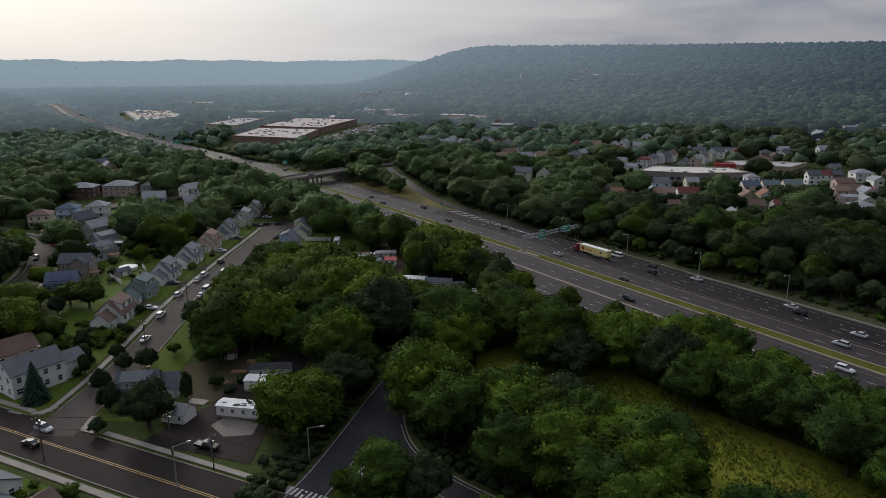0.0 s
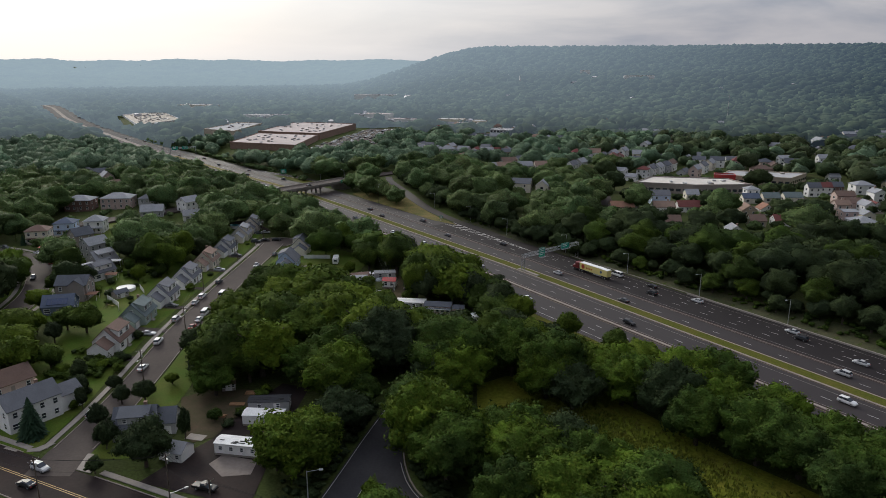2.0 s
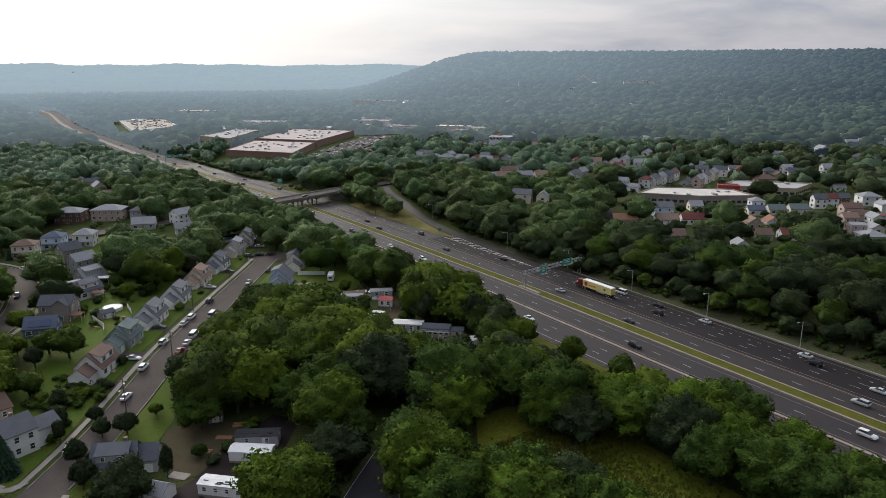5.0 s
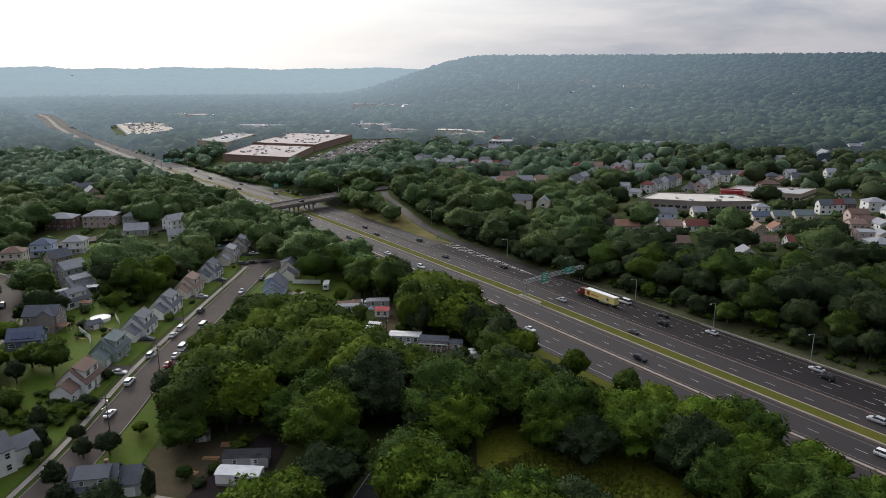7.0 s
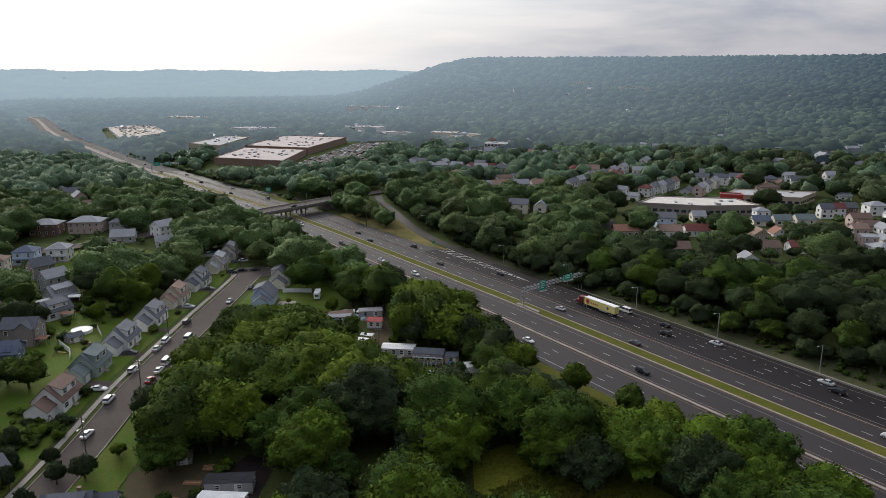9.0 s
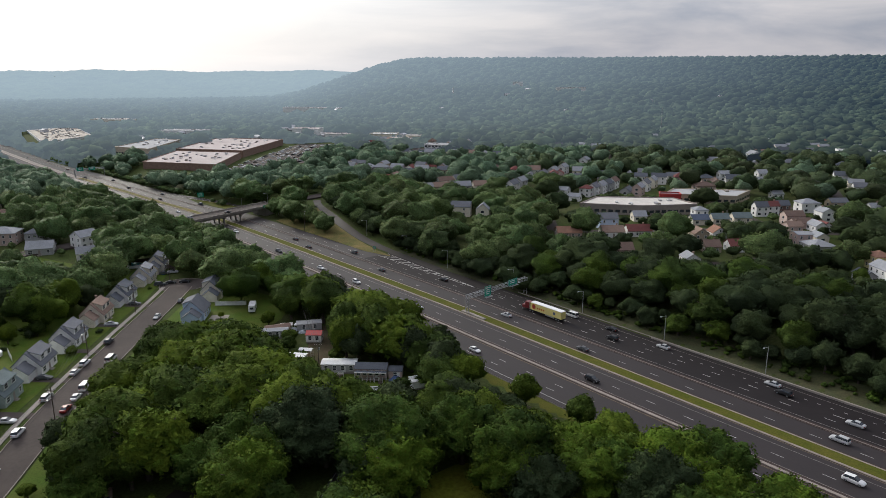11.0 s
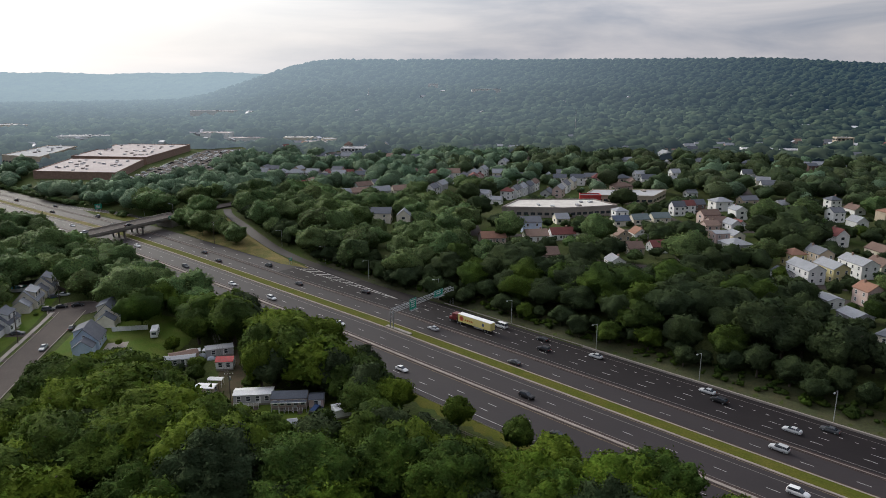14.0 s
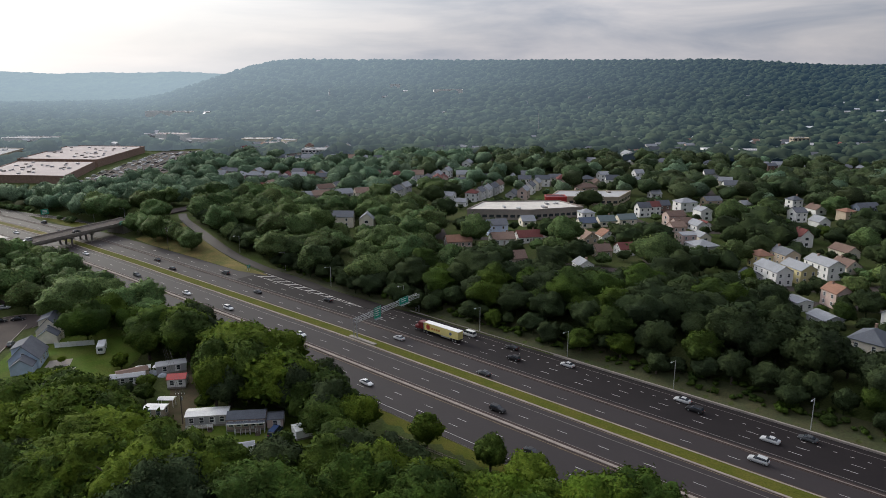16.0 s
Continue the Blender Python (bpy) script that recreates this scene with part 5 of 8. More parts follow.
def billow(seed, R, H, base, lobes, core, bumps, tufts=0, tuft=0.5, reach=0.85):
    """A rounded crown seen from afar: the hull of overlapping boughs, roughened by knobs of foliage, with loose tufts on its outline."""
    r = np.random.RandomState(seed)
    cv, cf = core
    mid = np.array((0.0, 0.0, base + 0.42 * (H - base)))
    half = np.array((R, R, 0.5 * (H - base)))
    C, S = [np.zeros(3)], [0.62]
    for k in range(lobes):
        h = 1 - 1.35 * (k + 0.5) / lobes
        a = k * 2.4 + r.uniform(-0.5, 0.5)
        w = math.sqrt(max(0.0, 1 - h * h)) * r.uniform(0.45, 0.72)
        C.append(np.array((w * math.cos(a), w * math.sin(a), h * r.uniform(0.42, 0.62))))
        S.append(r.uniform(0.30, 0.48))
    C, S = np.array(C), np.array(S)
    d = cv + r.normal(size=cv.shape) * 0.02
    d /= np.linalg.norm(d, axis=1)[:, None]
    along = d @ C.T
    inside = S ** 2 - ((C ** 2).sum(1) - along ** 2)
    rad = np.where(inside > 0, along + np.sqrt(np.maximum(inside, 0)), 0.0).max(1)
    if bumps:
        b = r.normal(size=(bumps, 3))
        b /= np.linalg.norm(b, axis=1)[:, None]
        size = r.uniform(0.5, 1.1, bumps) * 2.6 / math.sqrt(bumps)
        near = np.degrees(np.arccos(np.clip(d @ b.T, -1, 1))) / 57.3 / size
        rad = rad * (0.80 + 0.34 * np.sqrt(np.maximum(0, 1 - near ** 2)).max(1))
    rad *= 1 + r.uniform(-0.07, 0.07, len(rad))
    P = mid + d * rad[:, None] * half
    low = P[:, 2] < base + 0.05 * (H - base)
    f = cf[~low[cf].all(1)]
    used = np.unique(f)
    renum = np.zeros(len(P), int)
    renum[used] = np.arange(len(used))
    P, f = P[used], renum[f]
    a, b_, c = P[f[:, 0]], P[f[:, 1]], P[f[:, 2]]
    fn = np.cross(b_ - a, c - a)
    n = np.zeros_like(P)
    for k in range(3):
        np.add.at(n, f[:, k], fn)
    n /= np.linalg.norm(n, axis=1)[:, None] + 1e-9
    if tufts:
        k = r.choice(len(f), tufts)
        o = n[f[k]].mean(1)
        q = P[f[k]].mean(1) + r.normal(size=(tufts, 3)) * 0.2 + o * r.uniform(-0.02, 0.05, (tufts, 1)) * R
        P = mid + (P - mid) * 0.94
        t = r.normal(size=o.shape)                     # clumps lie along the bough like loose shingles, tips lifted
        t -= o * (t * o).sum(1)[:, None]
        t = t / np.linalg.norm(t, axis=1)[:, None] + o * reach * r.uniform(0.3, 1.2, (tufts, 1)) + (0, 0, 0.25)
        t /= np.linalg.norm(t, axis=1)[:, None]
        w = np.cross(t, o + r.normal(size=o.shape) * 0.2)
        w /= np.linalg.norm(w, axis=1)[:, None]
        s = tuft * r.uniform(0.5, 1.3, (tufts, 1))
        v = np.stack([q - t * s * 0.4 - w * s * 0.6, q - t * s * 0.4 + w * s * 0.6, q + t * s], 1).reshape(-1, 3)
        soft = o + (0, 0, 0.18) + r.normal(size=o.shape) * 0.24
        soft /= np.linalg.norm(soft, axis=1)[:, None]
        f = np.concatenate([f, np.arange(tufts * 3).reshape(-1, 3) + len(P)])
        P, n = np.concatenate([P, v]), np.concatenate([n, np.repeat(soft, 3, 0)])
    return P, f, n


def leafy(name, v, f, n, material):
    """A crown's mesh with its soft normals."""
    me = quads(name, v.tolist(), f.tolist(), material)
    me.polygons.foreach_set("use_smooth", np.ones(len(me.polygons), bool))
    me.normals_split_custom_set_from_vertices(n.tolist())
    return me


def fir(seed, R, H, tiers, per):
    """A spruce: drooping tiers of narrow sprays round a spike."""
    r = np.random.RandomState(seed)
    V, F, b = [], [], 0
    for k in range(tiers):
        h = k / (tiers - 1)
        rad = R * (1 - h) ** 0.85 + 0.25
        z = 0.9 + (H - 1.2) * h
        for j in range(per):
            a = (j + r.uniform(-0.3, 0.3)) * 2 * math.pi / per + k * 0.7
            e = rad * r.uniform(0.8, 1.15)
            w = rad * 0.2
            c, s = math.cos(a), math.sin(a)
            tip = (e * c, e * s, z - e * 0.28 + r.uniform(-0.1, 0.1))
            V += [(0, 0, z + 0.55), (e * 0.6 * c - w * s, e * 0.6 * s + w * c, z - 0.1 * e), tip, (e * 0.6 * c + w * s, e * 0.6 * s - w * c, z - 0.1 * e)]
            F += [(b, b + 1, b + 2), (b, b + 2, b + 3)]
            b += 4
    return np.array(V), np.array(F)


def trunk(bm, h, r, limbs, seed):
    q = random.Random(seed)
    tube(bm, (0, 0, -0.4), (0.1, 0.0, h * 0.45), r, r * 0.75)
    tube(bm, (0.1, 0.0, h * 0.45), (0.2, 0.1, h * 0.75), r * 0.75, r * 0.4)
    for k in range(limbs):
        a, z = k * 2.4 + q.uniform(-0.4, 0.4), h * q.uniform(0.35, 0.55)
        l = h * q.uniform(0.22, 0.34)
        tube(bm, (0.1, 0, z), (l * math.cos(a), l * math.sin(a), z + l * 0.8), r * 0.42, r * 0.15, 6)


FORMS = []                                            # full trees: (height, radius, trunk mesh, crown mesh)
for i, (H, R, lobes, mat_, text) in enumerate(((11.5, 4.9, 13, LEAF, "broad oak with a full dark green crown"), (10.0, 4.6, 12, LEAF, "rounded oak with a full green crown"), (12.5, 4.7, 14, LEAF_DARK, "tall maple with a dark green crown"),
                                               (9.0, 4.2, 11, LEAF_DARK, "maple with a dense dark green crown"), (11.0, 5.0, 13, LEAF_LIGHT, "locust tree with a yellow-green crown"), (7.5, 3.4, 9, LEAF_LIGHT, "young tree with a light green crown"), (10.8, 4.8, 12, LEAF_DARK, "spreading maple with a lobed dark crown"))):
    v0, f0, n0 = billow(20 + i, R * 1.04, H, H * 0.12, lobes + 6, ICO3, 120, 4200, 0.28, 0.6)
    bm = bmesh.new()
    trunk(bm, H, 0.22 + 0.015 * H, 4, i)
    v, f, n = billow(20 + i, R * 1.04, H, H * 0.12, lobes + 4, ICO2, 80, 1300, 0.44, 0.6)
    FORMS.append((H, R, mesh_of("trunk", bm, BARK), leafy("crown", v0, f0, n0, mat_), text, leafy("crown", v, f, n, mat_)))
v, f = fir(3, 3.0, 10.5, 30, 20)
bm = bmesh.new()
tube(bm, (0, 0, -0.4), (0, 0, 10), 0.28, 0.05)
FORMS.append((10.5, 3.0, mesh_of("trunk", bm, BARK), quads("crown", v.tolist(), f.tolist(), LEAF_FIR), "dark green conical spruce tree"))
FORMS[-1] += (FORMS[-1][3],)


def plant(form, x, y, height, turn, wide=1.0, group="trees of the near woods", label=""):
    H, R, tm, cm, text, cheap = FORMS[form]
    if math.hypot(x, y + 20) > 165:
        cm = cheap
    t = thing("tree", pose(x, y, ground_z(x, y) - 0.05, 0, 0, turn), label or text, "tree", group)
    k = height / H
    t.scale = (k * wide, k * wide, k)
    for name, me in (("trunk", tm), ("crown", cm)):
        o = new(name, me)
        o.parent = t


# where no tree stands: capsules (x, y, x, y, radius)
CLEAR = []


def keep_clear(line, radius):
    for a, b in zip(line[:-1], line[1:]):
        CLEAR.append((a[0], a[1], b[0], b[1], radius))


keep_clear(STREET[::3] + [STREET[-1]], 7.0)
keep_clear([(-112.5, 281), (-112.6, 281)], 12)
keep_clear(MAIN[::4] + [MAIN[-1]], 10.0)
keep_clear(RAMP_W[:22:3], 5.6)
keep_clear(RAMP_E[::3], 5.2)
keep_clear(ROAD_BACK[::3], 7.5)
keep_clear(RAMP_N[::3], 5.0)
keep_clear(EXIT[::3] + [EXIT[-1]], 6.5)
keep_clear(OVERPASS_EAST[::3], 9)
keep_clear(OVERPASS_WEST[::3], 7)
for l in NORTH_STREETS:
    keep_clear(l[::2], 5.0)


def view_clear(x, y, radius, ahead):
    """Open ground round a building and on the side towards the flight path."""
    d = Vector((0 - x, -10 - y, 0)).normalized() * ahead
    CLEAR.append((x, y, x + d.x, y + d.y, radius))


for x, y, *_ in CAPES:
    view_clear(x, y, 8.5, 12)
for x, y in ((-92.5, 241), (-94.5, 267)):
    view_clear(x, y, 8.5, 10)
for x, y in ((-158, 191), (-154, 176), (-164, 216), (-174, 234), (-186, 248), (-203, 264), (-229, 270), (-226, 287), (-214, 294), (-252, 340), (-233, 348), (-214, 348), (-186, 342), (-202, 330), (-175, 322)):
    view_clear(x, y, 7.5, 9)
for x, y in ((-116, 107), (-133, 121), (-85.5, 104.5), (-112, 66), (-94, 60)):
    view_clear(x, y, 8.5, 6)
for x, y, a, L, W, st, *_ in NORTH:
    view_clear(x, y, 0.5 * L + 0.5, 3)
for x, y in FAR_HOUSES:
    view_clear(x, y, 6.0, 4)
for l in ([(2, 121), (24, 117)], [(24, 117), (44, 99)], [(50, 90), (78, 62)], [(44, 99), (52, 84)]):
    keep_clear(l, 7.5 if l[0][0] < 40 else 9.5)                                # the meadow
for l in ([(-70, 90), (-52, 86)], [(-58, 100), (-58, 128)], [(-74, 118), (-64, 118)], [(-42, 186), (-40, 232)], [(-36, 184), (-14, 176)], [(-30, 176), (-16, 170)], [(-73, 232), (-72, 252)], [(-48, 198), (-46, 188)], [(-62, 222), (-52, 222)]):
    keep_clear(l, 6.0)
keep_clear([(-150, 182), (-138, 172)], 9.0)
keep_clear([(14, 181), (37, 160)], 5.5)
keep_clear([(-60, 82), (-47, 80)], 7.0)
keep_clear([(-150, 60), (-60, 45)], 26.0)
keep_clear([(-128, 205), (-150, 205)], 5.0)
keep_clear([(-150, 235), (-158, 232)], 5.0)
keep_clear([(-160, 300), (-205, 312)], 7.0)
keep_clear([(-102, 118), (-116, 124)], 6.5)
keep_clear([(-86, 93), (-81, 91)], 5.5)
keep_clear([(-122, 138), (-132, 146)], 8.0)
keep_clear([(-84, 112), (-84, 124)], 6.5)
keep_clear([(-75, 106), (-65, 101)], 6.5)
keep_clear([(-230, 220), (-250, 200)], 14.0)
keep_clear([(-256, 665), (-256, 880)], 45)
keep_clear([(-170, 640), (-160, 880)], 36)
keep_clear([(-204, 628), (-206, 885)], 15)
keep_clear([(-344, 750), (-346, 850)], 26)
keep_clear([(-625, 1090), (-512, 920)], 44)
keep_clear([(-600, 1250), (-585, 1248)], 26)
keep_clear([(-400, 1020), (-370, 1020)], 22)
keep_clear([(-1090, 1240), (-1000, 1210)], 45)
keep_clear([(-225, 1020), (-195, 1018)], 22)
keep_clear([(-350, 1502), (-265, 1490)], 26)
keep_clear([(258, 1722), (315, 1716)], 18)
keep_clear([(165, 1884), (180, 1882)], 16)
keep_clear([(86, 446), (156, 446)], 17)
keep_clear([(150, 488), (215, 484)], 15)
keep_clear([(100, 428), (120, 410)], 12)
keep_clear([(-30, 812), (0, 860)], 30)
keep_clear([(-98, 952), (-88, 968)], 20)
keep_clear([(-66, 895), (-64, 914)], 18)
keep_clear([(-176, 980), (-136, 982)], 18)
keep_clear([(420, 765), (525, 728)], 14)
keep_clear([(-60, 940), (34, 925)], 14)
keep_clear([(560, 765), (592, 765)], 14)
CAPS = np.array(CLEAR)


def is_clear(x, y, margin=0.0):
    """True where the ground must stay open."""
    out = np.zeros(len(x), bool)
    for x0, y0, x1, y1, r in CAPS:
        dx, dy = x1 - x0, y1 - y0
        t = np.clip(((x - x0) * dx + (y - y0) * dy) / max(dx * dx + dy * dy, 1e-6), 0, 1)
        out |= (x - x0 - t * dx) ** 2 + (y - y0 - t * dy) ** 2 < (r + margin) ** 2
    s, c = hw_inverse(x, y)
    north = np.where(s < 290, 37.5, np.where(s < 400, 27.0, np.where(s < 475, 28.0, np.where(s < 740, 25.5, np.where(s < 850, 20.5, 18.6)))))
    out |= (c > np.where((s < 160) & (s > 132), -43.0, np.where(s > 850, -20.5, np.where(s > 455, -26.0, -37.5))) - margin) & (c < north + margin) & (s < 1780)
    bx, by = x - BRIDGE.translation.x, y - BRIDGE.translation.y
    u, w = bx * BRIDGE_DIR.x + by * BRIDGE_DIR.y, -bx * BRIDGE_DIR.y + by * BRIDGE_DIR.x
    out |= (np.abs(w) < 9) & (u > -62) & (u < 48)
    return out


def scatter(r0, r1, spacing, seed, keep=1.0):
    """Places of trees between two distances from the flight path, inside the wedge that the flight looks over."""
    r = np.random.RandomState(seed)
    g = np.arange(-r1, r1, spacing)
    X, Y = np.meshgrid(g, np.arange(20, r1, spacing))
    X = (X + (np.arange(X.shape[0]) % 2)[:, None] * spacing / 2).ravel()
    Y = Y.ravel()
    X = X + r.uniform(-0.36, 0.36, len(X)) * spacing
    Y = Y + r.uniform(-0.36, 0.36, len(Y)) * spacing
    d = np.hypot(X, Y + 20)
    az = np.degrees(np.arctan2(X, Y + 45))
    ok = (d >= r0) & (d < r1) & (az > -47) & (az < 50) & (r.rand(len(X)) < keep)
    X, Y = X[ok], Y[ok]
    ok = ~is_clear(X, Y)
    return X[ok], Y[ok]


def tree_height(x, y, r):
    """Low thicket beside the road, taller woods away from it."""
    s, c = hw_inverse(x, y)
    h = r.uniform(11.0, 20.0, len(x))
    edge = ramp01(-c, 55, 42)                                   # the edge trees along the southern verge
    h = np.where(c < 0, h * (1.0 - 0.14 * edge), h)
    rise = ramp01(c, 38, 56)
    h = np.where((c > 0) & (c < 90), h * (0.62 + 0.38 * rise), h * np.where(c > 0, 0.85, 1.0))
    return h


# things that stay in sight over the trees: x, y, half width, steepness of the line of sight
OPEN_VIEWS = []
for x, y, *_ in CAPES:
    OPEN_VIEWS.append((x, y, 8.0))
for x, y in ((-92.5, 241), (-94.5, 267), (-74, 250), (-72, 240), (-116, 107), (-85.5, 103), (-69, 93), (-57, 97), (-56, 111), (-57, 118), (-66, 118), (-133, 121), (-112.5, 281),
             (-84, 250), (-140, 186), (-146, 202), (-141, 194), (-149, 210), (-158, 191), (-154, 176), (-164, 216), (-174, 234), (-186, 248), (-203, 264)):
    OPEN_VIEWS.append((x, y, 6.5))
for x, y in ((-252, 340), (-233, 346), (-244, 334)):
    OPEN_VIEWS.append((x, y, 11.0))
for x, y in ((-229, 270), (-226, 287), (-214, 294), (-202, 330), (-186, 342), (-252, 340), (-233, 348), (-214, 348), (-180, 322), (-195, 312)):
    OPEN_VIEWS.append((x, y, 6.0, 2.2))
for x, y in ((-31, 190), (-20, 187), (-43, 216), (-45, 197), (-13.5, 184), (-40, 205), (-81, 233), (-78, 238), (-57, 221), (-53, 227)):
    OPEN_VIEWS.append((x, y, 4.5, 2.6))
for q in STREET[2::4] + ROAD_BACK[::5]:
    OPEN_VIEWS.append((q[0], q[1], 4.0))
for q in STREET[2::4]:
    OPEN_VIEWS.append((q[0] + 5.5, q[1], 1.5))
for q in RAMP_W[:14:3] + RAMP_E[::3]:
    OPEN_VIEWS.append((q[0], q[1], 3.5))
for x, y in ((8, 122), (20, 118), (32, 108), (45, 97), (56, 88), (66, 76), (52, 76), (76, 64), (60, 66)):
    OPEN_VIEWS.append((x, y, 8.0))
for q in ((16, 181.5), (20, 178), (24, 174), (28, 170.5), (32, 167), (36, 163.5)):
    OPEN_VIEWS.append((q[0], q[1], 2.0))
for s in range(450, 860, 22):
    q = hw(s, -9)
    OPEN_VIEWS.append((q[0], q[1], 9.0))
for x, y, a, L, *_ in NORTH:
    if (x, y) != (104, 252):
        OPEN_VIEWS.append((x, y, 0.5 * L + 2.5, 3.2 if math.hypot(x, y) < 480 else 1.8))
for x, y in FAR_HOUSES + [(100, 440), (140, 440), (170, 480), (200, 480), (20, 424)]:
    OPEN_VIEWS.append((x, y, 3.5, 6.5))
for x, y in ((88, 436), (98, 433), (134, 431), (144, 432), (154, 434), (190, 470), (206, 480)):
    OPEN_VIEWS.append((x, y, 6.0, 2.5))
for x, y in ((-284, 647), (-262, 641), (-240, 635), (-220, 630), (-508, 862), (-540, 905), (-575, 955), (-610, 1005), (-496, 890), (-366, 760), (-345, 750)):
    OPEN_VIEWS.append((x, y, 18.0))
for x, y in ((-620, 1240), (-580, 1232), (-400, 1010), (-365, 1006), (-210, 1010), (268, 1718), (300, 1714), (171, 1880), (-335, 1495), (-285, 1485), (-20, 795), (0, 795), (-95, 955), (-66, 900), (-170, 978), (-145, 976), (-630, 1040), (-590, 980), (-550, 925), (-525, 890)):
    OPEN_VIEWS.append((x, y, 26.0, 2.5))
for x, y in ((-205, 636), (-196, 650), (-184, 640), (-176, 660), (-165, 680), (-172, 720), (-180, 770), (-165, 790), (-170, 840)):
    OPEN_VIEWS.append((x, y, 12.0))
OPEN_VIEWS = [q if len(q) == 4 else (*q, 1.3) for q in OPEN_VIEWS]


def sight_limit(x, y, h, low=2.2):
    """Trees in front of an open view stay low; returns the heights, and which trees are left."""
    h = h.copy()
    for tx, ty, w, spare in OPEN_VIEWS:
        dx, dy = 3.0 - tx, -8.0 - ty
        D = math.hypot(dx, dy)
        dx, dy = dx / D, dy / D
        along = (x - tx) * dx + (y - ty) * dy
        across = np.abs(-(x - tx) * dy + (y - ty) * dx)
        m = (along > -2) & (along < 60) & (across < w + 2.5)
        slope = 84.0 / D
        h = np.where(m, np.minimum(h, np.maximum(along, 0) * slope * 0.98 + spare), h)
    return h, h > low


TREES = []
# single trees that stand out: form, x, y, height, width
for form, x, y, h, w in ((3, -75.5, 90.0, 12.6, 0.95), (3, -89.5, 97.6, 7.0, 0.85), (6, -96.4, 105.6, 7.0, 0.75), (2, -72.3, 102.4, 9.0, 0.45), (1, -129.1, 134.4, 8.5, 1.0), (6, -116.3, 129.0, 6.5, 0.8), (0, -143.4, 137.5, 10.0, 1.0), (2, -138.5, 150.0, 8.0, 0.9), (3, -110.7, 120.5, 6.5, 0.8), (4, -145.2, 212.2, 8.0, 0.85), (1, -139.5, 219.5, 7.0, 0.8), (7, -109.7, 99.4, 10.5, 1.15), (3, -85.6, 86.4, 4.2, 0.95), (2, -88.6, 96.0, 7.0, 0.55), (2, -105.9, 113.6, 7.5, 0.55), (4, -42.0, 90, 10.5, 0.95), (4, -38.5, 99, 10.5, 1.0), (0, -74, 124, 12.5, 1.15), (2, -80, 132, 11.5, 1.2), (3, -92, 119.7, 6.5, 1.0), (3, -90.5, 103.5, 6.0, 0.7),
                         (2, -97, 117, 6.5, 0.9), (5, 23.6, 175.8, 10.5, 0.80), (1, 37, 163.6, 10.5, 0.85), (0, 29, 96, 10.0, 1.15), (4, 20, 86, 9.0, 1.0), (5, -20, 79, 5.0, 1.2), (5, -14, 73, 4.6, 1.3), (5, -23, 85, 3.4, 1.2), (3, -103, 124, 5.0, 0.9),
                         (2, -162, 205, 9.5, 1.0), (0, -181, 222, 9.0, 1.0), (3, -148, 240, 8.0, 1.0), (5, -144, 228, 7.0, 1.0), (3, -113.5, 155, 3.4, 1.0), (7, -232, 262, 5.5, 1.1), (3, -190, 236, 6.0, 1.0)):
    TREES.append((form, x, y, h, w, "trees in gardens and yards"))
for form, x, y, h, w in ((3, -56, 212, 4.6, 0.95), (6, -60, 204, 6.5, 0.9), (1, -50, 207, 6.5, 0.9), (2, -51, 214.5, 5.0, 0.8), (5, -63, 232, 6.0, 0.9)):
    TREES.append((form, x, y, h, w, "trees in gardens and yards"))
# trees between the northern houses
for form, x, y, h, w in ((3, 190.1, 242.0, 7.5, 0.80), (6, 184.2, 258.2, 8.0, 0.90), (2, 172.4, 256.8, 8.0, 0.90), (0, 173.3, 277.7, 8.5, 0.90), (3, 233.7, 384.8, 9.0, 1.00), (6, 213.3, 395.5, 8.0, 0.90), (2, 258.2, 398.1, 9.5, 1.00), (0, 264.4, 351.3, 8.5, 1.00)):
    TREES.append((form, x, y, h, w, "trees between the northern houses"))
# tall trees round the mobile homes
for form, x, y, h, w in ((0, -22, 203, 17.5, 0.8), (4, -30, 200, 17.0, 0.75), (2, -9, 194, 17.0, 0.85), (0, -14, 200, 16.0, 0.8), (1, -32, 212, 17.5, 0.75), (6, 0, 186, 15.0, 0.9), (1, -3, 193, 14.5, 0.9)):
    TREES.append((form, x, y, h, w, "tall trees beside the mobile homes"))
X, Y = scatter(60, 330, 9.9, 11, 0.98)
d = np.hypot(X, Y + 20)
order = np.argsort(d)
r = np.random.RandomState(4)
Hs, ok = sight_limit(X, Y, tree_height(X, Y, r))
X, Y, Hs = X[ok], Y[ok], Hs[ok]
order = np.argsort(np.hypot(X, Y + 20))
near_things = order[:270]
for i in near_things:
    south = hw_inverse(X[i], Y[i])[1] < 0
    form = int(r.choice((0, 1, 2, 3, 6, 4, 5), p=(0.25, 0.20, 0.05, 0.04, 0.05, 0.31, 0.10) if south else (0.08, 0.08, 0.26, 0.26, 0.26, 0.03, 0.03)))
    TREES.append((form, X[i], Y[i], Hs[i] * 1.04, r.uniform(1.0, 1.28), "trees of the near woods"))
for form, x, y, h, w, grp in TREES:
    plant(form, x, y, h, (x * 37 + y * 91) % 360, w, grp)


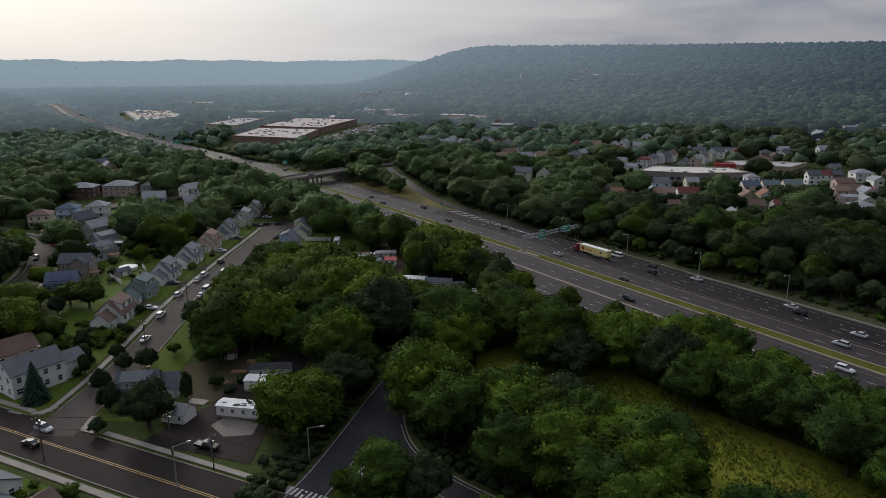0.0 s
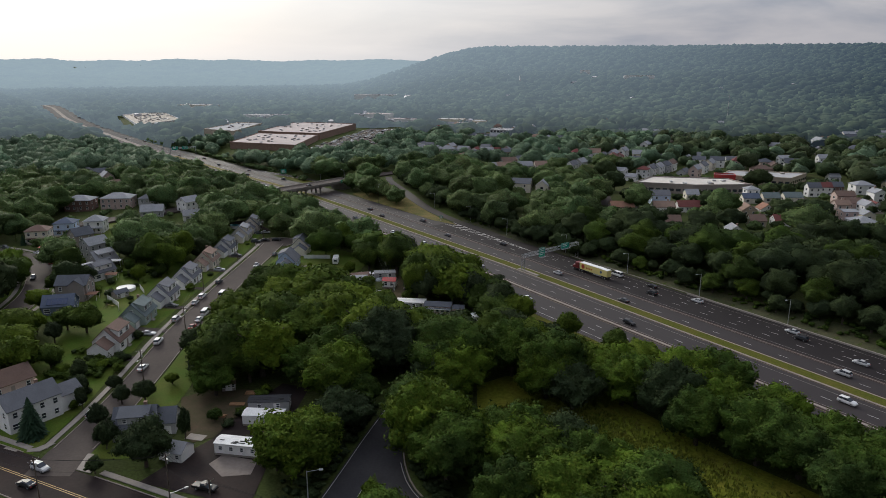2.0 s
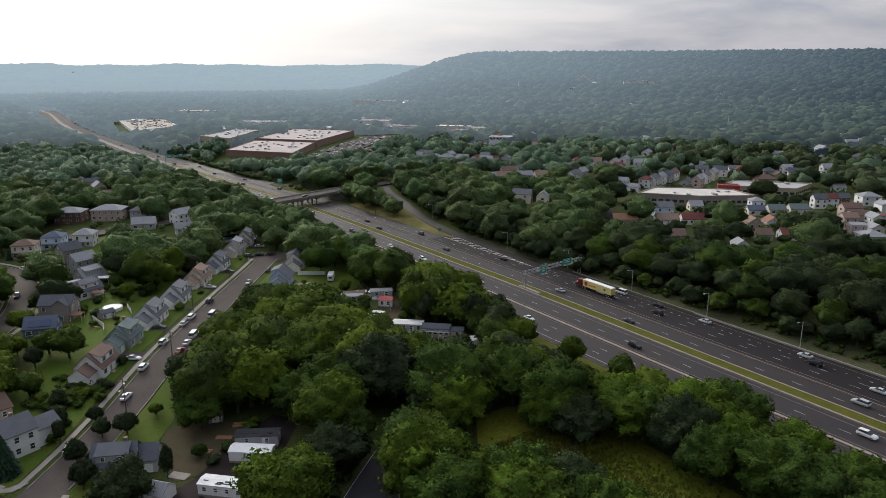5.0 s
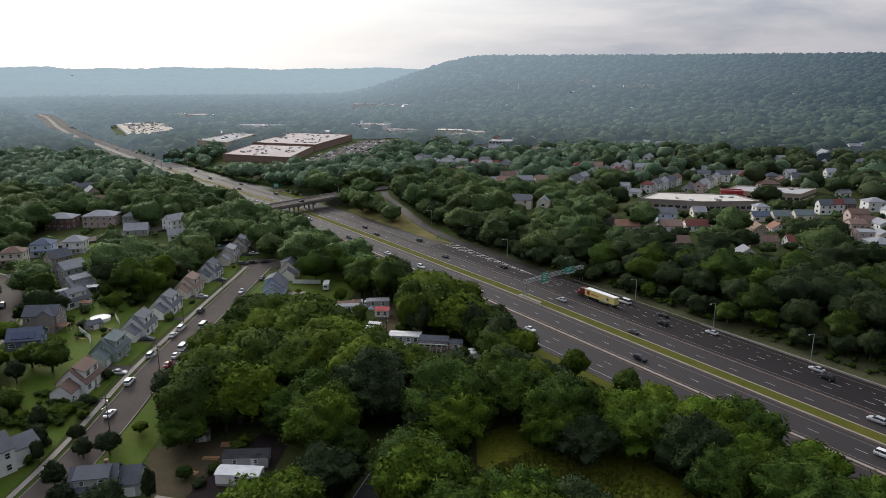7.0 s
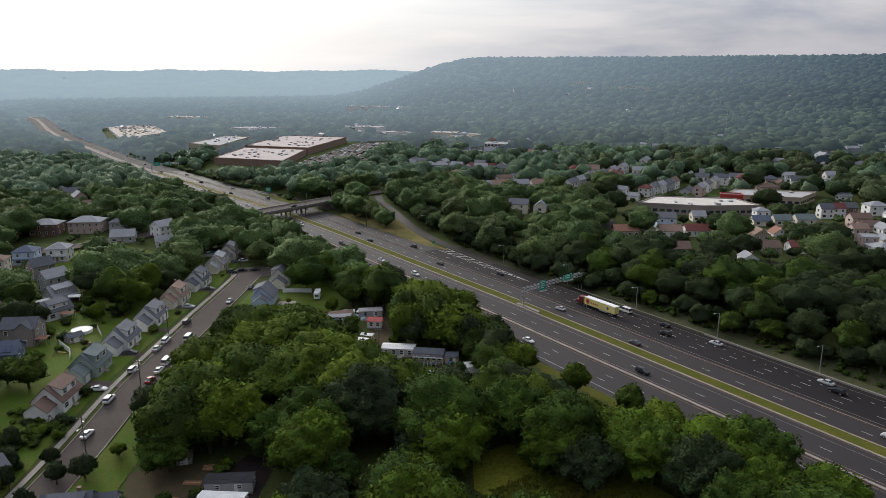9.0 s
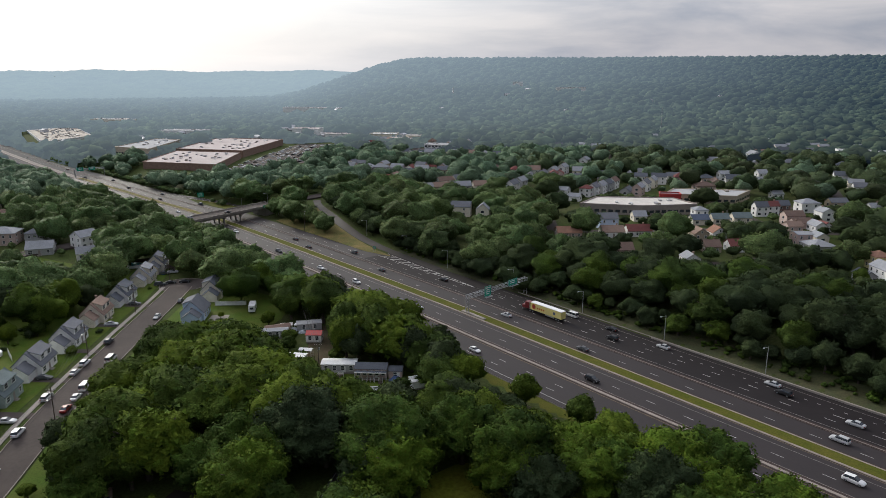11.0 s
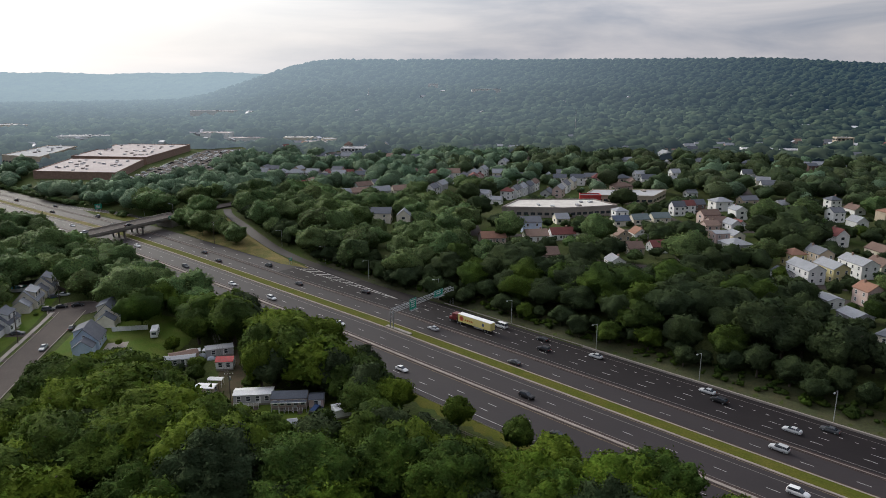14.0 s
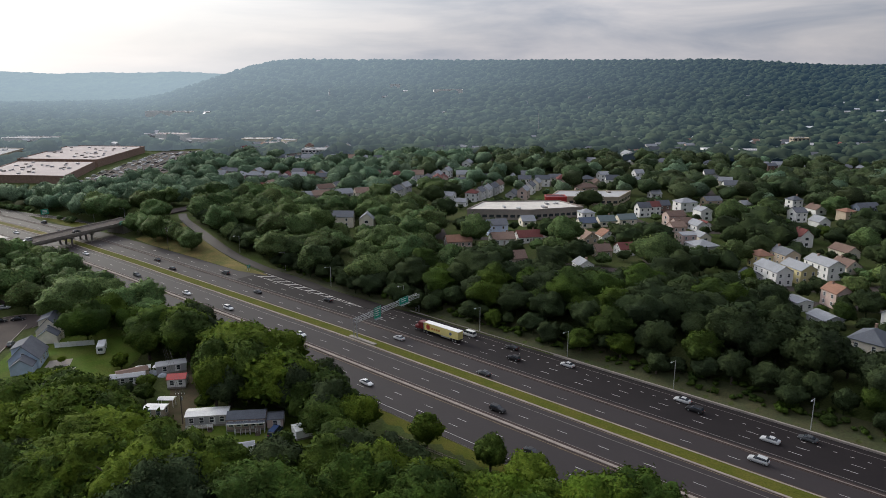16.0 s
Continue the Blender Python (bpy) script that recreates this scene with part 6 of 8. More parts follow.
def woods(name, X, Y, H, shapes, material, label, seed, squash=(0.9, 1.2)):
    """Many trees in one mesh."""
    r = np.random.RandomState(seed)
    V, F, N, b = [], [], [], 0
    Z = land(X, Y)
    pick = r.randint(0, len(shapes), len(X))
    for k, (hv, v, f, n) in enumerate(shapes):
        idx = np.nonzero(pick == k)[0]
        if not len(idx):
            continue
        a = r.uniform(0, 2 * math.pi, len(idx))
        sc = H[idx] / hv
        wd = sc * r.uniform(*squash, len(idx))
        c, s = np.cos(a), np.sin(a)
        P = np.empty((len(idx), len(v), 3))
        P[:, :, 0] = X[idx, None] + wd[:, None] * (c[:, None] * v[None, :, 0] - s[:, None] * v[None, :, 1])
        P[:, :, 1] = Y[idx, None] + wd[:, None] * (s[:, None] * v[None, :, 0] + c[:, None] * v[None, :, 1])
        P[:, :, 2] = Z[idx, None] + sc[:, None] * v[None, :, 2]
        V.append(P.reshape(-1, 3))
        Q = np.empty_like(P)
        Q[:, :, 0] = c[:, None] * n[None, :, 0] - s[:, None] * n[None, :, 1]
        Q[:, :, 1] = s[:, None] * n[None, :, 0] + c[:, None] * n[None, :, 1]
        Q[:, :, 2] = n[None, :, 2]
        N.append(Q.reshape(-1, 3))
        F.append((f[None] + (np.arange(len(idx)) * len(v))[:, None, None] + b).reshape(-1, 3))
        b += len(idx) * len(v)
    V, F = np.concatenate(V), np.concatenate(F)
    me = bpy.data.meshes.new(name)
    me.vertices.add(len(V))
    me.vertices.foreach_set("co", V.astype(np.float32).ravel())
    me.loops.add(F.size)
    me.loops.foreach_set("vertex_index", F.astype(np.int32).ravel())
    me.polygons.add(len(F))
    me.polygons.foreach_set("loop_start", np.arange(0, F.size, 3, dtype=np.int32))
    me.update(calc_edges=True)
    me.polygons.foreach_set("use_smooth", np.ones(len(F), bool))
    me.normals_split_custom_set_from_vertices(np.concatenate(N).tolist())
    me.materials.append(material)
    tagged(new(name, me), label, "woods", kind="stuff")


def with_stem(v, f, nrm, h):
    """A thin stem under a crown of the joined woods."""
    w = 0.3
    sv = np.array([(w, 0, -0.5), (-w / 2, w * 0.87, -0.5), (-w / 2, -w * 0.87, -0.5), (0, 0, h * 0.5)])
    n = len(v)
    return np.concatenate([v, sv]), np.concatenate([f, np.array([(n, n + 1, n + 3), (n + 1, n + 2, n + 3), (n + 2, n, n + 3)])]), np.concatenate([nrm, np.array([(1, 0, 0), (-0.5, 0.87, 0), (-0.5, -0.87, 0), (0, 0, 1.0)])])


rest = order[270:]
SHAPES_B = [(11.0, *with_stem(*billow(60 + i, 5.1, 11.0, 1.2, 12 + i % 4, ICO2, 70, 1150, 0.37, 0.6), 11.0)) for i in range(7)]
SHAPES_C = [(11.0, *with_stem(*billow(80 + i, 5.2, 11.0, 0.9, 9 + i % 4, ICO2, 46, 520, 0.50, 0.6), 11.0)) for i in range(7)]
SHAPES_D = [(11.0, *billow(95 + i, 5.4, 11.0, 0.4, 7 + i % 3, ICO1, 22, 70, 0.9)) for i in range(6)]
SHAPES_E = [(11.0, *billow(105 + i, 5.3, 11.0, 0.6, 8 + i % 3, ICO1, 30, 150, 0.62)) for i in range(6)]
SHAPES_F = [(11.0, *billow(125 + i, 6.0, 11.0, 0.0, 7, ICO1, 20)) for i in range(6)]
SHAPES_G = [(11.0, *billow(135 + i, 6.4, 11.0, 0.0, 6, ICO0, 0)) for i in range(6)]
SHAPES_S = [(11.0, *billow(110 + i, 5.6, 11.0, 0.0, 7, ICO1, 22, 90, 1.1, 0.7)) for i in range(5)]
r = np.random.RandomState(5)
split = r.rand(len(rest)) - 0.42 * (hw_inverse(X[rest], Y[rest])[1] > 0)
# southern trees past 305 m take the leaf colour paled for haze
split = np.where((hw_inverse(X[rest], Y[rest])[1] < 0) & (np.hypot(X[rest], Y[rest] + 20) > 305), 2.0, split)
for lo, hi, mt, text in ((-1, 0.28, LEAF_DARK, "dense dark green broad-leaved woods"), (0.28, 0.84, LEAF, "green broad-leaved trees scattered through the woods"), (0.84, 1.01, LEAF_LIGHT, "lighter yellow-green trees scattered through the woods"), (1.5, 2.5, WOODS_HAZED, "haze-paled green trees round the houses behind the street")):
    k = rest[(split >= lo) & (split < hi)]
    woods("woods", X[k], Y[k], Hs[k], SHAPES_B, mt, text, 31, (0.98, 1.28))
# edge trees that close the woods towards the exit road and the slope foot
NORTHWARD = 1 if hw_inverse(*np.array([(EXIT[20][0] + (EXIT[21][1] - EXIT[20][1]), EXIT[20][1] - (EXIT[21][0] - EXIT[20][0]))]).T)[1][0] > hw_inverse(*np.array([EXIT[20][:2]]).T)[1][0] else -1
edge = []
re_ = np.random.RandomState(15)
for a, b in zip(EXIT[:-1:2], EXIT[1::2]):
    t = Vector((b[0] - a[0], b[1] - a[1])).normalized()
    for k in (7.4, 11.5, 16.0):
        k = (k + re_.uniform(-1.5, 1.5)) * NORTHWARD
        edge.append((a[0] + t.y * k, a[1] - t.x * k, re_.uniform(6.0, 11.5)))
for s in range(-40, 292, 11):
    x, y = hw(s + re_.uniform(-3, 3), 42.0 + re_.uniform(-2.0, 2.5))
    edge.append((x, y, re_.uniform(5.0, 9.5)))
edge = np.array(edge)
ok = np.array([min(math.hypot(x - q[0], y - q[1]) for q in EXIT) > 6.2 for x, y, h in edge])
edge = edge[ok]
woods("woods", edge[:, 0], edge[:, 1], edge[:, 2], SHAPES_B, LEAF_DARK, "dark green trees along the edge of the woods", 39, (0.95, 1.2))
Xc, Yc = scatter(330, 540, 12.6, 12, 0.96)
Hc, ok = sight_limit(Xc, Yc, r.uniform(11.5, 20.0, len(Xc)), 3.0)
Xc, Yc, Hc = Xc[ok], Yc[ok], Hc[ok]
# darker leaf colour imitates the thinner haze on the north-east side
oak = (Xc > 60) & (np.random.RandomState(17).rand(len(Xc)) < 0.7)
woods("woods", Xc[~oak], Yc[~oak], Hc[~oak], SHAPES_C, WOODS_HAZED, "broad-leaved woods between the houses further off", 32, (1.05, 1.38))
woods("woods", Xc[oak], Yc[oak], Hc[oak], SHAPES_C, LEAF_DARK, "darker unhazed trees between the northern houses", 34, (1.05, 1.38))
rs = np.random.RandomState(21)
ss, cs = rs.uniform(-40, 290, 400), 37.5 + np.abs(rs.normal(0, 4.0, 400))
Xs, Ys = np.array([hw(a, b) for a, b in zip(ss, cs)]).T
woods("shrubs", Xs, Ys, rs.uniform(0.7, 2.4, 400), SHAPES_S, LEAF, "low green shrubs at the foot of the wooded slope", 35, (1.2, 1.9))
sf, cf_ = rs.uniform(470, 860, 260), 25.0 + np.abs(rs.normal(0, 2.5, 260))
Xs, Ys = np.array([hw(a, b - 4.5 * float(ramp01(a, 740, 830))) for a, b in zip(sf, cf_)]).T
ok = ~is_clear(Xs, Ys, -1.0)
woods("shrubs", Xs[ok], Ys[ok], rs.uniform(1.5, 5.0, 260)[ok], SHAPES_D, WOODS_HAZED, "green shrubs along the highway beyond the overpass", 40, (1.2, 1.9))
side = []
for line, reach in ((RAMP_W[:20], -1), (RAMP_E, 1)):
    for a, b in zip(line[:-1], line[1:]):
        t = Vector((b[0] - a[0], b[1] - a[1])).normalized()
        for _ in range(9):
            k = (5.2 + abs(rs.normal(0, 3.2))) * (reach if line is not RAMP_E else 1)
            if line is RAMP_E:
                side.append((a[0] + t.y * k, a[1] - t.x * k))
            else:
                side.append((a[0] - t.y * -k, a[1] + t.x * -k))
Xs, Ys = np.array(side).T
woods("shrubs", Xs, Ys, rs.uniform(0.6, 2.4, len(Xs)), SHAPES_S, LEAF_DARK, "dark undergrowth beside the slip roads", 38, (1.2, 1.9))
ss, cs = rs.uniform(150, 330, 120), -38.5 - np.abs(rs.normal(0, 3.0, 120))
Xs, Ys = np.array([hw(a, b) for a, b in zip(ss, cs)]).T
woods("shrubs", Xs, Ys, rs.uniform(1.0, 3.2, 120), SHAPES_D, LEAF, "low green shrubs along the southern verge", 36, (1.2, 1.9))
Xe, Ye = scatter(540, 790, 13.0, 14, 0.96)
He, ok = sight_limit(Xe, Ye, r.uniform(12, 20.0, len(Xe)), 3.0)
Xe, Ye, He = Xe[ok], Ye[ok], He[ok]
# share of the darker copy grows eastward, imitating haze that thins out
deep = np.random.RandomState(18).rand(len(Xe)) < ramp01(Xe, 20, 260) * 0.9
woods("woods", Xe[~deep], Ye[~deep], He[~deep], SHAPES_E, WOODS_MID_HAZED, "broad-leaved woods between distant houses", 37, (1.0, 1.35))
woods("woods", Xe[deep], Ye[deep], He[deep], SHAPES_E, WOODS_UNHAZED, "darker unhazed woods between the houses of the far north-east", 41, (1.0, 1.35))


def distant_spots():
    """Places of small houses scattered through the far canopy, each in a clearing that opens towards the flight."""
    rr = np.random.RandomState(12)
    spots = []
    for _ in range(120):
        a = math.radians(rr.uniform(-30, 42))
        d = 1000 + 1000 * rr.rand() ** 2.2
        x, y = d * math.sin(a), d * math.cos(a) - 20
        c_ = hw_inverse(np.array([x]), np.array([y]))[1]
        if abs(c_[0]) > 60:
            spots.append((x, y, rr.uniform(9, 19), rr.uniform(7, 10), rr.uniform(5, 6.5), rr.uniform(1.5, 3.0), rr.uniform(0, math.pi)))
    return spots


DISTANT = distant_spots()
for q in DISTANT:
    d = Vector((-q[0], -20 - q[1])).normalized() * 26
    CLEAR.append((q[0], q[1], q[0] + d.x, q[1] + d.y, 9.0))
CAPS = np.array(CLEAR)


def far_canopy():
    """The canopy of the hills on the horizon, as one rolling sheet with crowns for bumps: the backdrop."""
    rr = np.random.RandomState(9)
    rad = [800.0]
    while rad[-1] < 4550:
        rad.append(rad[-1] + 7.0 + (rad[-1] - 800) * 0.012)
    az = np.radians(np.linspace(-50, 52, 500))
    R, A = np.meshgrid(rad, az, indexing="ij")
    X = R * np.sin(A) + rr.uniform(-3, 3, R.shape)
    Y = R * np.cos(A) - 20
    Z = land(X, Y) + 6.5 + rr.uniform(-1.5, 1.7, R.shape) * (0.75 + 0.5 * rr.rand(*R.shape))
    for k in range(14):                               # groups of taller trees and hollows
        wave, turn = rr.uniform(22, 75), rr.uniform(0, math.pi)
        Z += 0.6 * np.sin((X * math.cos(turn) + Y * math.sin(turn)) * 2 * math.pi / wave + rr.uniform(0, 6))
    s, c = hw_inverse(X, Y)
    Z = np.where(((np.abs(c) < 18) & (s < 1780)) | is_clear(X.ravel(), Y.ravel()).reshape(X.shape), land(X, Y) - 8, Z)         # the highway's lane through the woods
    v = np.stack([X, Y, Z], -1).reshape(-1, 3)
    w = len(az)
    i, j = np.meshgrid(np.arange(len(rad) - 1), np.arange(w - 1), indexing="ij")
    a = (i * w + j).ravel()
    f = np.stack([a, a + w, a + w + 1, a + 1], 1)
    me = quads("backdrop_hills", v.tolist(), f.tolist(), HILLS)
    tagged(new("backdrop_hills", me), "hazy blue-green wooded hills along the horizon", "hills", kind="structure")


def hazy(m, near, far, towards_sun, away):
    """Haze put into far woods' emission: stronger with distance, paler towards the low sun."""
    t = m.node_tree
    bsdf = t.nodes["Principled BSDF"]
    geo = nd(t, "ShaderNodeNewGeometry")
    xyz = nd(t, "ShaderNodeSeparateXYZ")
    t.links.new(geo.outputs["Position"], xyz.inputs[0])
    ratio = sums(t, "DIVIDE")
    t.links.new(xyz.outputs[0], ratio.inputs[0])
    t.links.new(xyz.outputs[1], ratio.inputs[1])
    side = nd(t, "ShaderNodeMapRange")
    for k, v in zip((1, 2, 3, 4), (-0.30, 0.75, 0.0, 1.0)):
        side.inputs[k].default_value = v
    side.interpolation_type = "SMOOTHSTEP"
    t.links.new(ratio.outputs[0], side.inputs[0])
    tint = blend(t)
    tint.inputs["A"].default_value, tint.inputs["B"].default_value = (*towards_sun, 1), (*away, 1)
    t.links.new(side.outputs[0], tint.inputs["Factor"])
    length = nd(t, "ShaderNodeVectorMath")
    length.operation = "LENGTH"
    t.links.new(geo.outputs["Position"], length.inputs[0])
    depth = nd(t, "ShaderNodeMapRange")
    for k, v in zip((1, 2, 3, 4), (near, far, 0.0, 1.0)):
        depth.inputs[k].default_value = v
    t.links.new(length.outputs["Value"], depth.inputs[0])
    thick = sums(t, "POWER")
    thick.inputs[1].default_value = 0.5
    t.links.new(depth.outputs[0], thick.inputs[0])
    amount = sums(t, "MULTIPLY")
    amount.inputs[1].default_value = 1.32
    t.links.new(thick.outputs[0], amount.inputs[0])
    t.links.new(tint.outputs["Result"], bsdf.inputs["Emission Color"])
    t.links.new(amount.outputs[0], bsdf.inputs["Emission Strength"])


def hill_crowns(lo, hi, spacing, low, high, seed):
    """Single crowns that stand out of the far canopy, up the slopes to the ridge."""
    rr = np.random.RandomState(seed)
    g = np.arange(-hi, hi, spacing)
    X, Y = np.meshgrid(g, np.arange(200, hi, spacing))
    X = (X + rr.uniform(-0.5, 0.5, X.shape) * spacing).ravel()
    Y = (Y + rr.uniform(-0.5, 0.5, Y.shape) * spacing).ravel()
    d, az = np.hypot(X, Y + 20), np.degrees(np.arctan2(X, Y + 45))
    s, c = hw_inverse(X, Y)
    ok = (d >= lo) & (d < hi) & (az > -42) & (az < 44) & ~((np.abs(c) < 26) & (s < 1800)) & (rr.rand(len(X)) < 0.86)
    X, Y = X[ok], Y[ok]
    ok = ~is_clear(X, Y)
    X, Y = X[ok], Y[ok]
    H, ok = sight_limit(X, Y, rr.uniform(low, high, len(X)), 3.0)
    X, Y, H = X[ok], Y[ok], H[ok]
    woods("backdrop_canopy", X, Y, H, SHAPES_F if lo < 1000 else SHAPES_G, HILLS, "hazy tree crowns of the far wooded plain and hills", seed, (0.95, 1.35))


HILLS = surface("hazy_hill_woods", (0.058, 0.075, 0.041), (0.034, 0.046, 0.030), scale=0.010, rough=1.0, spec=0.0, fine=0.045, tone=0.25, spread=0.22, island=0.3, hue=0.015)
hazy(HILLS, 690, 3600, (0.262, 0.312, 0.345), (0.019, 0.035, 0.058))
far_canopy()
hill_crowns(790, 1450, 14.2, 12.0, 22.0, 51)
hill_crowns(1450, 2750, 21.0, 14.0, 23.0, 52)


def distant_houses():
    """Small gabled houses that peep out of the far canopy."""
    V, F = [], []
    for x, y, L, W, h, g, t in DISTANT:
        z = ground_z(x, y) - 0.5
        c, q = math.cos(t) / 2, math.sin(t) / 2
        b = len(V)
        for px_, py_, pz in ((-1, -1, 0), (1, -1, 0), (1, 1, 0), (-1, 1, 0), (-1, -1, h), (1, -1, h), (1, 1, h), (-1, 1, h), (-1, 0, h + g), (1, 0, h + g)):
            V.append((x + c * L * px_ - q * W * py_, y + q * L * px_ + c * W * py_, z + pz))
        F += [tuple(b + k for k in face) for face in ((0, 1, 5, 4), (2, 3, 7, 6), (1, 2, 6, 9, 5), (3, 0, 4, 8, 7), (4, 5, 9, 8), (6, 7, 8, 9))]
    tagged(new("distant_houses", quads("distant_houses", V, F, FARWALL)), "small pale houses scattered through the far canopy", "houses", kind="stuff")


FARWALL = surface("distant_house_paint", (0.62, 0.62, 0.63), (0.40, 0.40, 0.42), scale=0.02, rough=0.8, island=0.35, spread=0.2)
distant_houses()


def weeds(name, seed, n, spots, height, label):
    """Tufts of tall weeds and grass: narrow blades in loose bunches."""
    rr = np.random.RandomState(seed)
    x, y = spots(rr, n)
    z = land(x, y) + 0.02
    v, f = [], []
    for k in range(len(x)):
        for j in range(3):
            a = rr.uniform(0, math.pi)
            h, w = height * rr.uniform(0.5, 1.3), rr.uniform(0.12, 0.3)
            ox, oy = rr.uniform(-0.35, 0.35, 2)
            lx, ly = rr.uniform(-0.3, 0.3, 2)
            c, q = math.cos(a) * w, math.sin(a) * w
            b = len(v)
            v += [(x[k] + ox - c, y[k] + oy - q, z[k]), (x[k] + ox + c, y[k] + oy + q, z[k]), (x[k] + ox + lx, y[k] + oy + ly, z[k] + h)]
            f.append((b, b + 1, b + 2))
    tagged(new(name, quads(name, v, f, WEED)), label, "weeds", kind="stuff")


def field_spots(rr, n):
    t, u = rr.rand(n), rr.normal(0, 5.5, n)
    px_ = np.where(t < 0.35, 2 + t / 0.35 * 24, np.where(t < 0.7, 26 + (t - 0.35) / 0.35 * 24, 50 + (t - 0.7) / 0.3 * 32))
    py_ = np.where(t < 0.35, 124 - t / 0.35 * 6, np.where(t < 0.7, 118 - (t - 0.35) / 0.35 * 22, 96 - (t - 0.7) / 0.3 * 36))
    return px_ + u * 0.7, py_ + u * 0.7


WEED = surface("meadow_weed", (0.145, 0.200, 0.016), (0.21, 0.195, 0.028), scale=0.12, rough=0.8, island=0.35, through_light=0.3, fine=0.8, tone=0.25, spread=0.2)
weeds("weeds", 41, 5200, field_spots, 0.75, "knee-high yellow-green weeds and grass of the meadow")


# bushes and hedges in gardens: x, y, height, width
BUSH = [billow(130 + i, 1.5, 2.2, 0.0, 9, ICO2, 40, 330, 0.2, 0.7) for i in range(3)]
BUSH = [leafy("shrub", *b, m) for b, m in zip(BUSH, (LEAF, LEAF_DARK, LEAF_LIGHT))]
rs = random.Random(77)
SPOTS = [(-112 + rs.uniform(-5, 4), 128 + rs.uniform(-16, 14)) for _ in range(26)] + [(-124 + rs.uniform(-5, 5), 136 + rs.uniform(-8, 8)) for _ in range(12)]
SPOTS += [(q[0] - 11.5 + rs.uniform(-1.5, 1), q[1] + rs.uniform(-2, 2)) for q in STREET[8::4] for _ in (0, 1) if rs.random() < 0.55]
SPOTS += [(x + rs.uniform(-9, 9), y + rs.uniform(-9, 9)) for x, y in ((-140, 186), (-148, 212), (-160, 200), (-168, 222), (-178, 240), (-152, 232), (-150, 186), (-192, 256)) for _ in range(6)]
SPOTS += [(-62 + rs.uniform(-4, 4), 97 + rs.uniform(-5, 30)) for _ in range(10)] + [(-44 + rs.uniform(-6, 8), 186 + rs.uniform(-4, 4)) for _ in range(8)] + [(-104 + rs.uniform(-6, 6), 118 + rs.uniform(-12, 8)) for _ in range(10)]
SPOTS += [(-84 + rs.uniform(-7, 8), 64 + rs.uniform(-3, 2)) for _ in range(12)]
BODIES = [(x, y, 7.2) for x, y, *_ in CAPES] + [(-158, 191, 7), (-154, 176, 6.5), (-164, 216, 6.5), (-174, 234, 6.5), (-186, 248, 6.5), (-203, 264, 6.5), (-116, 107, 8.5), (-133, 121, 7), (-85.5, 104.5, 7), (-57, 98, 7), (-56, 112, 6.5), (-57, 119, 6.5), (-45, 198, 4), (-31, 190.5, 6.5), (-20.8, 187, 7), (-144.3, 201.5, 4.2), (-142, 193.5, 3.5), (-157.5, 214, 3), (-167, 233, 3.2), (-150.5, 189.5, 3)]
for x, y in SPOTS:
    near_street = min(math.hypot(x - q[0], y - q[1]) for q in STREET + MAIN[::2] + ROAD_BACK[::2] + RAMP_W)
    if near_street < 8.2 or any(math.hypot(x - a, y - b) < c for a, b, c in BODIES):
        continue
    k = rs.choice((0, 0, 1, 1, 2))
    t = tagged(new("shrub", BUSH[k]), ("rounded green garden shrub on a lawn", "dark green garden bush on a lawn", "light yellow-green garden shrub on a lawn")[k], "shrub", "garden shrubs")
    t.matrix_world = pose(x, y, ground_z(x, y) - 0.05, 0, 0, rs.uniform(0, 360))
    e = rs.uniform(0.5, 1.5)
    t.scale = (e * rs.uniform(0.9, 1.3), e * rs.uniform(0.9, 1.3), e)


# ---------------------------------------------------------------- vehicles
def loft(bm, profile, half, taper):
    """A car body from a side profile of (x, z_low, z_high, half_width, roof_half_width) stations."""
    rings = []
    for x, z0, z1, w, wr in profile:
        zm = z0 + (z1 - z0) * 0.55
        rings.append([bm.verts.new(p) for p in ((x, -w * 0.92, z0), (x, -w, zm), (x, -wr, z1), (x, wr, z1), (x, w, zm), (x, w * 0.92, z0))])
    for a, b in zip(rings[:-1], rings[1:]):
        for k in range(6):
            bm.faces.new((a[k], a[(k + 1) % 6], b[(k + 1) % 6], b[k]))
    bm.faces.new(rings[0])
    bm.faces.new(rings[-1][::-1])
    bmesh.ops.recalc_face_normals(bm, faces=bm.faces)


def wheel_meshes(r, w):
    bm = bmesh.new()
    tube(bm, (0, -w / 2, 0), (0, w / 2, 0), r, sides=14)
    t = mesh_of("tyre", bm, TYRE)
    bm = bmesh.new()
    tube(bm, (0, -w / 2 - 0.015, 0), (0, w / 2 + 0.015, 0), r * 0.6, sides=10)
    return t, mesh_of("rim", bm, STEEL)


WHEEL, BIGWHEEL = wheel_meshes(0.33, 0.22), wheel_meshes(0.5, 0.28)
LIGHT_BM = bmesh.new()
box(LIGHT_BM, -0.04, 0.04, -0.22, 0.22, -0.07, 0.07)
HEAD = mesh_of("headlight", LIGHT_BM, LAMPGLASS)
LIGHT_BM = bmesh.new()
box(LIGHT_BM, -0.04, 0.04, -0.18, 0.18, -0.1, 0.1)
TAIL = mesh_of("tail_light", LIGHT_BM, RED)
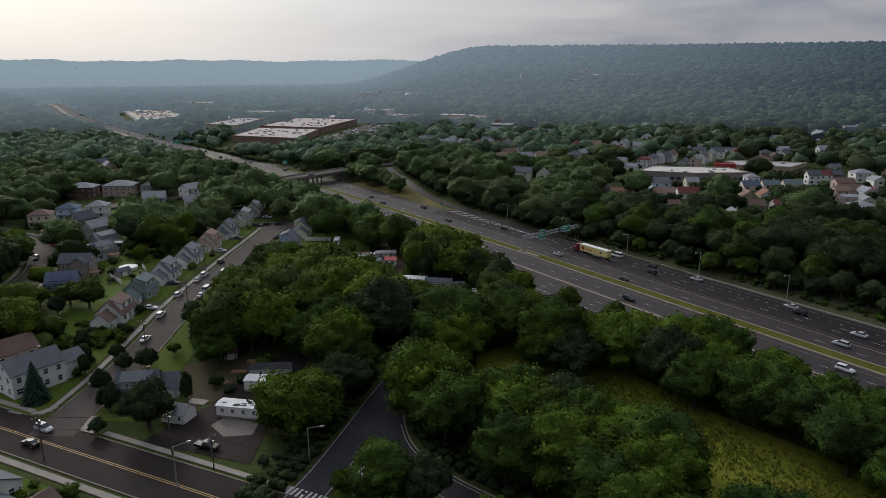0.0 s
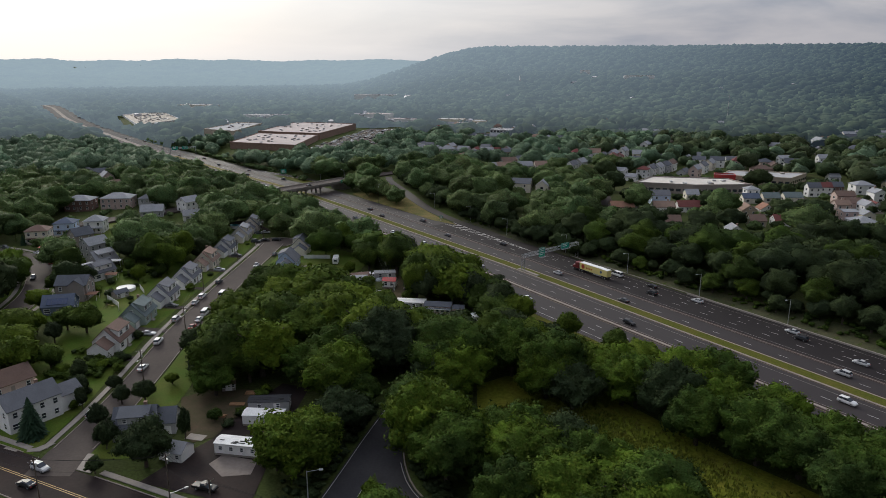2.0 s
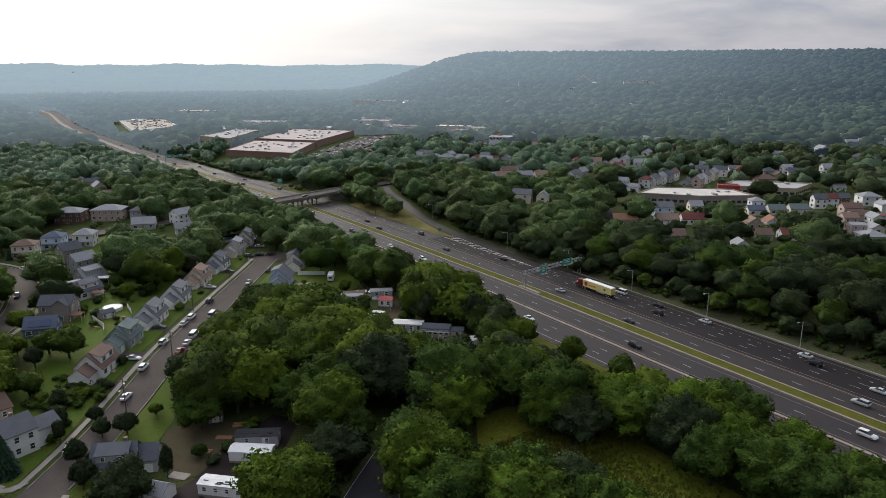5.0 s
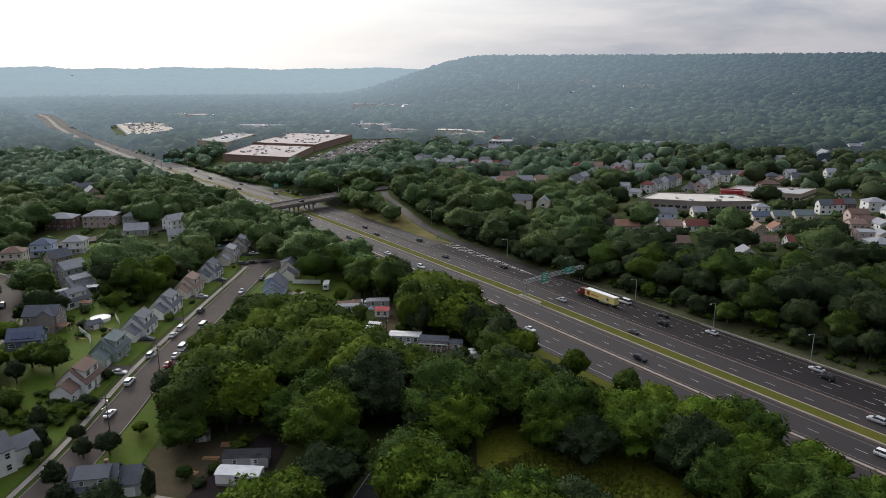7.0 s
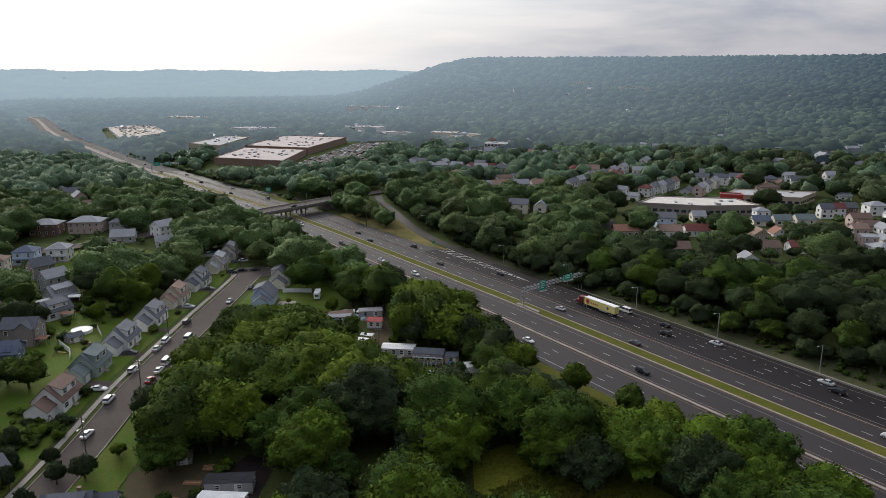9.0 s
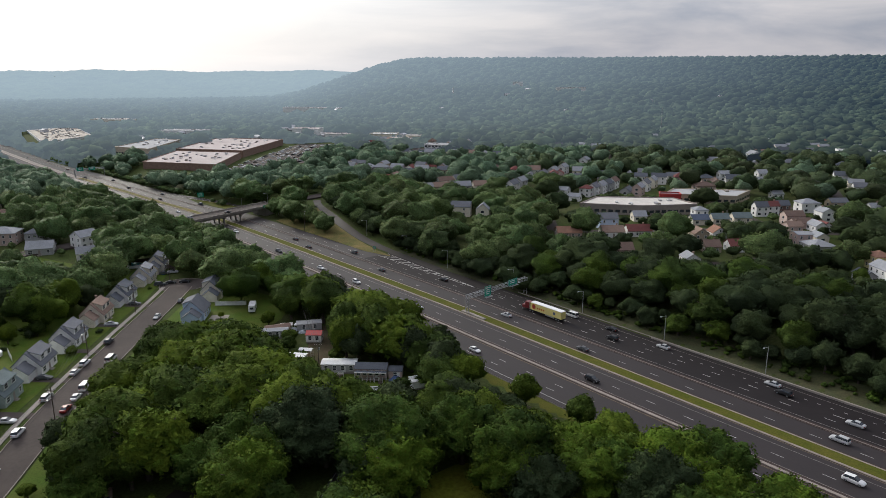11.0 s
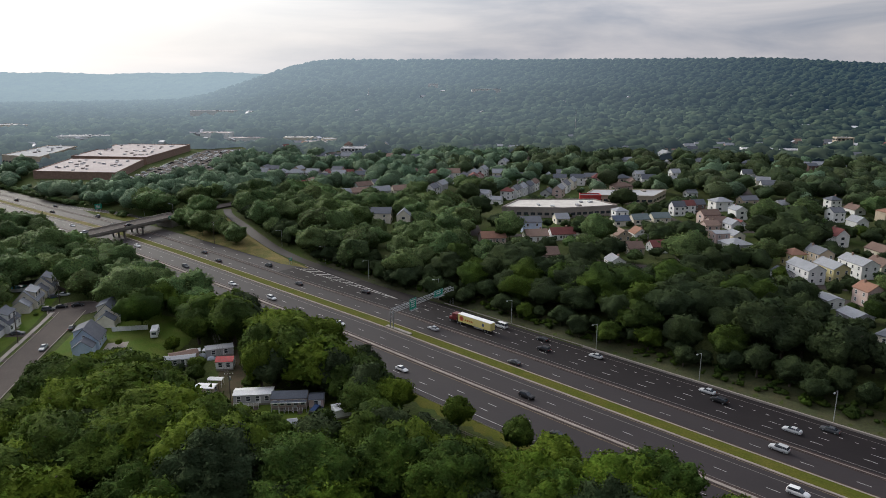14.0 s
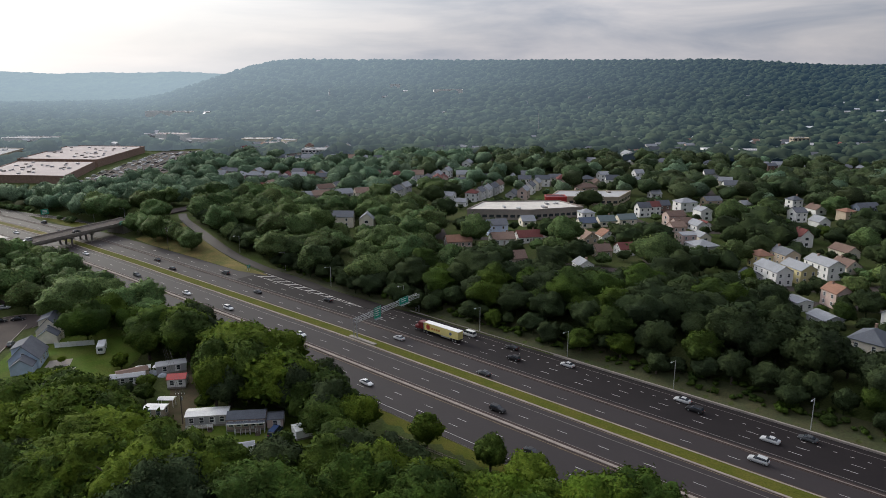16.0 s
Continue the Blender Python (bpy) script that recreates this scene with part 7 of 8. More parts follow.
# body stations: x, low, high, half width, top half width
BODIES = {
    "sedan": (4.7, [(-2.35, 0.35, 0.80, 0.80, 0.72), (-2.1, 0.22, 0.98, 0.88, 0.74), (-1.2, 0.2, 1.0, 0.9, 0.78), (0.9, 0.2, 0.96, 0.9, 0.78), (1.9, 0.22, 0.82, 0.88, 0.72), (2.35, 0.32, 0.62, 0.78, 0.66)],
              [(-1.75, 0.96, 1.0, 0.74, 0.70), (-1.0, 0.96, 1.40, 0.74, 0.56), (0.15, 0.96, 1.44, 0.74, 0.58), (1.05, 0.94, 0.98, 0.74, 0.70)]),
    "suv": (4.8, [(-2.4, 0.4, 1.0, 0.84, 0.78), (-2.2, 0.28, 1.08, 0.93, 0.82), (-1.0, 0.26, 1.1, 0.95, 0.84), (1.0, 0.26, 1.08, 0.95, 0.84), (1.95, 0.28, 0.98, 0.92, 0.78), (2.4, 0.38, 0.74, 0.84, 0.72)],
            [(-2.25, 1.06, 1.1, 0.8, 0.76), (-1.95, 1.06, 1.66, 0.8, 0.64), (0.2, 1.06, 1.74, 0.8, 0.66), (1.15, 1.05, 1.1, 0.8, 0.74)]),
    "van": (5.6, [(-2.8, 0.4, 1.2, 0.95, 0.9), (-2.6, 0.3, 1.25, 1.0, 0.92), (0.8, 0.3, 1.25, 1.0, 0.92), (2.2, 0.3, 1.12, 0.98, 0.85), (2.8, 0.4, 0.8, 0.88, 0.78)],
            [(-2.75, 1.2, 1.9, 0.9, 0.82), (-2.5, 1.2, 2.1, 0.9, 0.78), (0.9, 1.2, 2.1, 0.9, 0.78), (1.95, 1.15, 1.2, 0.9, 0.8)]),
    "pickup": (5.6, [(-2.8, 0.45, 1.0, 0.9, 0.88), (-0.6, 0.4, 1.02, 0.95, 0.9), (-0.5, 0.4, 1.1, 0.95, 0.88), (1.2, 0.4, 1.1, 0.95, 0.88), (2.5, 0.42, 1.02, 0.93, 0.84), (2.8, 0.5, 0.85, 0.86, 0.78)],
               [(-0.75, 1.05, 1.1, 0.84, 0.8), (-0.55, 1.05, 1.72, 0.84, 0.68), (0.5, 1.05, 1.78, 0.84, 0.7), (1.35, 1.05, 1.1, 0.84, 0.78)]),
}
MODELS = {}


def model(kind, colour):
    """Body and glasshouse of a vehicle: dark glass all round under a painted roof panel."""
    if (kind, colour) not in MODELS:
        _, low, top = BODIES[kind]
        bm = bmesh.new()
        loft(bm, low, 0, 0)
        body = mesh_of("body", bm, CARPAINT[colour])
        bm = bmesh.new()
        loft(bm, top, 0, 0)
        glass = mesh_of("cabin_glass", bm, GLASS)
        bm = bmesh.new()
        (xa, _, za, wa, ra), (xb, _, zb, wb, rb) = top[1], top[2]
        loft(bm, [(xa - 0.04, za - 0.03, za + 0.05, ra + 0.03, ra), (xb + 0.04, zb - 0.03, zb + 0.05, rb + 0.03, rb)], 0, 0)
        for sx in (-1, 1):                       # pillars
            for x in (xa + 0.05, (xa + xb) / 2):
                tube(bm, (x, sx * (ra + 0.015), za - 0.02), (x - 0.05, sx * (wa + 0.0), za - 0.62 * (za - 0.9)), 0.05, sides=4)
        MODELS[kind, colour] = (body, glass, mesh_of("roof", bm, CARPAINT[colour]))
    return MODELS[kind, colour]


SAY = {"sedan": "saloon car", "suv": "estate SUV", "van": "panel van", "pickup": "pickup truck"}


def car(kind, colour, x, y, deg, where, group, z=None):
    z = ground_z(x, y) + 0.055 if z is None else z
    c = thing("pickup_truck" if kind == "pickup" else "van" if kind == "van" else "car", pose(x, y, z, 0, 0, deg), colour + " " + SAY[kind] + " " + where, "van" if kind == "van" else "car", group)
    for name, me in zip(("body", "cabin_glass", "roof"), model(kind, colour)):
        o = new(name, me)
        o.parent = c
    length, low, _ = BODIES[kind]
    for sx in (-0.3, 0.31):
        for sy in (-1, 1):
            w = new("wheel", WHEEL[0])
            w.parent, w.matrix_basis = c, pose(length * sx, sy * (low[1][3] - 0.12), 0.33)
            rim = new("rim", WHEEL[1])
            rim.parent = w
    for sy in (-0.6, 0.6):
        for name, me, xx, zz in (("headlight", HEAD, length / 2 - 0.07, low[-1][2] - 0.08), ("tail_light", TAIL, -length / 2 + 0.02, low[0][2] - 0.1)):
            o = new(name, me)
            o.parent, o.matrix_basis = c, pose(xx, sy, zz)
    return c


UP = 129.5
HIGHWAY_CARS = [
    (163, 27.5, "van", "white"), (144, 27.5, "sedan", "black"), (138, 20.3, "suv", "black"), (122, 27.4, "sedan", "silver"), (138, 4.5, "sedan", "charcoal"), (120, -12.3, "suv", "black"), (100, -24.7, "sedan", "black"),
    (84, 27.4, "sedan", "silver"), (79, 23.9, "suv", "black"), (58, 20.3, "sedan", "silver"), (57, 8.2, "suv", "silver"), (51, 27.4, "sedan", "charcoal"), (47, -8.7, "suv", "white"), (179, 8.2, "sedan", "silver"),
    (208, -12.3, "sedan", "white"), (253, -12.3, "suv", "white"), (284, -12.3, "sedan", "white"), (327, -12.3, "suv", "charcoal"), (263, 8.2, "sedan", "charcoal"), (326, 4.5, "sedan", "black"), (347, 8.2, "sedan", "black"),
    (387, -8.7, "sedan", "white"), (368, -21.0, "sedan", "silver"), (160, -24.7, "sedan", "white"), (232, 20.3, "sedan", "black"), (300, 16.6, "suv", "charcoal"), (28, -12.3, "suv", "charcoal"), (20, 16.6, "sedan", "black"), (182, 23.9, "sedan", "silver"),
    (455, 8, "sedan", "black"), (470, -9, "sedan", "white"), (490, 17, "suv", "charcoal"), (515, -12, "suv", "silver"), (530, 5, "sedan", "black"), (552, 20, "sedan", "charcoal"), (575, -20, "sedan", "white"), (600, 8, "suv", "black"), (622, -10, "sedan", "silver"),
    (655, 16, "sedan", "black"), (690, 4, "sedan", "charcoal"), (720, -14, "suv", "white"), (760, 10, "sedan", "black"), (810, -8, "sedan", "white"), (850, 16, "suv", "charcoal"), (900, 6, "sedan", "black"), (960, -10, "sedan", "white"), (1040, 8, "sedan", "charcoal"),
]
for s, c, kind, colour in HIGHWAY_CARS:
    c = max(-15.5, min(15.5, c)) if s > 450 else c
    x, y = hw(s, c)
    x2, y2 = hw(s + 4, c)
    a = math.degrees(math.atan2(y2 - y, x2 - x))
    car(kind, colour, x, y, a if c > 0 else a + 180, "on the highway", "cars on the highway", 0.06)
for x, y, a, kind, colour in (
        (-109.2, 172, 96, "suv", "silver"), (-105.6, 153, 98, "suv", "white"), (-101.5, 136, 95, "sedan", "white"), (-110.4, 189, 95, "sedan", "silver"), (-110.9, 196, 95, "suv", "white"), (-112.2, 214, 95, "suv", "charcoal"), (-104.2, 199, 95, "van", "white"),
        (-101.9, 179, 96, "van", "white"), (-101.2, 172.5, 96, "sedan", "white"), (-100.3, 165.5, 97, "sedan", "red"), (-106.3, 239, 275, "sedan", "silver"), (-101.5, 111, 93, "suv", "white"), (-118.5, 283, 20, "sedan", "black"), (-113, 284.5, 15, "sedan", "black"),
        (-117.4, 185, 5, "sedan", "charcoal"), (-119.5, 231, 5, "sedan", "silver"), (-121.3, 254, 5, "sedan", "charcoal"), (-104.8, 258, 96, "sedan", "charcoal"), (-122, 280, 10, "suv", "charcoal"), (-127, 297, 15, "sedan", "charcoal"), (-124, 299, 15, "sedan", "silver"),
        (-97.2, 80, 162, "sedan", "black"), (-98.4, 86.2, -20, "suv", "silver"), (-112, 158.5, 8, "sedan", "white"), (-206, 242, -30, "sedan", "white"), (-214, 247.5, -22, "sedan", "silver"), (-236, 255, -12, "suv", "charcoal"), (-191, 226, -50, "sedan", "white"), (-198, 233, -45, "sedan", "red"), (-190, 211, -60, "suv", "charcoal")):
    car(kind, colour, x, y, a, "parked on the street beside the kerb", "cars on the streets")
car("pickup", "black", -58.5, 83, -12, "parked on the asphalt yard", "cars on the streets")
car("sedan", "charcoal", -35, 214, 20, "parked in the trailer park", "cars on the streets")
car("van", "blue", -13.5, 183.5, 70, "parked on grass beside a mobile home", "cars on the streets")
pb = BRIDGE @ Vector((6, -2, 0))
car("sedan", "black", pb.x, pb.y, 58, "crossing the overpass", "cars on the highway", 6.06)
pb = BRIDGE @ Vector((-20, 2.4, 0))
car("suv", "silver", pb.x, pb.y, 238, "crossing the overpass", "cars on the highway", 6.06)


def car_park_cars():
    """Rows of parked cars beside the shopping halls, far off: low body and cabin each."""
    r = random.Random(3)
    bms = {k: bmesh.new() for k in ("white", "silver", "black", "charcoal", "tan")}

    def one(x, y, a):
        bm = bms[r.choice(("white", "white", "white", "silver", "silver", "silver", "black", "charcoal", "tan"))]
        m = pose(x, y, ground_z(x, y) + 0.1, 0, 0, a)
        box(bm, -2.2, 2.2, -0.9, 0.9, 0.25, 0.9, m)
        vs = box(bm, -1.5, 1.0, -0.75, 0.75, 0.9, 1.45, m)
    for row in range(7):
        for k in range(26):
            if r.random() < 0.72:
                one(-205 + row * 8.6 + (k // 9) * 5, 640 + k * 8.6 + row * 5, 8 + r.uniform(-2, 2))
    for row in range(8):
        for k in range(14):
            if r.random() < 0.75:
                one(-480 + k * 7 - row * 9, 955 + row * 26 + k * 5, 55 + r.uniform(-2, 2))
    for key, bm in bms.items():
        tagged(part("parked_cars", bm, CARPAINT[key]), "rows of " + key + " cars in the car park", "cars", kind="stuff")


car_park_cars()


def semi_truck(s, c):
    x, y = hw(s, c)
    t = thing("semi_truck", pose(x, y, 0.06, 0, 0, UP), "red tractor with a long yellow box trailer on the highway", "truck")
    bm = bmesh.new()
    box(bm, -15.2, 0.9, -1.28, 1.28, 1.15, 4.0, bevel=0.06)
    tr = part("trailer", bm, YELLOWBOX, t, "pale yellow box trailer")
    bm = bmesh.new()
    box(bm, -15.25, 0.95, -1.3, 1.3, 3.98, 4.09)
    part("trailer_roof", bm, WHITE, tr, "white trailer roof")
    for side in (-1, 1):
        bm = bmesh.new()
        tube(bm, (-1.0, side * 1.275, 2.6), (-1.0, side * 1.295, 2.6), 1.05, sides=20)
        badge = part("round_mark", bm, BADGE, tr, "round orange-brown mark")
        bm = bmesh.new()
        tube(bm, (-1.0, side * 1.28, 2.6), (-1.0, side * 1.305, 2.6), 0.7, sides=20)
        part("round_mark_inner", bm, RED, badge)
        bm = bmesh.new()
        for k in range(4):
            box(bm, -6.6 + k * 1.05, -5.75 + k * 1.05, side * 1.29 - 0.012, side * 1.29 + 0.012, 2.05, 2.75)
        part("writing_bar", bm, BADGE, tr)
        bm = bmesh.new()
        tube(bm, (-11.6, side * 1.275, 2.6), (-11.6, side * 1.295, 2.6), 0.6, sides=16)
        part("small_mark", bm, SIDING["navy"], tr)
        bm = bmesh.new()
        box(bm, -11.5, -7.0, side * 1.15 - 0.03, side * 1.15 + 0.03, 0.55, 1.1)
        part("side_skirt", bm, STEEL, tr)
    bm = bmesh.new()
    box(bm, 1.7, 4.0, -1.2, 1.2, 1.0, 3.7, bevel=0.15)
    cab = part("cab", bm, MAROON, t, "dark red tractor cab")
    bm = bmesh.new()
    box(bm, 4.0, 5.9, -0.95, 0.95, 0.8, 2.0, bevel=0.18)
    part("bonnet", bm, MAROON, cab)
    bm = bmesh.new()
    box(bm, 3.92, 4.03, -1.05, 1.05, 2.15, 3.0)
    part("windscreen", bm, GLASS, cab)
    bm = bmesh.new()
    box(bm, -0.2, 5.6, -0.5, 0.5, 0.6, 1.0)
    part("chassis", bm, TYRE, t)
    for sy in (-1, 1):
        bm = bmesh.new()
        tube(bm, (1.5, sy * 1.05, 1.0), (1.5, sy * 1.05, 3.9), 0.09)
        part("exhaust_stack", bm, STEEL, cab)
        for xx in (5.0, 1.0, -0.4, -12.6, -13.9):
            w = new("wheel", BIGWHEEL[0])
            w.parent, w.matrix_basis = t, pose(xx, sy * 1.08, 0.5)
            rim = new("rim", BIGWHEEL[1])
            rim.parent = w


YELLOWBOX = surface("yellow_trailer_sheet", (0.72, 0.62, 0.22), (0.66, 0.57, 0.22), scale=0.6, rough=0.5, tone=0.05)
MAROON = surface("maroon_paint", (0.16, 0.018, 0.02), rough=0.35)
BADGE = surface("orange_print", (0.55, 0.22, 0.04), rough=0.5)
semi_truck(176, 20.3)


# ---------------------------------------------------------------- road furniture
def gantry(start, end, panels):
    """Overhead sign bridge: lattice tower in the median, box truss across the north carriageway."""
    a, b = Vector((*hw(*start), 0)), Vector((*hw(*end), 0))
    d = (b - a)
    span = d.length
    turn = math.degrees(math.atan2(d.y, d.x))
    g = thing("sign_gantry", pose(a.x, a.y, 0, 0, 0, turn), "grey steel truss gantry with green signs over the highway", "sign gantry")
    z0, z1 = 6.1, 7.4
    for x in (0, span):
        bm = bmesh.new()
        for y in (-0.75, 0.75):
            tube(bm, (x, y, 0), (x, y, z1), 0.17)
        for k in range(4):
            tube(bm, (x, -0.75 if k % 2 else 0.75, 0.6 + k * 1.6), (x, 0.75 if k % 2 else -0.75, 2.2 + k * 1.6), 0.06, sides=6)
        part("tower", bm, STEEL, g)
    bm = bmesh.new()
    for y in (-0.6, 0.6):
        for z in (z0, z1):
            tube(bm, (-0.4, y, z), (span + 0.4, y, z), 0.10)
    chord = part("truss", bm, STEEL, g)
    bm = bmesh.new()
    n = 18
    for k in range(n):
        xa, xb = k * span / n, (k + 1) * span / n
        for y in (-0.6, 0.6):
            tube(bm, (xa, y, z0 if k % 2 else z1), (xb, y, z1 if k % 2 else z0), 0.05, sides=5)
        for z in (z0, z1):
            tube(bm, (xa, -0.6 if k % 2 else 0.6, z), (xb, 0.6 if k % 2 else -0.6, z), 0.045, sides=5)
    part("lattice", bm, STEEL, chord)
    for xc, w, h, zc, text in panels:
        bm = bmesh.new()
        box(bm, xc - w / 2, xc + w / 2, -0.95, -0.82, zc - h / 2, zc + h / 2, bevel=0.03)
        sg = part("sign_panel", bm, GREEN, g, "green road sign with a white border")
        bm = bmesh.new()
        t = 0.07
        for q in ((xc - w / 2 + 0.08, xc + w / 2 - 0.08, zc + h / 2 - 0.15, zc + h / 2 - 0.15 + t), (xc - w / 2 + 0.08, xc + w / 2 - 0.08, zc - h / 2 + 0.08, zc - h / 2 + 0.08 + t), (xc - w / 2 + 0.08, xc - w / 2 + 0.08 + t, zc - h / 2 + 0.1, zc + h / 2 - 0.1), (xc + w / 2 - 0.15, xc + w / 2 - 0.15 + t, zc - h / 2 + 0.1, zc + h / 2 - 0.1)):
            box(bm, q[0], q[1], -0.975, -0.94, q[2], q[3])
        part("border", bm, WHITE, sg)
        bm = bmesh.new()
        rows = 4 if text else 2
        for k in range(rows):
            zz = zc + h / 2 - 0.7 - k * (h - 1.0) / rows
            ww = w * (0.34, 0.30, 0.36, 0.28)[k]
            box(bm, xc - ww, xc + ww * 0.8, -0.975, -0.94, zz - 0.17, zz + 0.17)
        if text:
            for xx in (-1.2, 1.1):
                box(bm, xc + xx - 0.3, xc + xx + 0.3, -0.975, -0.94, zc + h / 2 - 1.0, zc + h / 2 - 0.45)
        part("writing_bar", bm, WHITE, sg)
        bm = bmesh.new()
        box(bm, xc - w / 2, xc + w / 2, -1.9, -1.0, zc - h / 2 - 0.15, zc - h / 2 - 0.08)
        part("walkway", bm, STEEL, sg)


gantry((191, -1.5), (195, 34.5), ((11.0, 3.9, 4.3, 6.9, 1), (26.5, 5.6, 2.6, 7.4, 0)))
gantry((698, -1.5), (700, 24.0), ((4.5, 6.0, 3.4, 7.2, 0), (14.5, 5.6, 3.0, 7.2, 0)))
bm = bmesh.new()
x, y = hw(188, -1.3)
q = [hw(181, -2.0), hw(181, -0.6), hw(194, -0.6), hw(194, -2.0)]
poly(bm, q, 0.0, 0.55)
tagged(part("median_barrier", bm, CONCRETE), "pale concrete block round the gantry foot in the median", "barrier", kind="structure")


def street_lamp(x, y, arm, height=9.0, reach=2.6, z=None, label="tall grey steel street lamp beside the road", group="street lamps"):
    t = thing("street_lamp", pose(x, y, ground_z(x, y) if z is None else z, 0, 0, arm), label, "street lamp", group)
    bm = bmesh.new()
    tube(bm, (0, 0, -0.3), (0, 0, height), 0.14, 0.09)
    part("pole", bm, STEEL, t)
    bm = bmesh.new()
    tube(bm, (0, 0, height - 0.15), (reach, 0, height + 0.25), 0.06, 0.05, 6)
    part("arm", bm, STEEL, t)
    bm = bmesh.new()
    box(bm, reach - 0.1, reach + 0.75, -0.2, 0.2, height + 0.16, height + 0.4, bevel=0.07)
    part("lamp_head", bm, STEEL, t)
    bm = bmesh.new()
    box(bm, reach, reach + 0.65, -0.15, 0.15, height + 0.1, height + 0.16)
    part("lens", bm, LAMPGLASS, t)


for s in (-20, 15, 52, 89.5, 126, 163, 203, 247, 283, 326):
    c = 33.8 if s < 200 else 35.0 + max(s - 250, 0) * 0.09
    x, y = hw(s, c)
    street_lamp(x, y, UP + 90, z=0.2 if s < 200 else None)
for s in (420, 470, 540):
    x, y = hw(s, 36)
    street_lamp(x, y, UP + 90)
street_lamp(-35, 80, 10, 8.0)
street_lamp(-58, 68.5, 35, 9.0)
sb = BRIDGE @ Vector((50, 9, 0))
street_lamp(sb.x, sb.y, 150, 10)
street_lamp(sb.x + 16, sb.y + 4, 120, 10)


def utility_pole(x, y, h=11.0, turn=0.0, lamp=False):
    t = thing("utility_pole", pose(x, y, ground_z(x, y), 0, 0, turn), "brown wooden utility pole with a cross-arm", "utility pole", "utility poles")
    bm = bmesh.new()
    tube(bm, (0, 0, -0.4), (0, 0, h), 0.17, 0.11)
    part("pole", bm, WOODPOLE, t)
    bm = bmesh.new()
    box(bm, -1.2, 1.2, -0.07, 0.07, h - 0.9, h - 0.75)
    part("crossarm", bm, WOODPOLE, t)
    for xx in (-1.1, -0.4, 0.4, 1.1):
        bm = bmesh.new()
        tube(bm, (xx, 0, h - 0.75), (xx, 0, h - 0.5), 0.06, sides=6)
        part("insulator", bm, LAMPGLASS, t)
    bm = bmesh.new()
    tube(bm, (0.3, 0, h - 2.4), (0.3, 0, h - 1.5), 0.22, sides=10)
    part("transformer", bm, STEEL, t)
    if lamp:
        bm = bmesh.new()
        tube(bm, (0, 0, h - 3.0), (0, -2.2, h - 2.6), 0.05, sides=6)
        box(bm, -0.16, 0.16, -2.8, -2.1, h - 2.65, h - 2.45)
        part("lamp_arm", bm, STEEL, t)
    return (x, y, ground_z(x, y) + h)


def cable(points, r):
    """One thin cable swept along points."""
    bm = bmesh.new()
    rings = []
    for q in points:
        rings.append([bm.verts.new((q[0] + r * a, q[1] + r * a * 0.4, q[2] + r * b)) for a, b in ((-1, -0.6), (1, -0.6), (0, 1))])
    for u, w in zip(rings[:-1], rings[1:]):
        for k in range(3):
            bm.faces.new((u[k], u[(k + 1) % 3], w[(k + 1) % 3], w[k]))
    return bm


def wires(a, b):
    t = thing("overhead_line", Matrix.Identity(4), "thin dark overhead wires between two poles", "wire", "overhead lines")
    for k, dz in ((-0.9, -0.5), (0.0, -0.5), (0.9, -0.5), (0.0, -3.2)):
        pts = []
        for i in range(11):
            u = i / 10
            pts.append((a[0] + (b[0] - a[0]) * u + k, a[1] + (b[1] - a[1]) * u, a[2] + (b[2] - a[2]) * u + dz - 2.6 * u * (1 - u)))
        part("wire", cable(pts, 0.022), WIRE, t)


street_poles = [utility_pole(x, y, h, a, lamp=True) for x, y, h, a in ((-97.5, 129, 10, 8), (-98.3, 157, 11, 8), (-113.6, 203, 10.5, 5), (-117.0, 245, 10, 5), (-121.5, 289, 10, 0))]
for a, b in zip(street_poles[:-1], street_poles[1:]):
    wires(a, b)
main_poles = [utility_pole(x, y, h, a) for x, y, h, a in ((-140, 90, 10.5, 70), (-90.5, 75.0, 10.5, 70), (-64.5, 79.3, 10.5, 70), (-53.5, 75.2, 8, 70), (-20, 63, 10.5, 70))]
for a, b in zip(main_poles[:-1], main_poles[1:]):
    wires(a, b)
park_poles = [utility_pole(x, y, h, a) for x, y, h, a in ((-62, 271, 9.5, 40), (-37.5, 193, 9.0, 0))]
wires(*park_poles)
bridge_poles = [utility_pole(x, y, h, a) for x, y, h, a in ((-85, 400, 13, 30), (-66, 448, 12, 30))]
wires(*bridge_poles)


def road_sign(s, c, w, h, legs=3.0, plate=None):
    x, y = hw(s, c)
    t = thing("road_sign", pose(x, y, ground_z(x, y), 0, 0, UP - 90), "green roadside sign with pale writing on two posts", "road sign", "roadside signs")
    bm = bmesh.new()
    box(bm, -w / 2, w / 2, -0.05, 0.05, legs, legs + h, bevel=0.02)
    p = part("sign_panel", bm, plate or GREEN, t)
    bm = bmesh.new()
    for k in range(3):
        box(bm, -w * 0.36, w * 0.3, -0.075, -0.052, legs + h * (0.2 + 0.25 * k), legs + h * (0.32 + 0.25 * k))
    part("writing_bar", bm, WHITE, p)
    for xx in (-w * 0.3, w * 0.3):
        bm = bmesh.new()
        tube(bm, (xx, 0.08, -0.3), (xx, 0.08, legs + h * 0.9), 0.08)
        part("post", bm, STEEL, t)


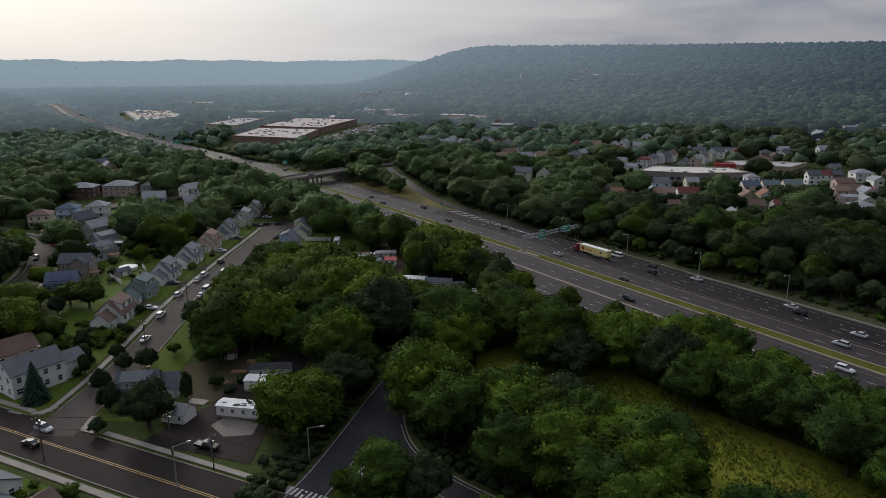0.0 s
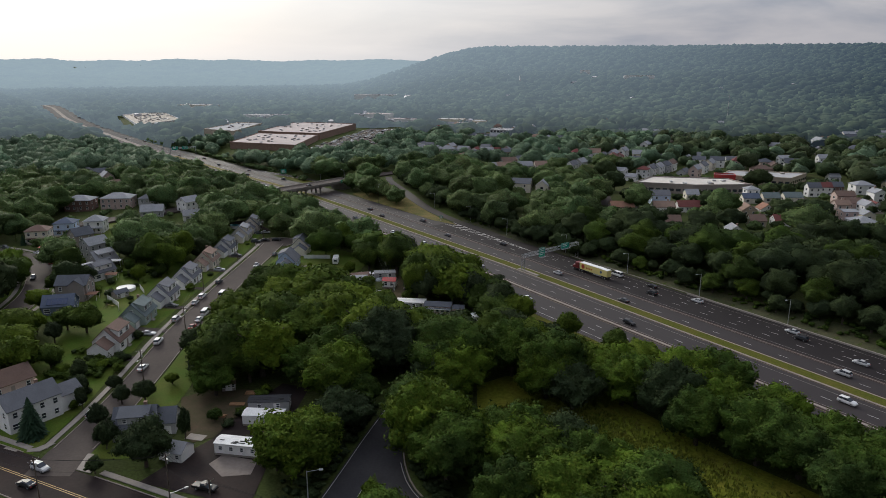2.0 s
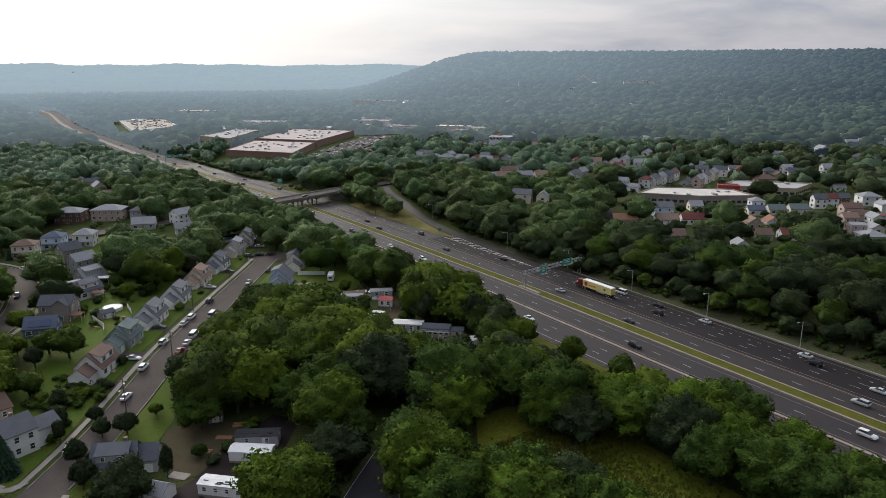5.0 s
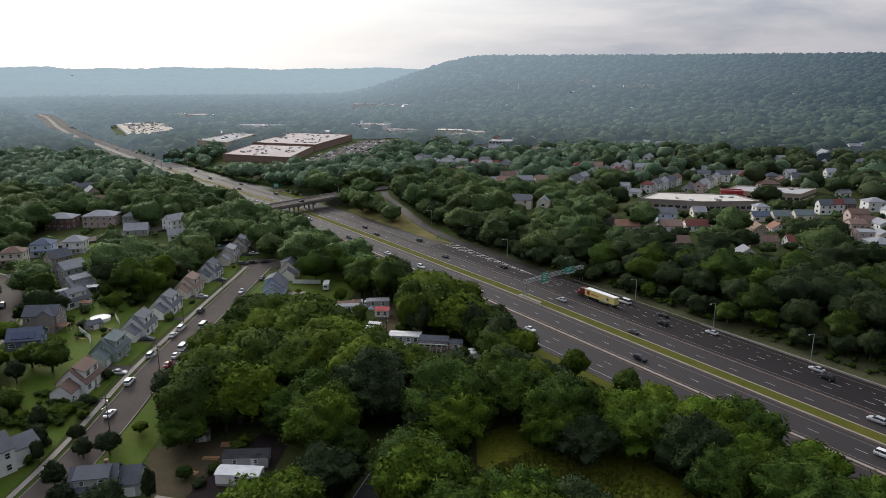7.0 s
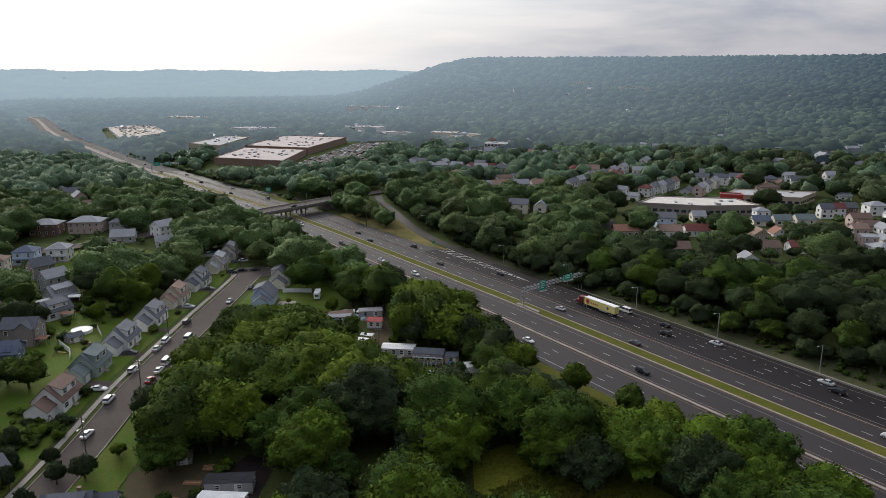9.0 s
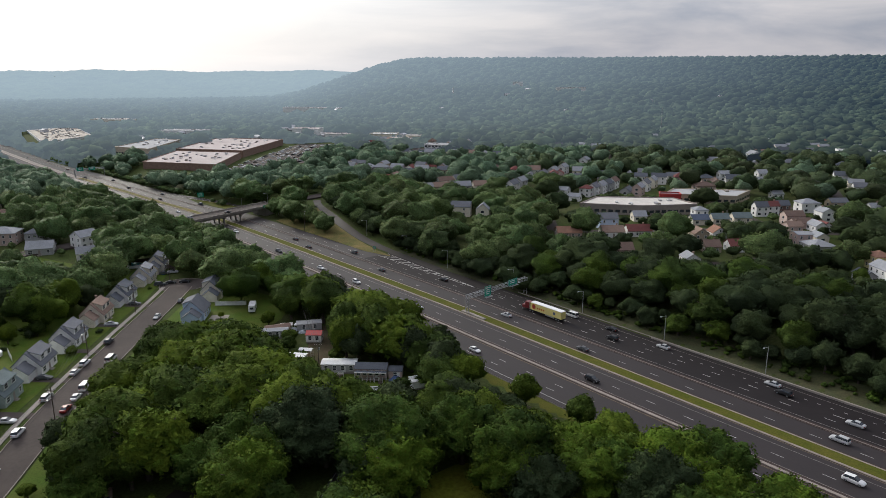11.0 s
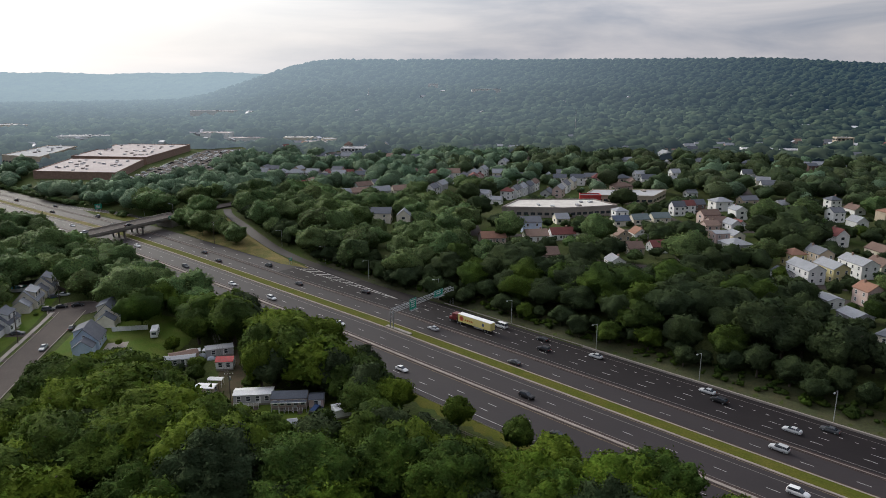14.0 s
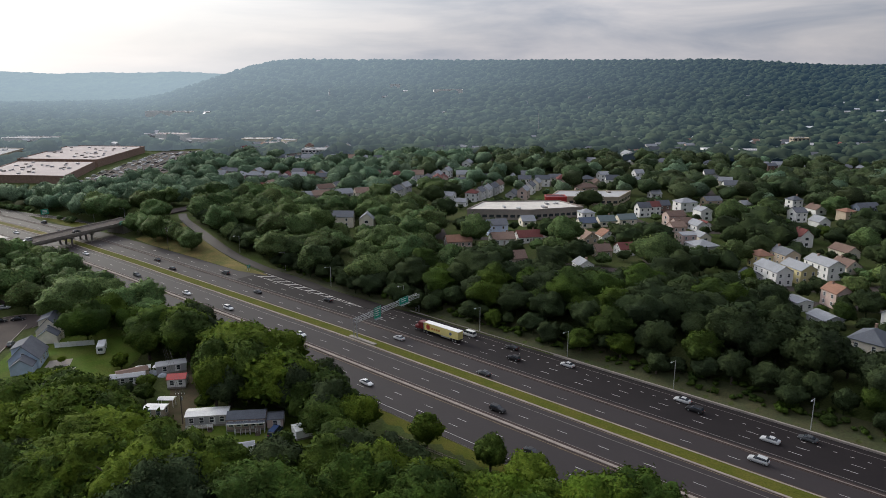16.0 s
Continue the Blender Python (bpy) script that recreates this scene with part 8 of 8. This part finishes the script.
road_sign(509, 25.5, 4.6, 3.4, 2.2)
road_sign(296, 26.5, 1.8, 1.5, 1.6)
sb = BRIDGE @ Vector((33, -6.9, 0))
t = thing("overpass_sign", pose(sb.x, sb.y, 0, 0, 0, 58), "small green sign fixed to the overpass parapet", "road sign", "roadside signs")
bm = bmesh.new()
box(bm, -1.6, 1.6, -0.06, 0.06, 5.5, 7.6)
p = part("sign_panel", bm, GREEN, t)
bm = bmesh.new()
for k in range(2):
    box(bm, -1.1, 0.9, -0.085, -0.062, 6.0 + k * 0.7, 6.35 + k * 0.7)
part("writing_bar", bm, WHITE, p)


# ---------------------------------------------------------------- trailers, sheds, yards
def trailer_home(x, y, deg, L, W, h, wall, roof, label, pitch=0.5, windows=4, skirt=True, worn=False):
    z = ground_z(x, y)
    t = thing("mobile_home", pose(x, y, z, 0, 0, deg), label, "mobile home", "mobile homes")
    bm = bmesh.new()
    box(bm, -L / 2, L / 2, -W / 2, W / 2, 0.55, h, bevel=0.04)
    body = part("wall", bm, wall, t)
    bm = bmesh.new()
    gable_roof(bm, -L / 2, L / 2, -W / 2, W / 2, h, pitch, 0.15, 0.1)
    rf = part("roof", bm, roof, t)
    bm = bmesh.new()
    gable_wall(bm, -L / 2, L / 2, -W / 2, W / 2, h, h + 0.01, pitch)
    part("gable", bm, wall, t)
    bm = bmesh.new()
    box(bm, -L / 2 + 0.05, L / 2 - 0.05, -W / 2 + 0.05, W / 2 - 0.05, -0.3, 0.55)
    part("skirting", bm, CONCRETE, t)
    for k in range(windows):
        add_window(t, (1.0, 1.35) if not worn else (0.8, 0.9), pose(-L / 2 + (k + 0.6) * L / (windows + 0.2), -W / 2, 0.55 + (h - 0.55) * 0.58))
    add_window(t, (1.0, 1.35), pose(L / 2, 0, 1.9, 0, 0, 90))
    bm = bmesh.new()
    box(bm, L * 0.12, L * 0.12 + 0.85, -W / 2 - 0.04, -W / 2 + 0.02, 0.6, 2.5)
    part("door", bm, WHITE, t)
    if worn:
        r = random.Random(int(x * 7))
        for _ in range(9):
            bm = bmesh.new()
            a, b = r.uniform(-L / 2 + 0.5, L / 2 - 1.5), r.uniform(-W / 2 + 0.2, -0.4)
            zz = h + pitch * (b + W / 2) / (W / 2) + 0.16
            box(bm, a, a + r.uniform(0.5, 1.6), b, b + r.uniform(0.2, 0.5), zz - 0.1, zz + 0.06)
            part("roof_patch", bm, TYRE, rf, "black tar patch")
    return t


trailer_home(-56.7, 98.0, -4, 11.0, 3.9, 3.0, SIDING["white"], WHITE, "white old trailer home with a patched pale roof", 0.35, 4, worn=True)
trailer_home(-56.0, 112.0, 2, 10.0, 4.0, 2.9, SIDING["white"], WHITE, "white trailer home with a pale metal roof", 0.4, 1)
trailer_home(-57.0, 118.8, 10, 10.5, 4.0, 2.9, SIDING["grey"], ROOF["black"], "trailer home with a black tarred roof", 0.4, 2, worn=True)
trailer_home(-31.0, 192.5, 0, 10.5, 4.6, 3.1, SIDING["grey"], WHITE, "grey trailer home with a white metal roof and awning", 0.4, 4)
trailer_home(-20.8, 189.0, -2, 9.5, 5.0, 3.3, SIDING["rose"], ROOF["slate"], "tan trailer home with a dark roof and white trim", 1.0, 5)
trailer_home(-13.6, 188.4, -2, 4.0, 4.4, 2.8, SIDING["rose"], ROOF["slate"], "small tan annex with a dark roof", 0.6, 1)
trailer_home(-43.4, 217.0, 0, 5.2, 4.2, 2.9, SIDING["white"], RED, "white cabin with a red metal roof", 0.9, 2)
trailer_home(-45.2, 198.5, -10, 5.5, 3.2, 2.6, SIDING["tan"], WHITE, "small tan camper trailer with a pale roof", 0.25, 2)
trailer_home(-57.5, 223.5, 25, 8.5, 4.0, 2.8, SIDING["tan"], ROOF["brown"], "brown-roofed trailer half hidden by trees", 0.5, 2)
trailer_home(-47.5, 228.0, 15, 8.5, 4.0, 2.8, SIDING["grey"], GRAVELROOF, "grey trailer with a flat pale roof", 0.3, 2)
trailer_home(-19.5, 175.5, 10, 3.6, 2.8, 2.2, SIDING["white"], ROOF["light"], "small white garden shed with a pale roof", 0.5, 0)
trailer_home(-6.5, 182.0, 20, 5.0, 4.0, 2.6, SIDING["white"], WHITE, "white shed with a pale roof among trees", 0.6, 0)


def small_shed(x, y, deg, L, W, eave, rise, wall, roof, label):
    z = ground_z(x, y)
    t = thing("shed", pose(x, y, z, 0, 0, deg), label, "shed", "sheds")
    bm = bmesh.new()
    gable_wall(bm, -L / 2, L / 2, -W / 2, W / 2, -0.3, eave, rise)
    part("wall", bm, wall, t)
    bm = bmesh.new()
    gable_roof(bm, -L / 2, L / 2, -W / 2, W / 2, eave, rise, 0.25, 0.12)
    part("roof", bm, roof, t)
    bm = bmesh.new()
    box(bm, -0.9, 0.9, -W / 2 - 0.05, -W / 2 + 0.02, 0, 2.0)
    part("door", bm, WHITE, t)
    for xx in (-L * 0.32, L * 0.32):
        add_window(t, (0.8, 0.9), pose(xx, -W / 2, 1.4))


small_shed(-70.8, 95.0, -10, 6.0, 4.8, 2.3, 1.7, SIDING["white"], ROOF["light"], "white shed with a pale blue-grey metal roof")
small_shed(-142, 193.5, 60, 5.0, 3.5, 2.0, 1.0, SIDING["taupe"], ROOF["slate"], "dark garden shed beside a white fence")
small_shed(-176, 226, 65, 5.0, 4.0, 2.2, 0.8, SIDING["white"], WHITE, "white garden canopy with a flat pale roof")
small_shed(-72, 128, 20, 3.5, 3.0, 2.0, 0.8, SIDING["taupe"], ROOF["brown"], "small brown garden shed under a tree")


def camper():
    t = thing("camper_van", pose(-73.2, 248.0, ground_z(-73.2, 248.0), 0, 0, 100), "white camper van parked on the grass", "camper")
    bm = bmesh.new()
    box(bm, -3.8, 2.6, -1.2, 1.2, 0.6, 3.2, bevel=0.18)
    part("body", bm, WHITE, t)
    bm = bmesh.new()
    box(bm, 2.5, 4.0, -1.05, 1.05, 0.5, 1.9, bevel=0.2)
    part("cab", bm, WHITE, t)
    bm = bmesh.new()
    for side in (-1, 1):
        for xx in (-2.6, -0.2):
            box(bm, xx, xx + 1.4, side * 1.21 - 0.02, side * 1.21 + 0.02, 1.7, 2.5)
    box(bm, -3.83, -3.77, -0.7, 0.7, 1.7, 2.5)
    part("side_glass", bm, GLASS, t)
    for xx in (-2.2, 2.8):
        for sy in (-1, 1):
            w = new("wheel", WHEEL[0])
            w.parent, w.matrix_basis = t, pose(xx, sy * 1.0, 0.33)
            rim = new("rim", WHEEL[1])
            rim.parent = w


camper()


def fence(line, h, material, label, picket=1.8):
    t = thing("fence", Matrix.Identity(4), label, "fence", "garden fences")
    for a, b in zip(line[:-1], line[1:]):
        d = Vector((b[0] - a[0], b[1] - a[1], 0))
        n = max(int(d.length / picket), 1)
        turn = math.degrees(math.atan2(d.y, d.x))
        for k in range(n):
            u = k / n
            x, y = a[0] + d.x * u, a[1] + d.y * u
            z = ground_z(x, y)
            bm = bmesh.new()
            box(bm, 0.08, d.length / n - 0.04, -0.03, 0.03, 0.08, h)
            part("panel", bm, material, t, m=pose(x, y, z, 0, 0, turn))
            bm = bmesh.new()
            box(bm, -0.07, 0.07, -0.07, 0.07, -0.2, h + 0.12)
            part("post", bm, material, t, m=pose(x, y, z, 0, 0, turn))


fence([(-89.5, 253.5), (-77.5, 254.5)], 1.8, WHITE, "white vinyl garden fence beside the blue house")
fence([(-145, 190), (-136.5, 183), (-133.5, 178)], 1.8, WHITE, "white vinyl garden fence behind the green house")
fence([(-140, 204), (-135, 198)], 1.8, WHITE, "white vinyl fence beside the round pool")


def pool(x, y, r, cover, label):
    t = thing("garden_pool", pose(x, y, ground_z(x, y)), label, "pool", "garden pools")
    bm = bmesh.new()
    tube(bm, (0, 0, -0.2), (0, 0, 1.15), r, sides=28)
    part("wall", bm, WHITE, t)
    bm = bmesh.new()
    tube(bm, (0, 0, 1.14), (0, 0, 1.2), r - 0.18, sides=28)
    part("cover" if cover is WHITE else "water", bm, cover, t)
    bm = bmesh.new()
    for k in range(28):
        a, b = k * 2 * math.pi / 28, (k + 1) * 2 * math.pi / 28
        tube(bm, (r * math.cos(a), r * math.sin(a), 1.18), (r * math.cos(b), r * math.sin(b), 1.18), 0.1, sides=5)
    part("rim", bm, WHITE, t)


pool(-144.3, 201.5, 3.4, WHITE, "round garden pool with a white winter cover")
pool(-153, 255, 3.0, POOL, "round blue garden pool behind a house")
pool(-146, 309, 3.4, POOL, "round blue garden pool near the turning circle")


def slab(name, pts, lift, material, label, category):
    patch(name, pts, lift, material, label, category, step=4, thick=0.05)


for (x, y) in ((-114, 184.8), (-116, 207), (-117.5, 231), (-118, 253.5), (-112, 163), (-111.5, 142.5)):
    patch("driveway", [(x - 7, y - 1.7), (x + 5.5, y - 2.2), (x + 5.2, y + 0.9), (x - 7, y + 1.4)], 0.075, ASPHALT_OLD, "short asphalt driveway beside a house", "driveway", step=3)
patch("patio", [(-86.5, 236), (-79.5, 237), (-80.5, 243), (-87, 242)], 0.09, CONCRETE, "pale concrete patio beside the blue house", "patio", step=3)
patch("garden_path", [(-145, 203), (-152, 199), (-152.4, 199.7), (-145.3, 203.8)], 0.08, CONCRETE, "narrow pale garden path", "path", step=2)
patch("front_walk", [(-113, 93.5), (-109, 92.5), (-109, 93.3), (-112.7, 94.4)], 0.09, CONCRETE, "short pale path to the corner house", "path", step=2)


def slide():
    t = thing("playground_slide", pose(-139.5, 181, ground_z(-139.5, 181), 0, 0, 60), "small yellow slide with a wooden swing frame on the lawn", "slide")
    bm = bmesh.new()
    v = [bm.verts.new(p) for p in ((0, -0.3, 1.5), (0, 0.3, 1.5), (2.6, 0.3, 0.2), (2.6, -0.3, 0.2), (0, -0.3, 1.4), (0, 0.3, 1.4), (2.6, 0.3, 0.1), (2.6, -0.3, 0.1))]
    for q in ((0, 1, 2, 3), (7, 6, 5, 4), (0, 3, 7, 4), (1, 5, 6, 2), (0, 4, 5, 1), (3, 2, 6, 7)):
        bm.faces.new([v[i] for i in q])
    part("chute", bm, YELLOW, t)
    bm = bmesh.new()
    for y in (-0.35, 0.35):
        tube(bm, (-0.1, y, 0), (0.0, y, 2.2), 0.06, sides=6)
        tube(bm, (-1.4, y * 2, 0), (0.0, y, 2.2), 0.06, sides=6)
    part("frame", bm, WOODPOLE, t)


slide()


def planks(x, y, deg, n):
    t = thing("timber_stack", pose(x, y, ground_z(x, y), 0, 0, deg), "low stack of pale timber boards on the dirt", "timber", "timber stacks")
    for k in range(n):
        bm = bmesh.new()
        box(bm, -2.0, 2.0, k * 0.35 - n * 0.17, k * 0.35 - n * 0.17 + 0.28, 0.05, 0.3 + 0.1 * (k % 2))
        part("board", bm, TIMBER, t)


TIMBER = surface("sawn_timber", (0.34, 0.20, 0.10), (0.26, 0.15, 0.08), scale=1.0, rough=0.9)
planks(-69, 114, -8, 5)
planks(-66.5, 120, 5, 4)
planks(-64.5, 126, 10, 6)


def solar(x, y):
    t = thing("solar_panels", pose(x, y, ground_z(x, y), 0, 0, 20), "dark solar panels fixed on the house roof", "solar panel")
    for k in range(4):
        bm = bmesh.new()
        box(bm, -3.4 + k * 1.7, -1.8 + k * 1.7, -3.4, -0.8, -0.03, 0.05)
        m = pose(0, 0, 0)
        p = part("panel", bm, SOLAR, t, m=Matrix.Translation((0, -4.0, 3.35)) @ Matrix.Rotation(math.atan2(3.0, 4.0), 4, "X") @ Matrix.Translation((0, 3.9, 0.32)))


SOLAR = surface("solar_glass", (0.03, 0.05, 0.12), (0.02, 0.035, 0.09), scale=1.5, rough=0.12)
solar(-154, 176)


def radio_mast():
    x, y = 300, 1010
    t = thing("radio_mast", pose(x, y, ground_z(x, y)), "thin grey radio mast above the distant trees", "mast")
    bm = bmesh.new()
    tube(bm, (0, 0, 0), (0, 0, 42), 0.7, 0.35, 6)
    part("pole", bm, STEEL, t)


radio_mast()


# ---------------------------------------------------------------- yards and gardens
def canopy(x, y, deg, L, W, h, roof, label, category="canopy"):
    """Four posts under a light roof."""
    t = thing("garden_canopy", pose(x, y, ground_z(x, y), 0, 0, deg), label, category, "garden canopies")
    for a in (-1, 1):
        for b in (-1, 1):
            bm = bmesh.new()
            tube(bm, (a * (L / 2 - 0.15), b * (W / 2 - 0.15), -0.1), (a * (L / 2 - 0.15), b * (W / 2 - 0.15), h), 0.06, sides=6)
            part("post", bm, WHITE, t)
    bm = bmesh.new()
    gable_roof(bm, -L / 2, L / 2, -W / 2, W / 2, h, 0.35, 0.12, 0.08)
    part("roof", bm, roof, t)


canopy(-167.0, 233.0, 15, 4.6, 3.8, 2.6, WHITE, "white patio canopy on posts behind a house")
canopy(-157.5, 214.0, 15, 4.2, 3.4, 2.5, ROOF["rust"], "brown garden pergola roof behind a house", "pergola")
canopy(-150.5, 189.5, 12, 4.0, 3.4, 2.5, ROOF["rust"], "rust-coloured porch canopy behind the taupe house")
canopy(-213.0, 251.5, -25, 5.5, 4.0, 2.3, RED, "red party tent beside the bend of the street", "tent")
canopy(-43.6, 203.9, -10, 4.2, 2.2, 2.3, WHITE, "white awning beside a camper trailer", "awning")


GREYWOOD = surface("weathered_fence_wood", (0.22, 0.19, 0.15), (0.15, 0.125, 0.10), scale=0.8, rough=0.9)


def porch_deck(x, y, deg, L, W, h, label, rails=True):
    """A raised deck with boards, posts and a white railing."""
    t = thing("porch_deck", pose(x, y, ground_z(x, y), 0, 0, deg), label, "deck", "porch decks")
    n = int(W / 0.3)
    for k in range(n):
        bm = bmesh.new()
        box(bm, -L / 2, L / 2, -W / 2 + k * W / n, -W / 2 + (k + 1) * W / n - 0.03, h - 0.06, h)
        part("board", bm, GREYWOOD, t)
    m = int(L / 1.1)
    for k in range(m + 1):
        bm = bmesh.new()
        xx = -L / 2 + k * L / m
        box(bm, xx - 0.06, xx + 0.06, -W / 2 - 0.06, -W / 2 + 0.06, -0.1, h + 1.0)
        part("post", bm, WHITE, t)
    if rails:
        for z in (0.35, 0.65, 0.95):
            bm = bmesh.new()
            box(bm, -L / 2, L / 2, -W / 2 - 0.03, -W / 2 + 0.03, h + z - 0.05, h + z + 0.05)
            part("rail", bm, WHITE, t)
    bm = bmesh.new()
    for k in range(3):
        box(bm, L / 2 - 1.2, L / 2 - 0.1, -W / 2 - 0.3 * (k + 1), -W / 2 - 0.3 * k, -0.1, h * (1 - (k + 1) / 4))
    part("step", bm, WOODPOLE, t)


porch_deck(-32.5, 189.0, 0, 6.5, 1.9, 0.8, "raised porch deck with a white railing before the white-roofed trailer")
porch_deck(-20.2, 185.4, -2, 6.0, 1.8, 0.7, "raised timber deck before the tan trailer", False)
porch_deck(-57.0, 115.2, 6, 4.0, 1.4, 0.5, "low timber deck between two trailers", False)


def home_trim():
    """White trim board and a row of small clerestory windows on the tan trailer."""
    t = thing("porch_roof", pose(-20.8, 186.3, ground_z(-20.8, 189), 0, 0, -2), "low dark porch roof with white posts before the tan trailer", "porch roof")
    bm = bmesh.new()
    box(bm, -4.7, 4.7, -1.2, 0.3, 2.65, 2.78)
    part("roof", bm, ROOF["slate"], t)
    bm = bmesh.new()
    box(bm, -4.75, 4.75, -1.3, -1.2, 2.6, 2.82)
    part("fascia", bm, WHITE, t)
    for k in range(6):
        bm = bmesh.new()
        tube(bm, (-4.6 + k * 1.84, -1.15, -0.1), (-4.6 + k * 1.84, -1.15, 2.65), 0.07, sides=6)
        part("post", bm, WHITE, t)


home_trim()


def heap(name, x, y, r, h, material, label, seed, category):
    """A draped, crumpled cover over a heap of goods."""
    q = np.random.RandomState(seed)
    v, f = ICO2
    p = v.copy()
    p = p * (1 + 0.25 * (q.rand(len(p), 1) - 0.5))
    p = p * (r, r * 0.75, h)
    p[:, 2] = np.maximum(p[:, 2], -0.05)
    tagged(new(name, quads(name, p.tolist(), f.tolist(), material)), label, category, "tarpaulins in the yards").matrix_world = pose(x, y, ground_z(x, y), 0, 0, seed * 40)


PALETARP = surface("pale_tarp", (0.50, 0.53, 0.56), (0.34, 0.38, 0.44), scale=0.8, rough=0.6, spread=0.2)
for k, (x, y, r, h, m, text) in enumerate((
        (-46.2, 192.6, 2.3, 1.5, PALETARP, "pale tarpaulin over a heap of goods beside the lane"), (-48.4, 194.6, 1.5, 1.3, TARP, "blue tarpaulin over a heap of goods"), (-43.6, 190.2, 1.3, 0.9, PALETARP, "grey tarpaulin over a low heap"),
        (-52.5, 226.8, 1.8, 1.2, PALETARP, "pale crumpled tarpaulin on a yard heap"), (-49.4, 224.5, 1.3, 1.0, PALETARP, "pale sheet over stacked goods"), (-55.5, 220.6, 1.2, 0.9, PALETARP, "pale sheet over yard goods"), (-53.0, 120.8, 1.0, 0.8, TARP, "small blue tarpaulin beside a trailer"),
        (-47.0, 111.5, 0.8, 0.6, PALETARP, "small pale covered heap on the dirt"), (-160.5, 224.5, 1.3, 0.9, PALETARP, "pale cover over garden furniture"), (-156.0, 228.5, 1.0, 0.7, PALETARP, "white cover over garden furniture"), (-127.5, 297.5, 1.6, 1.1, TARP, "blue tarpaulin behind a house"))):
    heap("tarpaulin_cover", x, y, r, h, m, text, k + 1, "tarpaulin")


def rail_fence(line, label, rails=(0.45, 0.95), step=2.6):
    """A timber post-and-rail fence."""
    t = thing("rail_fence", Matrix.Identity(4), label, "fence", "rail fences")
    for a, b in zip(line[:-1], line[1:]):
        d = Vector((b[0] - a[0], b[1] - a[1], 0))
        n = max(int(d.length / step), 1)
        turn = math.degrees(math.atan2(d.y, d.x))
        for k in range(n):
            x, y = a[0] + d.x * k / n, a[1] + d.y * k / n
            z = ground_z(x, y)
            bm = bmesh.new()
            box(bm, -0.08, 0.08, -0.08, 0.08, -0.2, 1.15)
            part("post", bm, GREYWOOD, t, m=pose(x, y, z, 0, 0, turn))
            for h in rails:
                bm = bmesh.new()
                box(bm, 0, d.length / n, -0.05, 0.05, h - 0.09, h + 0.09)
                part("rail", bm, GREYWOOD, t, m=pose(x, y, z, 0, 0, turn))


DARKWOOD = surface("dark_board_fence", (0.075, 0.055, 0.045), (0.05, 0.038, 0.032), scale=0.8, rough=0.9)
patch("patio", [(-84.5, 230.5), (-78.0, 229.5), (-77.2, 235.5), (-83.5, 236.8)], 0.07, PALECRETE, "pale concrete patio beside the blue house", "patio", step=3)
trailer_home(-58.0, 220.5, 8, 9.5, 3.6, 2.7, SIDING["grey"], ROOF["light"], "weathered grey trailer home half hidden by trees", 0.4, 4)
canopy(-55.4, 227.6, 12, 4.0, 2.6, 2.1, WHITE, "white sheet roof over stored things", "canopy")
canopy(-50.6, 227.4, -20, 3.4, 2.4, 2.0, WHITE, "small white sheet roof in the trailer yard", "canopy")
rail_fence([(14.0, 184.0), (23.0, 174.6), (31.5, 166.0)], "weathered timber rail fence along the edge of the woods")
fence([(-4.0, 190.8), (6.0, 184.2)], 2.2, DARKWOOD, "dark board fence between trailer yard and verge", 2.2)
fence([(-122, 300), (-140, 318), (-152, 312)], 1.8, DARKWOOD, "dark board fence behind the gardens", 2.4)
fence([(-60.5, 272), (-40, 244)], 2.0, DARKWOOD, "dark board fence behind the trailer park", 2.4)


def concrete_pad(x, y, deg, L, W, label):
    patch("concrete_pad", [tuple((pose(x, y, 0, 0, 0, deg) @ Vector((a * L / 2, b * W / 2, 0)))[:2]) for a, b in ((-1, -1), (1, -1), (1, 1), (-1, 1))], 0.09, CONCRETE, label, "slab", step=3, thick=0.08)


concrete_pad(-70.2, 103.5, -8, 4.6, 2.6, "broken reddish concrete slab in the yard grass")


def front_steps(x, y, deg, label="pale concrete front steps with a landing"):
    t = thing("front_steps", pose(x, y, ground_z(x, y), 0, 0, deg), label, "steps", "front steps")
    for k in range(4):
        bm = bmesh.new()
        box(bm, -0.75, 0.75, 0.32 * k, 0.32 * k + (1.4 if k == 3 else 0.32), -0.1, 0.18 * (k + 1))
        part("step", bm, CONCRETE, t)
    for a in (-0.72, 0.72):
        bm = bmesh.new()
        tube(bm, (a, 0.1, 0.1), (a, 0.1, 1.0), 0.025, sides=5)
        tube(bm, (a, 0.1, 1.0), (a, 1.2, 1.6), 0.025, sides=5)
        tube(bm, (a, 1.2, 0.7), (a, 1.2, 1.6), 0.025, sides=5)
        part("handrail", bm, STEEL, t)
